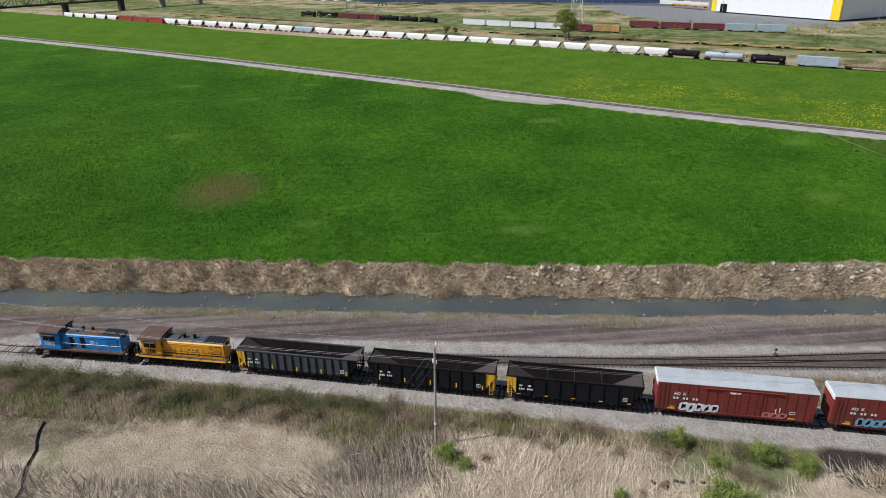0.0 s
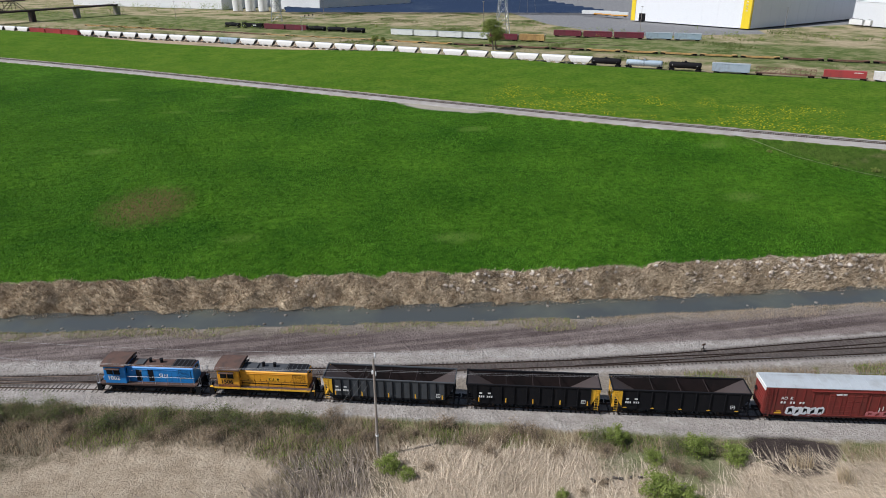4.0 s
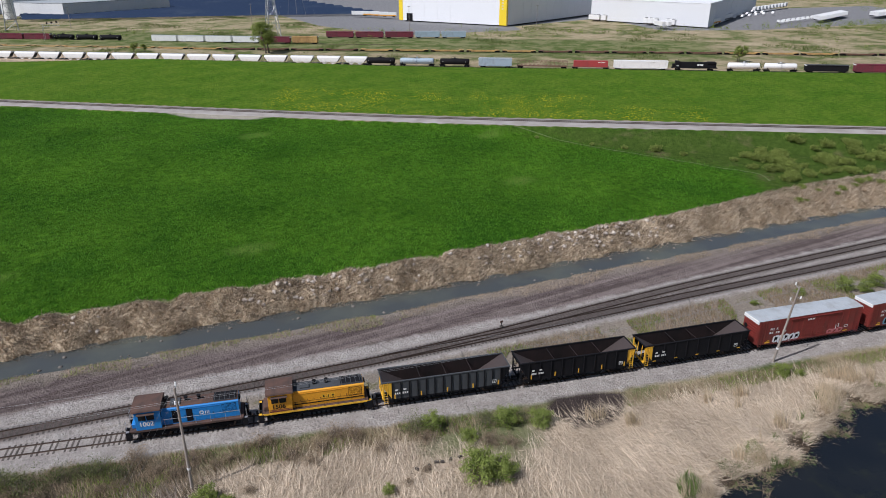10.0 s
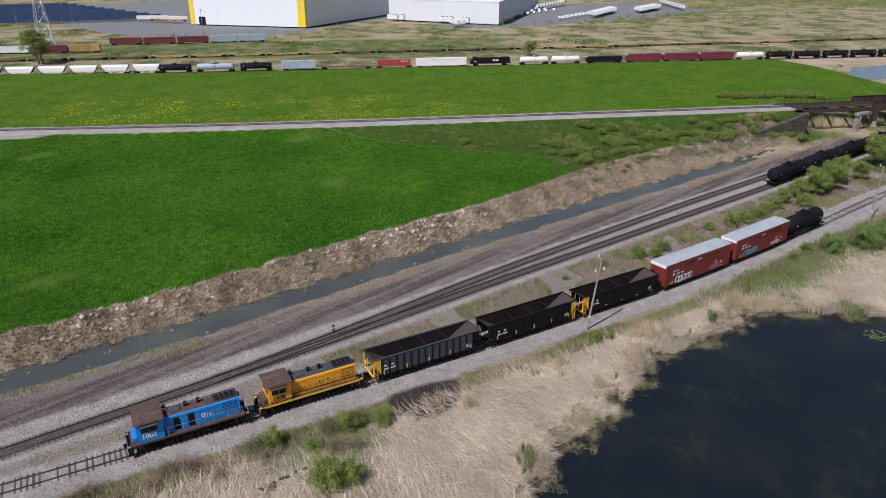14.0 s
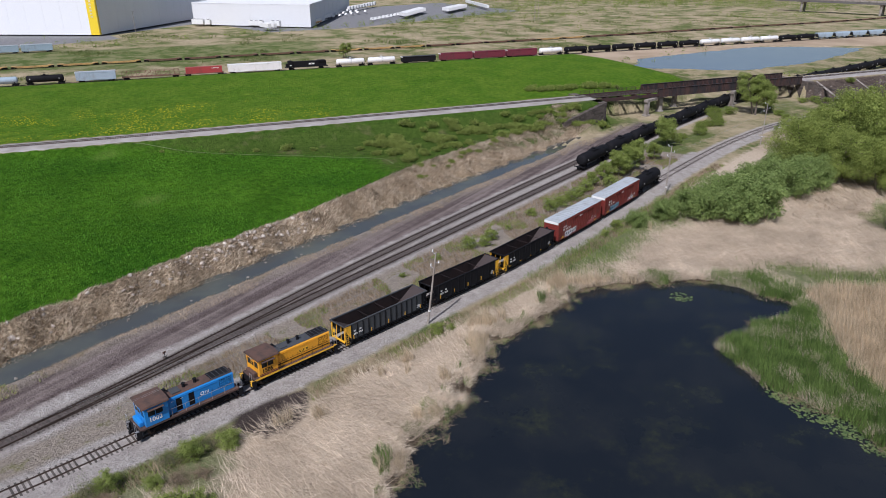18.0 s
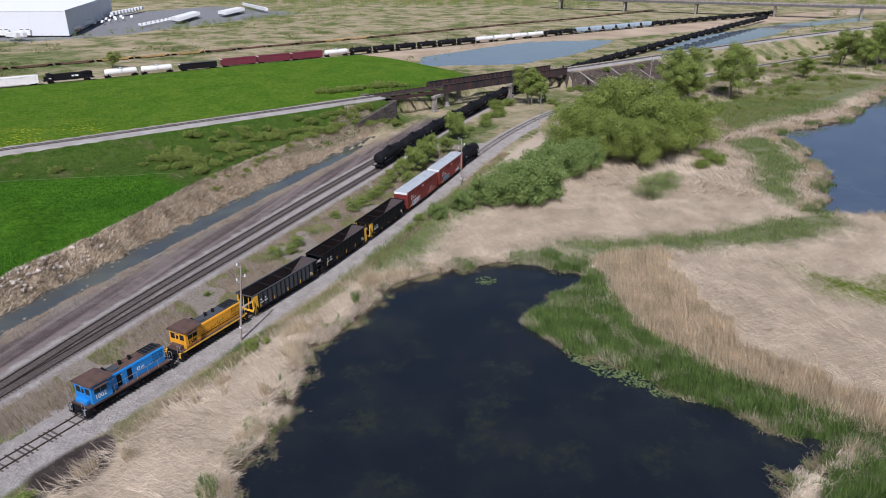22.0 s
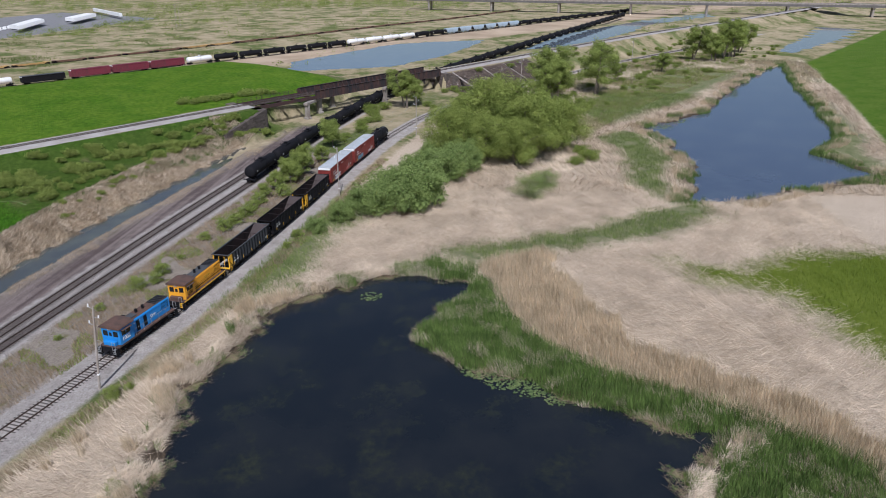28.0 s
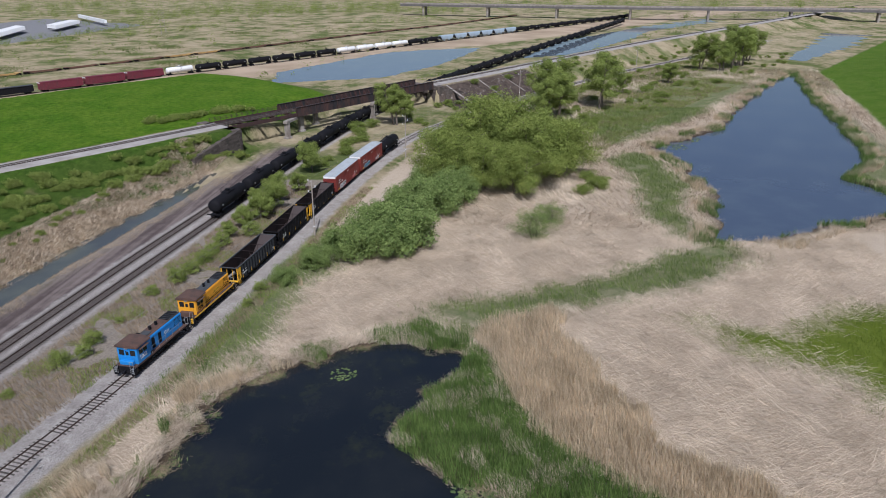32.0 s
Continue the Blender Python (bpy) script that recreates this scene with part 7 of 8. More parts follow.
# ---------------------------------------------------------------- trees and bushes
def leaf_cloud(rnd, centres, count, size, droop=0.0):
    """Many small leaf clumps round limb ends, as loose quads."""
    rng = np.random.default_rng(rnd)
    c = np.array([p[:3] for p in centres])
    r = np.array([p[3] for p in centres])
    pick = rng.choice(len(c), count, p=r**2 / (r**2).sum())
    d = rng.normal(size=(count, 3))
    d /= np.linalg.norm(d, axis=1)[:, None]
    dist = r[pick] * rng.uniform(0.25, 1.0, count) ** 0.55
    p = c[pick] + d * dist[:, None] * (1, 1, 0.85)
    p[:, 2] -= droop * dist * rng.uniform(0, 1, count)
    a = rng.normal(size=(count, 3))
    a /= np.linalg.norm(a, axis=1)[:, None]
    n = d * 1.1 + rng.normal(size=(count, 3)) * 0.4 + (0, 0, 0.3)
    b = np.cross(n, a)
    b /= np.linalg.norm(b, axis=1)[:, None] + 1e-9
    a = np.cross(b, n)
    a /= np.linalg.norm(a, axis=1)[:, None] + 1e-9
    s = size * rng.uniform(0.55, 1.3, count)[:, None]
    v = np.stack([p - a * s * 0.45 + b * s * 0.3, p + a * s * 0.62, p - a * s * 0.4 - b * s * 0.42], 1)
    v = v[p[:, 2] > 0.02]
    return v.reshape(-1, 3)


def loose_faces(name, v, mat, parent=None, corners=3):
    """Separate faces of three or four corners each, in one mesh."""
    n = len(v) // corners
    me = bpy.data.meshes.new(name)
    me.vertices.add(len(v))
    me.vertices.foreach_set("co", v.astype(np.float32).ravel())
    me.loops.add(n * corners)
    me.loops.foreach_set("vertex_index", np.arange(n * corners, dtype=np.int32))
    me.polygons.add(n)
    me.polygons.foreach_set("loop_start", np.arange(0, n * corners, corners, dtype=np.int32))
    me.update()
    me.materials.append(M[mat])
    ob = new(name, me)
    ob.parent = parent
    return ob


def tree(name, seed, h, spread_r, count, size, mat, label, category="tree", stems=1, bare=0.18, droop=0.0, group=""):
    """Tapered stems that fork into limbs, with leaf clumps round the limb ends."""
    rnd = random.Random(seed)
    top = tagged(new(name), label, category, group)
    bm = bmesh.new()
    ends = []
    for k in range(stems):
        lean = Vector((rnd.uniform(-0.25, 0.25), rnd.uniform(-0.25, 0.25), 1)) if stems > 1 else Vector((rnd.uniform(-0.06, 0.06), rnd.uniform(-0.06, 0.06), 1))
        foot = Vector((rnd.uniform(-0.2, 0.2) * spread_r * (stems > 1), rnd.uniform(-0.2, 0.2) * spread_r * (stems > 1), -0.3))
        r0 = h * 0.02 + 0.02
        p = foot
        q = foot + lean * h * max(bare, 0.12)
        rod(bm, p, q, r0, 7, r0 * 0.8, False)
        base = q
        tip = foot + lean * h * 0.86 + Vector((rnd.uniform(-0.1, 0.1), rnd.uniform(-0.1, 0.1), 0)) * spread_r
        mid = base.lerp(tip, 0.5) + Vector((rnd.uniform(-0.12, 0.12), rnd.uniform(-0.12, 0.12), 0)) * spread_r
        rod(bm, base, mid, r0 * 0.8, 7, r0 * 0.5, False)
        rod(bm, mid, tip, r0 * 0.5, 6, r0 * 0.15, False)
        ends.append((*tip, spread_r * 0.3))
        nl = max(6, 16 // stems + 4)
        for i in range(nl):
            t = 0.05 + 0.9 * i / nl
            a = i * 2.4 + rnd.uniform(-0.5, 0.5) + k
            st = base.lerp(mid, t * 2) if t < 0.5 else mid.lerp(tip, t * 2 - 1)
            out = spread_r * (0.62 + 0.4 * math.sin(math.pi * min(1, 0.25 + t * 0.8))) * rnd.uniform(0.55, 0.95)
            en = st + Vector((math.cos(a) * out, math.sin(a) * out, out * rnd.uniform(0.15, 0.6)))
            en.z = min(en.z, h * 0.93)
            el = st.lerp(en, 0.5) + Vector((0, 0, out * 0.1))
            rod(bm, st, el, r0 * 0.35, 5, r0 * 0.24, False)
            rod(bm, el, en, r0 * 0.24, 5, r0 * 0.06, False)
            ends.append((*en, spread_r * rnd.uniform(0.24, 0.46)))
            ends.append((*el, spread_r * rnd.uniform(0.18, 0.36)))
    part("trunk", bm, "twig", top)
    loose_faces("crown", leaf_cloud(seed, ends, count, size, droop), mat, top)
    return top


def plant_all(template, places):
    first = True
    for x, y, k, turn in places:
        m = Matrix.Translation((x, y, ground_z(x, y) - 0.05)) @ Matrix.Rotation(turn, 4, "Z") @ Matrix.Diagonal((k, k, k * (0.92 + 0.16 * ((turn * 7) % 1)), 1))
        if first:
            template.matrix_basis, first = m, False
        else:
            copy_thing(template, m)


WILLOW = tree("willow_tree", 3, 10.6, 5.0, 40000, 0.215, "leaf_light", "broad green willow in spring leaf, many stems", "tree", 4, 0.15, 0.35, "marsh trees")
plant_all(WILLOW, [(190, 0, 1.4, 0.3), (196, 8, 1.1, 1.2), (199, -13, 1.35, 2.2), (208, -3, 1.5, 3.4), (206, -20, 1.1, 4.1), (215, 6, 1.15, 5.0), (188, -9, 1.0, 0.9)])
GREY = tree("willow_shrub", 8, 5.2, 3.1, 13000, 0.215, "leaf_pale", "rounded grey-green willow shrub beside the track", "shrub", 5, 0.06, 0.2, "marsh shrubs")
plant_all(GREY, [(148, 16.5, 1.55, 0.2), (145.5, 24, 0.9, 1.7), (141, 30, 0.6, 2.9), (155, 22, 0.95, 0.8), (152, 14.5, 1.3, 4.0), (160, 15, 1.1, 5.2), (164, 21.5, 0.75, 2.0), (172, 17.5, 0.85, 3.2), (172, 10, 1.1, 1.1), (181, 14.5, 0.8, 4.6), (180, 6, 1.05, 0.5), (150, 28.5, 0.5, 3.7), (134, 33.5, 0.42, 5.5), (191, 14.5, 0.7, 2.4)])
SNAG = tree("dying_shrub", 21, 5.5, 3.4, 6000, 0.17, "leaf_pale", "half-dead pale shrub with bare grey branches", "shrub", 6, 0.05, 0.0)
plant_all(SNAG, [(159, -10.5, 1.15, 0.0), (167, -14, 0.9, 2.0)])
ROUND = tree("maple_tree", 5, 8.5, 3.6, 17000, 0.21, "leaf_bright", "dense green young tree between the tracks", "tree", 1, 0.1, 0.1, "trees between the tracks")
plant_all(ROUND, [(203, 45.0, 1.0, 0.4), (166, 47.6, 0.74, 1.9), (171.5, 47.0, 0.86, 3.0), (178, 47.5, 0.8, 4.4), (160.5, 49.5, 0.58, 5.2), (186, 44.5, 0.6, 2.2), (155, 50.5, 0.45, 0.9), (174, 50.5, 0.55, 0.2)])
POPLAR = tree("poplar_tree", 12, 14.0, 3.9, 16000, 0.26, "leaf_bright", "tall airy poplar in light green leaf", "tree", 2, 0.2, 0.1, "poplars by the embankment")
plant_all(POPLAR, [(278, -27, 1.45, 0.3), (287, -22, 1.25, 1.9), (271, -21, 0.95, 2.6), (297, -45, 1.3, 3.3), (405, -112, 1.1, 0.8), (412, -132, 1.25, 2.2), (424, -140, 1.2, 4.4), (400, -122, 0.9, 5.1), (330, -58, 0.5, 1.4), (263, 30, 0.82, 4.8), (268, 27, 0.6, 0.1), (112, 414, 1.15, 1.0), (318, 254, 0.55, 2.0), (44, 452, 0.35, 3.0), (50, 450, 0.3, 1.0), (310, -30, 0.55, 3.9), (360, -85, 0.6, 0.6), (445, -150, 1.0, 1.2), (470, -150, 0.8, 3.1)])
BUSH = tree("bush", 31, 2.2, 1.1, 3600, 0.11, "leaf_bright", "fresh green bush in dry weeds by the track", "bush", 5, 0.04, 0.0, "bushes by the track")
plant_all(BUSH, [(38.7, 55.0, 1.35, 0.3), (30.6, 58.4, 0.9, 1.1), (41.8, 52.9, 0.95, 2.3), (5.3, 58.8, 0.85, 3.5), (7.0, 57.6, 0.6, 2.0), (31.7, 48.6, 1.45, 4.6), (33.4, 48.0, 1.1, 0.9), (33.6, 54.4, 0.7, 5.3), (22, 51.6, 0.45, 1.4), (75.4, 46.0, 0.7, 2.1), (77.5, 44.8, 0.45, 0.3), (112, 56.1, 1.0, 0.9), (106, 57.0, 1.05, 3.9), (108.5, 55.6, 0.85, 1.2), (128, 54.5, 0.8, 2.6), (133.5, 52.0, 1.15, 4.1), (137.5, 51.4, 1.1, 5.0), (142, 51.2, 1.2, 0.6), (146, 51.0, 1.0, 1.9), (150, 50.4, 1.25, 3.3), (98, 59.5, 0.55, 2.8), (89, 61, 0.4, 0.2), (118.5, 55.0, 0.5, 4.3), (156, 46.5, 1.3, 2.9), (125, 37.5, 0.6, 1.1), (131, 37.0, 0.8, 5.9)])
WEEDY = tree("brush", 44, 1.7, 1.5, 1800, 0.10, "straw_brown", "tangled brown and olive brush beside the ballast", "bush", 6, 0.03, 0.0, "brush by the track")
_r = random.Random(77)
plant_all(WEEDY, [(x, float(np.interp(x, MAIN.p[:, 0], MAIN.p[:, 1])) - _r.uniform(4.6, 9.5), _r.uniform(0.6, 1.3), _r.uniform(0, 6)) for x in np.linspace(-60, 24, 46)] + [(29, 56.9, 1.1, 0.2), (35, 53, 1.2, 1.2), (37, 51.5, 1.0, 2.2), (27, 52.5, 0.7, 4.0), (24.5, 51.8, 0.6, 5.0), (9.5, 58.3, 0.7, 2.5)])
OLIVE = tree("low_brush", 52, 1.6, 1.6, 1500, 0.11, "leaf_dark", "low dark olive green brush at the foot of the ballast", "bush", 6, 0.03, 0.0, "brush by the track")
plant_all(OLIVE, [(x, float(np.interp(x, MAIN.p[:, 0], MAIN.p[:, 1])) - _r.uniform(5.0, 9.0), _r.uniform(0.5, 1.15), _r.uniform(0, 6)) for x in np.linspace(-60, -2, 34)] + [(28.6, 58.8, 1.0, 0.2), (36.5, 55.8, 0.9, 1.0), (40.5, 54.3, 0.7, 2.0)])
SHRUB = tree("slope_shrub", 61, 3.0, 2.5, 3000, 0.28, "leaf_light", "spreading pale green shrub on the embankment slope", "shrub", 5, 0.04, 0.0, "shrubs on the embankment")


def slope_places():
    out = [(134, 128, 0.6, 1), (122, 139, 0.5, 2), (128, 133, 0.55, 3), (138, 122, 0.6, 4), (112, 150, 0.45, 5), (146, 113, 0.7, 0)]
    while len(out) < 130:
        x, y = _r.uniform(136, 222), _r.uniform(74, 116)
        if inside([(137, 96), (149, 114), (172, 113), (200, 97), (221, 80), (213, 76), (190, 82), (165, 90)], np.array([x]), np.array([y]))[0] > 0 and math.sin(x * 0.5) + math.sin(y * 0.7 + x * 0.2) > _r.uniform(-2, 1.0):
            out.append((x, y, _r.uniform(0.5, 1.3), _r.uniform(0, 6)))
    for k in range(26):
        out.append((136 + k * 3.0 + _r.uniform(-1, 1), 86.5 - k * 0.32 + _r.uniform(0, 6), _r.uniform(0.3, 0.8), k))
    for k in range(10):
        out.append((204 + k * 1.7, 78.5 - k * 1.1 + _r.uniform(-2, 2), _r.uniform(0.5, 1.1), k + 0.5))
    for k in range(12):
        out.append((231 + k * 2.1, 101.5 - k * 1.75 + 2 * math.sin(k * 2.1), _r.uniform(0.9, 1.5), k))
        out.append((232.5 + k * 2.1, 98.8 - k * 1.8 + _r.uniform(-1.5, 1.5), _r.uniform(0.7, 1.2), k + 0.7))
    return out


plant_all(SHRUB, [q for q in slope_places() if not -8.5 < float(sample("d", np.array([q[0]]), np.array([q[1]]))[0]) < 7.0])
THICKET = tree("thicket_shrub", 71, 3.2, 2.6, 4000, 0.21, "leaf", "low green thicket among dry marsh grass", "shrub", 5, 0.04, 0.1, "thickets")


def thicket_places():
    out = [(222, 40, 0.8, 1.0), (229, 41.5, 0.9, 2.1), (236, 39.5, 1.0, 3.3), (243, 38.5, 0.8, 0.4), (215, 43, 0.7, 5.0), (209, 43, 0.6, 1.5), (253, 42, 1.6, 0.3), (247, 40, 1.2, 1.2), (259, 38, 1.3, 2.3), (238, 37, 0.9, 3.3), (233, 41, 1.0, 4.0), (262, 20, 0.7, 0.2), (224, 40, 0.9, 2), (193, -28, 1.5, 1), (188, -24, 1.1, 2), (200, -27, 1.2, 4), (215, -24, 0.9, 5), (300, 10, 0.8, 1)]
    for k in range(250):
        s = _r.uniform(MAIN.of_x(262), MAIN.of_x(500))
        p, w = MAIN.at(s), MAIN.way(s)
        o = -(5 + 46 * _r.random() ** 1.3) if k % 4 else _r.uniform(5, 20)
        out.append((p[0] - w[1] * o, p[1] + w[0] * o, _r.uniform(0.25, 1.05), _r.uniform(0, 6)))
    return [q for q in out if float(np.max([inside(P, np.array([q[0]]), np.array([q[1]]))[0] for P in (POND_2, POND_5)])) < -2]


plant_all(THICKET, thicket_places())


def far_woods():
    """Hedges and woods in the distance, joined."""
    rng = np.random.default_rng(9)
    centres = []
    for (x0, y0), (x1, y1), n, w, h in (((-300, 640), (60, 560), 90, 10, 2.2), ((160, 540), (240, 480), 30, 6, 1.8), ((240, 440), (470, 372), 110, 12, 2.2), ((470, 372), (760, 300), 120, 14, 3.0), ((700, 420), (1100, 60), 150, 60, 5), ((960, 400), (1020, -420), 240, 60, 8), ((800, -150), (840, -420), 60, 40, 5), ((-320, 760), (-60, 800), 60, 40, 6), ((360, 300), (700, 120), 70, 26, 1.6), ((350, 112), (520, 70), 40, 10, 1.5), ((300, 52), (380, 20), 30, 8, 1.8), ((700, 700), (1100, 500), 120, 60, 8), ((560, 240), (800, 120), 30, 50, 2.2), ((500, 352), (557, 307), 50, 12, 2.6), ((587, 323), (830, 351), 60, 16, 3.4), ((694, 267), (910, 217), 40, 20, 3.0), ((420, 330), (640, 190), 60, 40, 1.6), ((60, 560), (330, 420), 90, 34, 2.0), ((520, 340), (690, 250), 80, 14, 3.2), ((-120, 620), (60, 545), 60, 30, 2.0), ((720, 120), (800, 60), 40, 30, 3.5), ((460, -60), (700, -190), 70, 14, 2.2), ((-420, 560), (-330, 700), 50, 30, 6), ((885, 420), (905, 40), 170, 26, 5), ((830, 520), (890, 400), 70, 20, 5), ((680, 400), (860, 340), 60, 20, 3)):
        for k in range(n):
            t = rng.uniform()
            x, y = x0 + (x1 - x0) * t + rng.normal() * w * 0.5, y0 + (y1 - y0) * t + rng.normal() * w * 0.5
            z = ground_z(x, y)
            r = h * rng.uniform(0.5, 1.1)
            r *= 1.25
            centres.append((x, y, z + r * 0.6, r))
    v = leaf_cloud(5, [(c[0], c[1], c[2] + 50, c[3]) for c in centres], 90000, 0.85)
    v[:, 2] -= 50
    tagged(loose_faces("far_woods", v, "leaf"), "distant hedges and woods in green leaf", "woods", kind="stuff")


far_woods()


# ---------------------------------------------------------------- reeds, straw and weeds
def blade_field(name, pts, tall, wide, lean, turn, mat, label, seed, category="reeds", bend=0.5, bent=False, stray=0.55, level=None):
    """Loose blades: base, bent middle and tip, standing or laid over towards turn."""
    rng = np.random.default_rng(seed)
    n = len(pts)
    z = sample("height", pts[:, 0], pts[:, 1]) - 0.03 if level is None else np.full(n, level)
    h = tall * rng.uniform(0.6, 1.25, n)
    a = turn + rng.normal(size=n) * stray
    ln = np.clip(lean + rng.normal(size=n) * 0.22, -0.2, 1.5)
    d = np.stack([np.cos(a), np.sin(a), 0 * a], 1)
    side = rng.uniform(0, math.pi, n)
    s = np.stack([np.cos(side), np.sin(side), 0 * a], 1) * (wide * rng.uniform(0.6, 1.3, n))[:, None] * 0.5
    p0 = np.stack([pts[:, 0], pts[:, 1], z], 1)
    l1, l2 = ln * (1 - bend), np.minimum(ln * (1 + bend), 1.52)
    p1 = p0 + (d * np.sin(l1)[:, None] + np.array([0, 0, 1.0]) * np.cos(l1)[:, None]) * (h * 0.5)[:, None]
    p2 = p1 + (d * np.sin(l2)[:, None] + np.array([0, 0, 1.0]) * np.cos(l2)[:, None]) * (h * 0.5)[:, None]
    if not bent:
        return tagged(loose_faces(name, np.stack([p0 - s, p0 + s, p2], 1).reshape(-1, 3), mat), label, category, kind="stuff")
    v = np.stack([p0 - s, p0 + s, p1 + s * 0.8, p1 - s * 0.8, p1 - s * 0.8, p1 + s * 0.8, p2 + s * 0.15, p2 - s * 0.15], 1).reshape(-1, 3)
    return tagged(loose_faces(name, v, mat, None, 4), label, category, kind="stuff")


def scatter(n, x0, x1, y0, y1, keep, seed):
    rng = np.random.default_rng(seed)
    out = []
    have = 0
    while have < n:
        X, Y = rng.uniform(x0, x1, n), rng.uniform(y0, y1, n)
        k = keep(X, Y, rng)
        out.append(np.stack([X[k], Y[k]], 1))
        have += int(k.sum())
        if len(out) > 60:
            break
    return np.vstack(out)[:n]


def marsh(X, Y):
    return sample("main", X, Y), sample("pond", X, Y), sample("green", X, Y)


def build_reeds():
    def laid(X, Y, rng):
        m, p, g = marsh(X, Y)
        return (m < -7.4) & (p < -1.5 + 1.0 * lumps(X, Y, 2.0, 8)) & (g < 0.3 + rng.normal(size=len(X))) & (sample("lawn", X, Y) < np.abs(rng.normal(size=len(X))) * 2.5) & (inside([(-35, 67), (-31, 69), (-23, 69), (-14, 67), (-6, 63), (-6, 59), (-11, 57), (-26, 59), (-34, 60), (-36, 65)], X, Y) < rng.normal(size=len(X)) * 0.8) & (np.hypot(X, Y) > 34) & (lumps(X, Y, 22) + rng.uniform(-0.8, 0.8, len(X)) > -0.7)

    pts = scatter(250000, -45, 175, -75, 62, laid, 1)
    old = ((pts[:, 0] < 2 + 6 * lumps(pts[:, 0], pts[:, 1], 7))) & (np.arange(len(pts)) % 3 > 0)
    blade_field("old_reeds", pts[old], 1.9, 0.10, 0.85, 2.3 * lumps(pts[old, 0], pts[old, 1], 11) + 2.4, "reed_grey", "greyish brown old reeds beside the track", 52, bend=0.25)
    pts = pts[~old]
    blade_field("dry_reeds", pts, 2.1, 0.07, 1.24, 1.45 + 0.8 * lumps(pts[:, 0], pts[:, 1], 19) + 3.14 * (np.arange(len(pts)) % 2), "straw", "pale dry reeds laid flat across the marsh", 2, bend=0.12, stray=0.38)

    def upright(X, Y, rng):
        m, p, g = marsh(X, Y)
        rim = (p > -3.4) & (p < -0.3) & (lumps(X, Y, 3, 2) + lumps(X, Y, 9, 6) * 0.5 > 0.42)
        edge = (m < -8.6) & (m > -11.5) & (lumps(X, Y, 5, 4) + lumps(X, Y, 2, 1) * 0.5 > 0.45) & (X > 25)
        golden = (inside([(130, -6.9), (120.5, 2.5), (113, -1), (104, -3.0), (95.5, -6.5), (90, -11), (86, -15.5), (79, -27), (72, -35), (60, -44), (70, -48), (78, -42), (86, -31), (93, -22.5), (103, -17.5), (117.8, -13), (130.4, -12)], X, Y) + lumps(X, Y, 4.5, 2) * 1.6 + lumps(X, Y, 1.8, 6) * 0.9 > 0.2)
        return ((rim & (X < 117)) | edge | golden) & (g < 1.0) & (p < 0.3) & (m < -8.5) & (np.hypot(X, Y) > 34)

    pts = scatter(46000, -40, 150, -50, 60, upright, 3)
    blade_field("standing_reeds", pts, 2.2, 0.05, 0.36, 2.6, "reed_gold", "tall golden reeds standing round the pond", 4, bent=True)

    def fallen(X, Y, rng):
        m, p, g = marsh(X, Y)
        return (p > -3.2 + lumps(X, Y, 5, 3)) & (p < -0.5 + 0.5 * lumps(X, Y, 1.7, 4)) & (X > 25) & (X < 118) & (m < -7.5) & (g < 0.8) & (lumps(X, Y, 2.2, 5) > -0.2)

    pts = scatter(26000, 25, 118, -45, 42, fallen, 85)
    blade_field("fallen_reeds", pts, 1.5, 0.07, 1.05, -1.3 + lumps(pts[:, 0], pts[:, 1], 14) * 1.2, "straw", "dead reeds fallen towards the dark pond water", 86, stray=0.7, bend=0.35, bent=True)
    pts = scatter(16000, 25, 118, -45, 42, lambda X, Y, rng: fallen(X, Y, rng) & (lumps(X, Y, 3.4, 9) > 0.1), 87)
    blade_field("shore_weeds", pts, 0.9, 0.09, 0.5, 1.0, "marsh_blade", "green weeds growing through the fallen reeds", 88, "weeds", stray=1.6)

    def cattails(X, Y, rng):
        m, p, g = marsh(X, Y)
        first = sample("green_1", X, Y) > -0.5
        clump = (p > -4) & (p < 0.3) & (lumps(X, Y, 4, 7) > 0.52) & (X > 30)
        return (first | clump) & (p < 0.7) & (m < -8)

    pts = scatter(50000, 30, 240, -60, 40, cattails, 5)
    blade_field("cattails", pts, 1.5, 0.06, 0.22, 2.4 + lumps(pts[:, 0], pts[:, 1], 6) * 1.5, "cattail", "green cattails growing along the pond", 6, bent=True, stray=1.4)
    pts = scatter(24000, 50, 240, -60, 40, lambda X, Y, rng: cattails(X, Y, rng) & (lumps(X, Y, 1.9, 2) + lumps(X, Y, 6.0, 3) * 0.6 > 0.2), 25)
    blade_field("dead_cattails", pts, 1.35, 0.07, 0.6, 2.0, "straw", "dead straw stalks among the green cattails", 26)

    def greens(X, Y, rng):
        m, p, g = marsh(X, Y)
        return (g > -0.8 + rng.normal(size=len(X)) * 1.6) & (lumps(X, Y, 5, 9) > -0.45) & (p < 0) & (m < -4)

    pts = scatter(60000, 60, 300, -100, 46, greens, 7)
    blade_field("marsh_grass", pts, 0.85, 0.09, 0.4, 1.0, "marsh_blade", "fresh green grass patches in the marsh", 8, "grass")

    def lawn(X, Y, rng):
        return sample("lawn", X, Y) > rng.normal(size=len(X)) * 2.0

    pts = scatter(26000, 66, 140, -112, -32, lawn, 57)
    blade_field("bright_grass", pts, 0.8, 0.07, 0.45, 1.0 + lumps(pts[:, 0], pts[:, 1], 9), "lawn_blade", "vivid green grass growing into the dry reeds", 58, "grass")

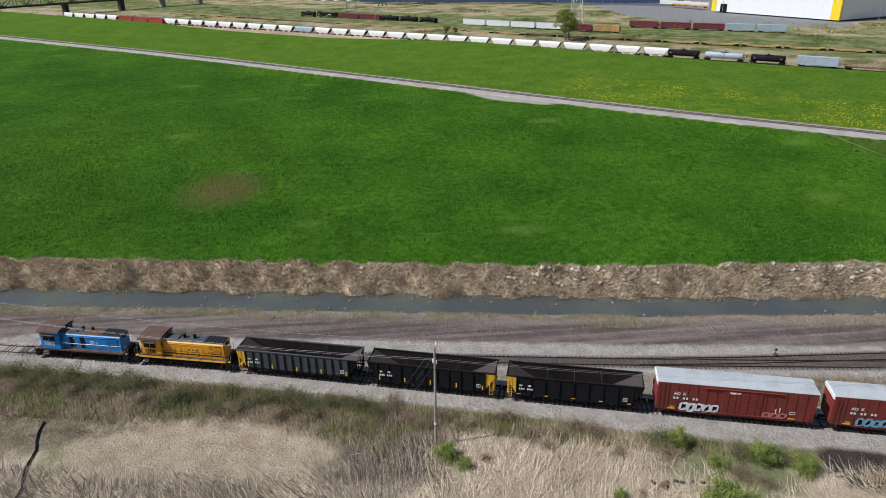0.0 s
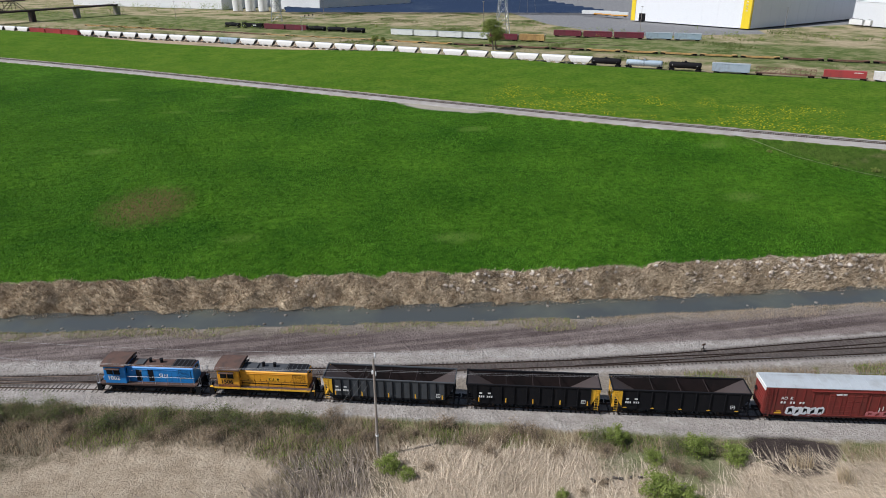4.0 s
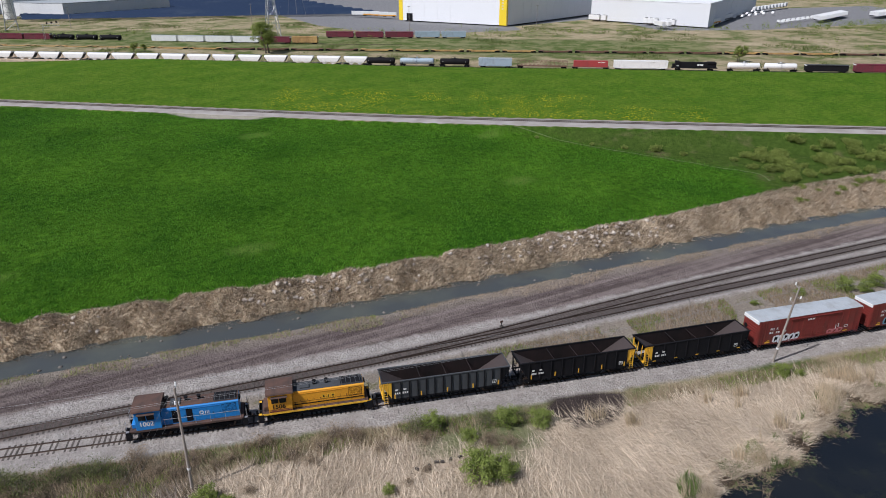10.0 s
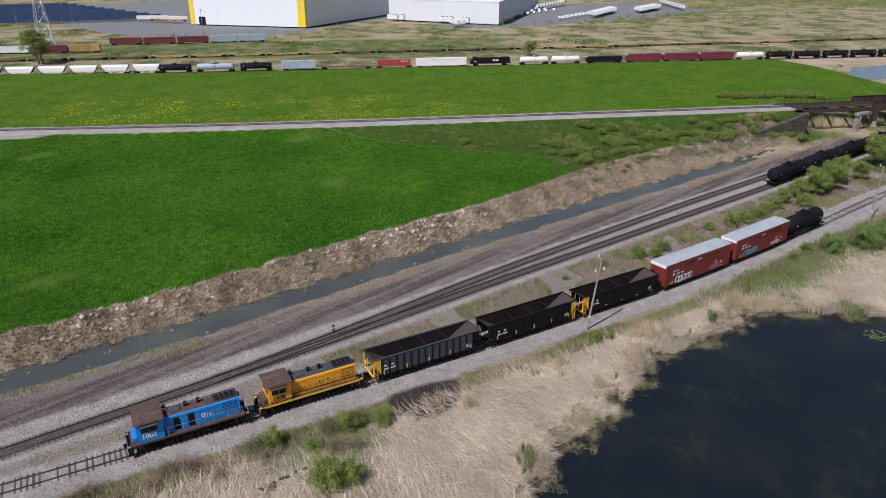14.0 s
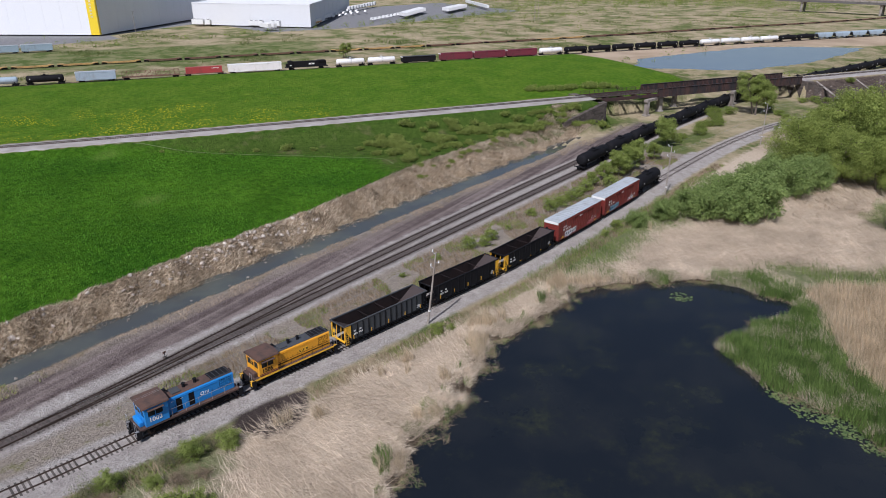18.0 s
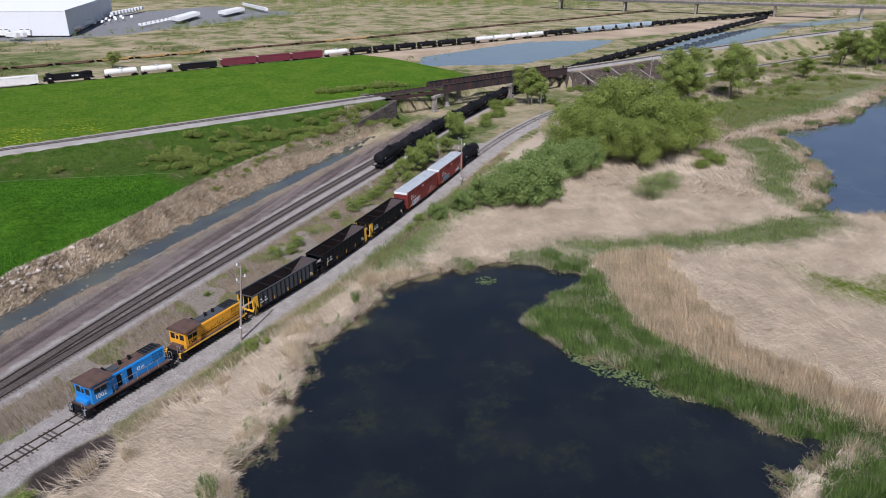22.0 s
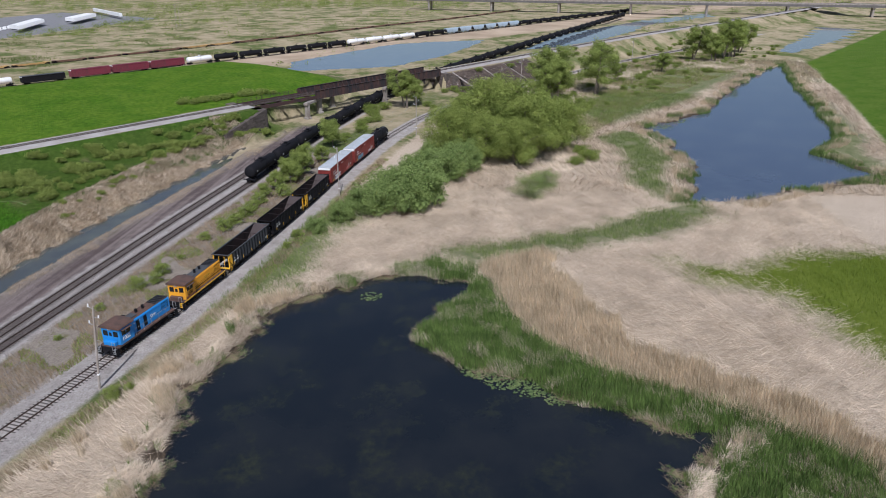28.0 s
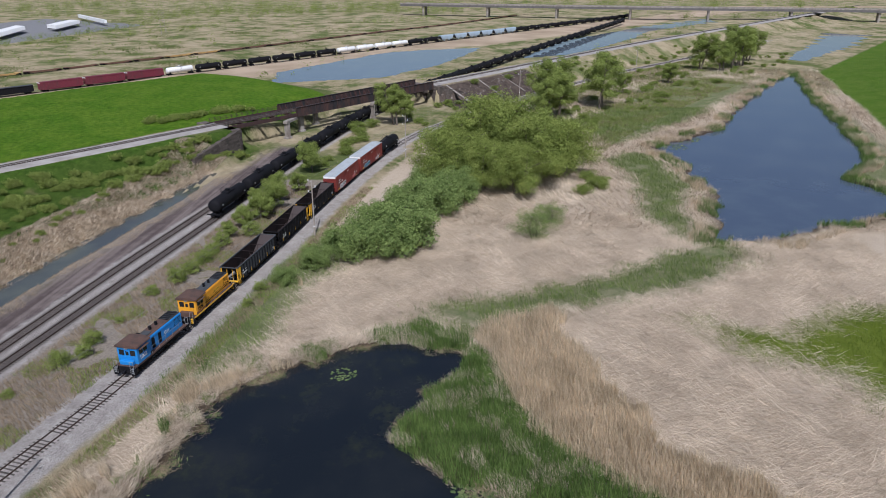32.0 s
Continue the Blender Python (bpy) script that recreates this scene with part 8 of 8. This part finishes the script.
    def drowned(X, Y, rng):
        m, p, g = marsh(X, Y)
        return (p > -0.6) & (p < 2.6) & (lumps(X, Y, 2.6, 3) + rng.normal(size=len(X)) * 0.25 > 0.15 + 0.35 * p) & (X > 25) & (X < 118)

    pts = scatter(16000, 25, 118, -45, 40, drowned, 81)
    blade_field("drowned_reeds", pts, 1.0, 0.06, 1.42, 2.0, "straw_brown", "drowned brown reeds floating at the pond's edge", 82, bend=0.02, stray=2.0, level=WATER + 0.015)
    pts = scatter(10000, 25, 118, -45, 40, drowned, 83)
    blade_field("pond_weed", pts, 0.5, 0.10, 1.40, 2.0, "cattail", "olive weed floating at the pond's edge", 84, "weeds", bend=0.02, stray=2.0, level=WATER + 0.02)

    def trackside(X, Y, rng):
        m, s = sample("main", X, Y), sample("side", X, Y)
        near = (m < -4.3 - 1.3 * step01(10, 50, X)) & (m > -13 + 5.0 * step01(0, 10, X))
        mid = (m > 3.2) & (s < -3.2) & (X > 45) & (lumps(X, Y, 7, 3) > -0.35)
        bare = inside([(-35, 67), (-31, 69), (-23, 69), (-14, 67), (-6, 63), (-6, 59), (-11, 57), (-26, 59), (-34, 60), (-36, 65)], X, Y)
        mud = inside([(44.2, 54.6), (46, 56.2), (51.2, 54.8), (55.0, 52.6), (52.0, 49.6), (48, 49.0), (45.2, 50.4)], X, Y)
        return (near | mid) & (mud < -0.3) & (bare < rng.normal(size=len(X)) * 0.8)

    pts = scatter(56000, -62, 190, 18, 100, trackside, 9)
    blade_field("brown_weeds", pts, 0.85, 0.075, 0.5, 2.0, "straw_brown", "brown and straw-coloured weeds along the track", 10, "weeds")
    pts = scatter(26000, -62, 190, 18, 100, lambda X, Y, rng: trackside(X, Y, rng) & (lumps(X, Y, 6, 8) + lumps(X, Y, 2.5, 3) * 0.6 > 0.15), 11)
    blade_field("green_weeds", pts, 0.6, 0.08, 0.5, 0.6, "leaf", "olive green weeds along the track", 12, "weeds")

    def bank(X, Y, rng):
        d = sample("ditch", X, Y)
        b = d - 2.5
        return (b > 0.1) & (b < 6.8 + 5 * step01(95, 150, X)) & (X < 212)

    pts = scatter(40000, -72, 212, 66, 118, bank, 13)
    blade_field("bank_straw", pts, 0.95, 0.12, 0.7, -1.6, "straw_brown", "matted dry grass on the ditch bank", 14, "dry grass")
    pts = scatter(62000, -72, 212, 66, 118, bank, 15)
    blade_field("pale_bank_straw", pts, 1.0, 0.11, 1.0, -1.4 + lumps(pts[:, 0], pts[:, 1], 3) * 1.2, "straw", "pale dry grass hanging over the ditch bank", 16, "dry grass")

    def near_bank(X, Y, rng):
        d = sample("ditch", X, Y)
        b = -d - 2.5
        return (b > -0.2) & (b < 3.2 + lumps(X, Y, 9, 5) * 2.4) & (lumps(X, Y, 3.5, 2) > -0.35) & (X < 200)

    pts = scatter(17000, -72, 200, 62, 112, near_bank, 17)
    blade_field("ditch_weeds", pts, 0.5, 0.07, 0.9, 1.0, "straw_brown", "dry weeds on the ditch's near edge", 18, "weeds")
    pts = scatter(3500, -72, 40, 62, 112, near_bank, 19)
    blade_field("ditch_grass", pts, 0.4, 0.09, 0.5, 1.0, "leaf", "green weeds on the ditch's near edge", 20, "weeds")


build_reeds()


def far_marsh():
    """Reeds round the second pond."""
    def laid(X, Y, rng):
        m, p, g = marsh(X, Y)
        return (m < -8.5) & (p < -0.8) & (g < rng.normal(size=len(X)) * 1.2) & (inside([(196, -112), (232, -124), (300, -144), (400, -171), (420, -400), (150, -400), (150, -150)], X, Y) < -0.5)

    pts = scatter(70000, 165, 410, -172, 12, laid, 61)
    blade_field("far_dry_reeds", pts, 2.4, 0.16, 1.15, 2.3 * lumps(pts[:, 0], pts[:, 1], 24) + 2.4, "straw", "pale dry reeds between pond and trees", 62, bend=0.25)

    def rim(X, Y, rng):
        p = sample("pond", X, Y)
        return (p > -5.0) & (p < -0.2) & (lumps(X, Y, 5, 2) > 0.0)

    pts = scatter(22000, 155, 400, -165, -38, rim, 63)
    blade_field("pond_rim_reeds", pts, 1.7, 0.11, 0.4, 2.6, "reed_gold", "golden reeds standing along the blue pond", 64)

    def dark(X, Y, rng):
        m, p, g = marsh(X, Y)
        e = offset_from([(172, -98), (205, -93), (217, -102), (228, -110), (280, -124), (326, -135), (398, -157)], X, Y)[0]
        return ((np.abs(e) < 2.2) | ((p > -4) & (lumps(X, Y, 6, 7) > 0.3))) & (p < 0.6) & (p > -6)

    pts = scatter(22000, 155, 400, -165, -38, dark, 65)
    blade_field("pond_cattails", pts, 1.6, 0.13, 0.35, 2.4, "cattail", "dark green cattails along the blue pond", 66, stray=1.4)

    def scrub(X, Y, rng):
        m, p, g = marsh(X, Y)
        return (m < -4) & (m > -60) & (p < -3) & (lumps(X, Y, 8, 3) + rng.normal(size=len(X)) * 0.3 > -0.1) & (X > 225)

    pts = scatter(36000, 225, 440, -135, 20, scrub, 67)
    blade_field("scrub_grass", pts, 0.8, 0.22, 0.6, 1.0, "straw_brown", "brown scrub grass between the track and the pond", 68, "grass", stray=1.5)
    pts = scatter(60000, 225, 440, -135, 20, scrub, 69)
    blade_field("scrub_green", pts, 0.8, 0.24, 0.6, 1.0, "leaf", "olive green scrub between the track and the pond", 70, "grass", stray=1.5)


far_marsh()


def yard_scrub():
    """Dry grass and low scrub on the flat land of the yard."""
    def keep(X, Y, rng):
        d, u = sample("d", X, Y), sample("u", X, Y)
        return (d > 172) & (d < 420) & (lumps(X, Y, 34, 2) + lumps(X, Y, 11, 1) * 0.7 + rng.normal(size=len(X)) * 0.12 > 0.62) & (sample("lot", X, Y) < -3)

    pts = scatter(15000, -260, 760, 60, 720, keep, 91)
    blade_field("yard_scrub", pts, 1.3, 0.45, 0.5, 1.0, "yard_leaf", "dark olive scrub across the yard's waste ground", 92, "scrub", stray=2.0)


yard_scrub()


def field_tufts():
    rng = np.random.default_rng(33)

    def keep(X, Y, rng):
        c = sample("ditch", X, Y) - 2.5
        return (c > 6.8 + 5 * step01(95, 150, X)) & (sample("d", X, Y) < -6) & (sample("u", X, Y) < -14) & (inside([(18, 232), (52, 206), (60, 198), (48, 199), (30, 214)], X, Y) < 0) & (inside([(131, 90), (141, 107), (123, 136), (100, 172), (150, 135), (190, 106), (236, 75), (226, 66), (196, 77), (165, 85)], X, Y) < rng.normal(size=len(X)) * 3) & (rng.uniform(0, 1, len(X)) < np.clip(70 / np.maximum(c, 1), 0.18, 1))

    pts = scatter(190000, -130, 200, 88, 300, keep, 34)
    blade_field("field_grass", pts, 0.42, 0.22, 0.85, 1.0 + lumps(pts[:, 0], pts[:, 1], 15) * 2, "field_blade", "lush green field grass", 35, "grass")


M["field_blade"] = leafy("field_grass_blades", (0.022, 0.084, 0.004), (0.084, 0.206, 0.013), 0.07, 0.12)
field_tufts()


# ---------------------------------------------------------------- rocks, lilies, odds and ends
def rock_mesh(seed, mat="rock"):
    rnd = random.Random(seed)
    bm = bmesh.new()
    bmesh.ops.create_icosphere(bm, subdivisions=1, radius=0.5)
    for v in bm.verts:
        v.co *= rnd.uniform(0.72, 1.15)
        v.co.z *= 0.7
    me = bpy.data.meshes.new("rock")
    bm.to_mesh(me)
    bm.free()
    me.materials.append(M[mat])
    return me


ROCKS = [rock_mesh(k) for k in range(6)]
WET = [rock_mesh(k, "stone") for k in range(4)]
rubble = tagged(new("rubble_bank"), "pale broken concrete rubble in the ditch bank", "rubble")
rnd = random.Random(15)
for k in range(520):
    s = rnd.uniform(DITCH.of_x(-10), DITCH.of_x(100))
    if math.sin(s * 0.13) + math.sin(s * 0.041 + 1) < rnd.uniform(-1.6, 1.2):
        continue
    p, w = DITCH.at(s), DITCH.way(s)
    o = 2.5 + rnd.uniform(2.6, 6.4)
    x, y = p[0] - w[1] * o, p[1] + w[0] * o
    sc = rnd.uniform(0.35, 1.25)
    r = new("rock", rnd.choice(ROCKS))
    r.parent = rubble
    r.matrix_basis = Matrix.Translation((x, y, ground_z(x, y) + 0.12 * sc)) @ Euler((rnd.uniform(-0.5, 0.5), rnd.uniform(-0.5, 0.5), rnd.uniform(0, 6))).to_matrix().to_4x4() @ Matrix.Diagonal((sc, sc * rnd.uniform(0.6, 1), sc, 1))
stones = tagged(new("ditch_stones"), "grey stones lying in the shallow ditch water", "stones")
for k in range(60):
    s = rnd.uniform(DITCH.of_x(-65), DITCH.of_x(110))
    p, w = DITCH.at(s), DITCH.way(s)
    o = rnd.choice((-1, 1)) * rnd.uniform(1.0, 2.4)
    sc = rnd.uniform(0.3, 0.7)
    r = new("stone", rnd.choice(WET))
    r.parent = stones
    r.matrix_basis = Matrix.Translation((p[0] - w[1] * o, p[1] + w[0] * o, WATER + 0.02)) @ Euler((0, 0, rnd.uniform(0, 6))).to_matrix().to_4x4() @ Matrix.Diagonal((sc, sc, sc, 1))


def lily_pads():
    rng = np.random.default_rng(3)
    vs, fs = [], []
    for cx, cy, rx, ry, n in ((85.2, 0.6, 1.8, 2.2, 150), (83.4, -2.6, 2.3, 2.6, 190), (82.0, -6.0, 2.4, 2.6, 190), (80.2, -9.4, 2.2, 2.2, 130), (107, 18.5, 1.6, 2.0, 70), (249, -62, 5, 8, 120), (238, -58, 4, 4, 60)):
        for k in range(n):
            a, q = rng.uniform(0, 6.28), math.sqrt(rng.uniform()) 
            x, y = cx + math.cos(a) * rx * q, cy + math.sin(a) * ry * q
            if max(inside(POND_1, np.array([x]), np.array([y]))[0], inside(POND_2, np.array([x]), np.array([y]))[0]) < 0.2:
                continue
            r = rng.uniform(0.09, 0.22) * (1.0 if x < 150 else 2.0)
            t0 = rng.uniform(0, 6.28)
            o = len(vs)
            z = WATER + 0.012 + rng.uniform(0, 0.03)
            vs.append((x, y, z))
            for j in range(9):
                t = t0 + j * 0.72
                vs.append((x + math.cos(t) * r, y + math.sin(t) * r, z + 0.012))
            fs += [(o, o + 1 + j, o + 2 + j) for j in range(8)]
    tagged(mesh_from("lily_pads", vs, fs, "lily"), "floating green lily pads at the reed edge", "lily pads", kind="stuff")


lily_pads()


def drain_hose():
    pts = [Vector((-40.6, 70.2, 0)), Vector((-40.5, 68.4, 0)), Vector((-40.1, 66.8, 0)), Vector((-39.5, 65.4, 0)), Vector((-39.4, 63.8, 0)), Vector((-39.3, 62.2, 0)), Vector((-38.8, 60.6, 0)), Vector((-38.3, 59.2, 0)), Vector((-38.2, 57.5, 0)), Vector((-38.5, 55.7, 0)), Vector((-38.6, 54, 0))]
    bm = bmesh.new()
    for a, b in zip(pts[:-1], pts[1:]):
        a, b = Vector((a.x, a.y, ground_z(a.x, a.y) + 0.16)), Vector((b.x, b.y, ground_z(b.x, b.y) + 0.16))
        rod(bm, a, b, 0.10, 10)
    tagged(link("drain_hose", bm, "black"), "black plastic drain hose lying across the grass", "hose")


drain_hose()


def old_timbers():
    rnd = random.Random(8)
    first = None
    for k in range(7):
        x, y = 26.2 + k * 0.75 + rnd.uniform(-0.3, 0.3), 52.8 - 0.05 * k + rnd.uniform(-0.5, 0.4)
        m = Matrix.Translation((x, y, ground_z(x, y) + 0.12)) @ Euler((rnd.uniform(-0.1, 0.1), rnd.uniform(-0.2, 0.2), rnd.uniform(-1.2, 1.2))).to_matrix().to_4x4() @ Matrix.Diagonal((rnd.uniform(0.35, 0.9), 1, 1, 1))
        if first is None:
            bm = bmesh.new()
            box(bm, -0.6, 0.6, -0.13, 0.13, -0.12, 0.12, 0.03)
            first = tagged(link("old_timber", bm, "tie"), "rotten dark timber lying in dry reeds", "timber", "rotten timbers")
            first.matrix_basis = m
        else:
            copy_thing(first, m)


old_timbers()


# ---------------------------------------------------------------- movement
def motions():
    start = MAIN.of_x(-60) + 13.6
    for car, a, b in TRAIN:
        rows = []
        for k in range(33):
            s = start + 4.827 * k + 0.00044 * k * k
            p, q = MAIN.at(s + a + 2.5), MAIN.at(s + b - 2.5)
            w = (q - p) / np.hypot(*(q - p))
            o = p - w * 2.5
            rows.append((k, pose(o[0], o[1], 0.05, 0, 0, math.degrees(math.atan2(w[1], w[0])))))
        walk(car, rows)
    for w, x in WHEELS:
        walk(w, [(k / 10, pose(x, 0, 0.46, 0, math.degrees((4.827 * k / 10 + 0.00044 * (k / 10) ** 2) / 0.46), 0)) for k in range(321)])


motions()
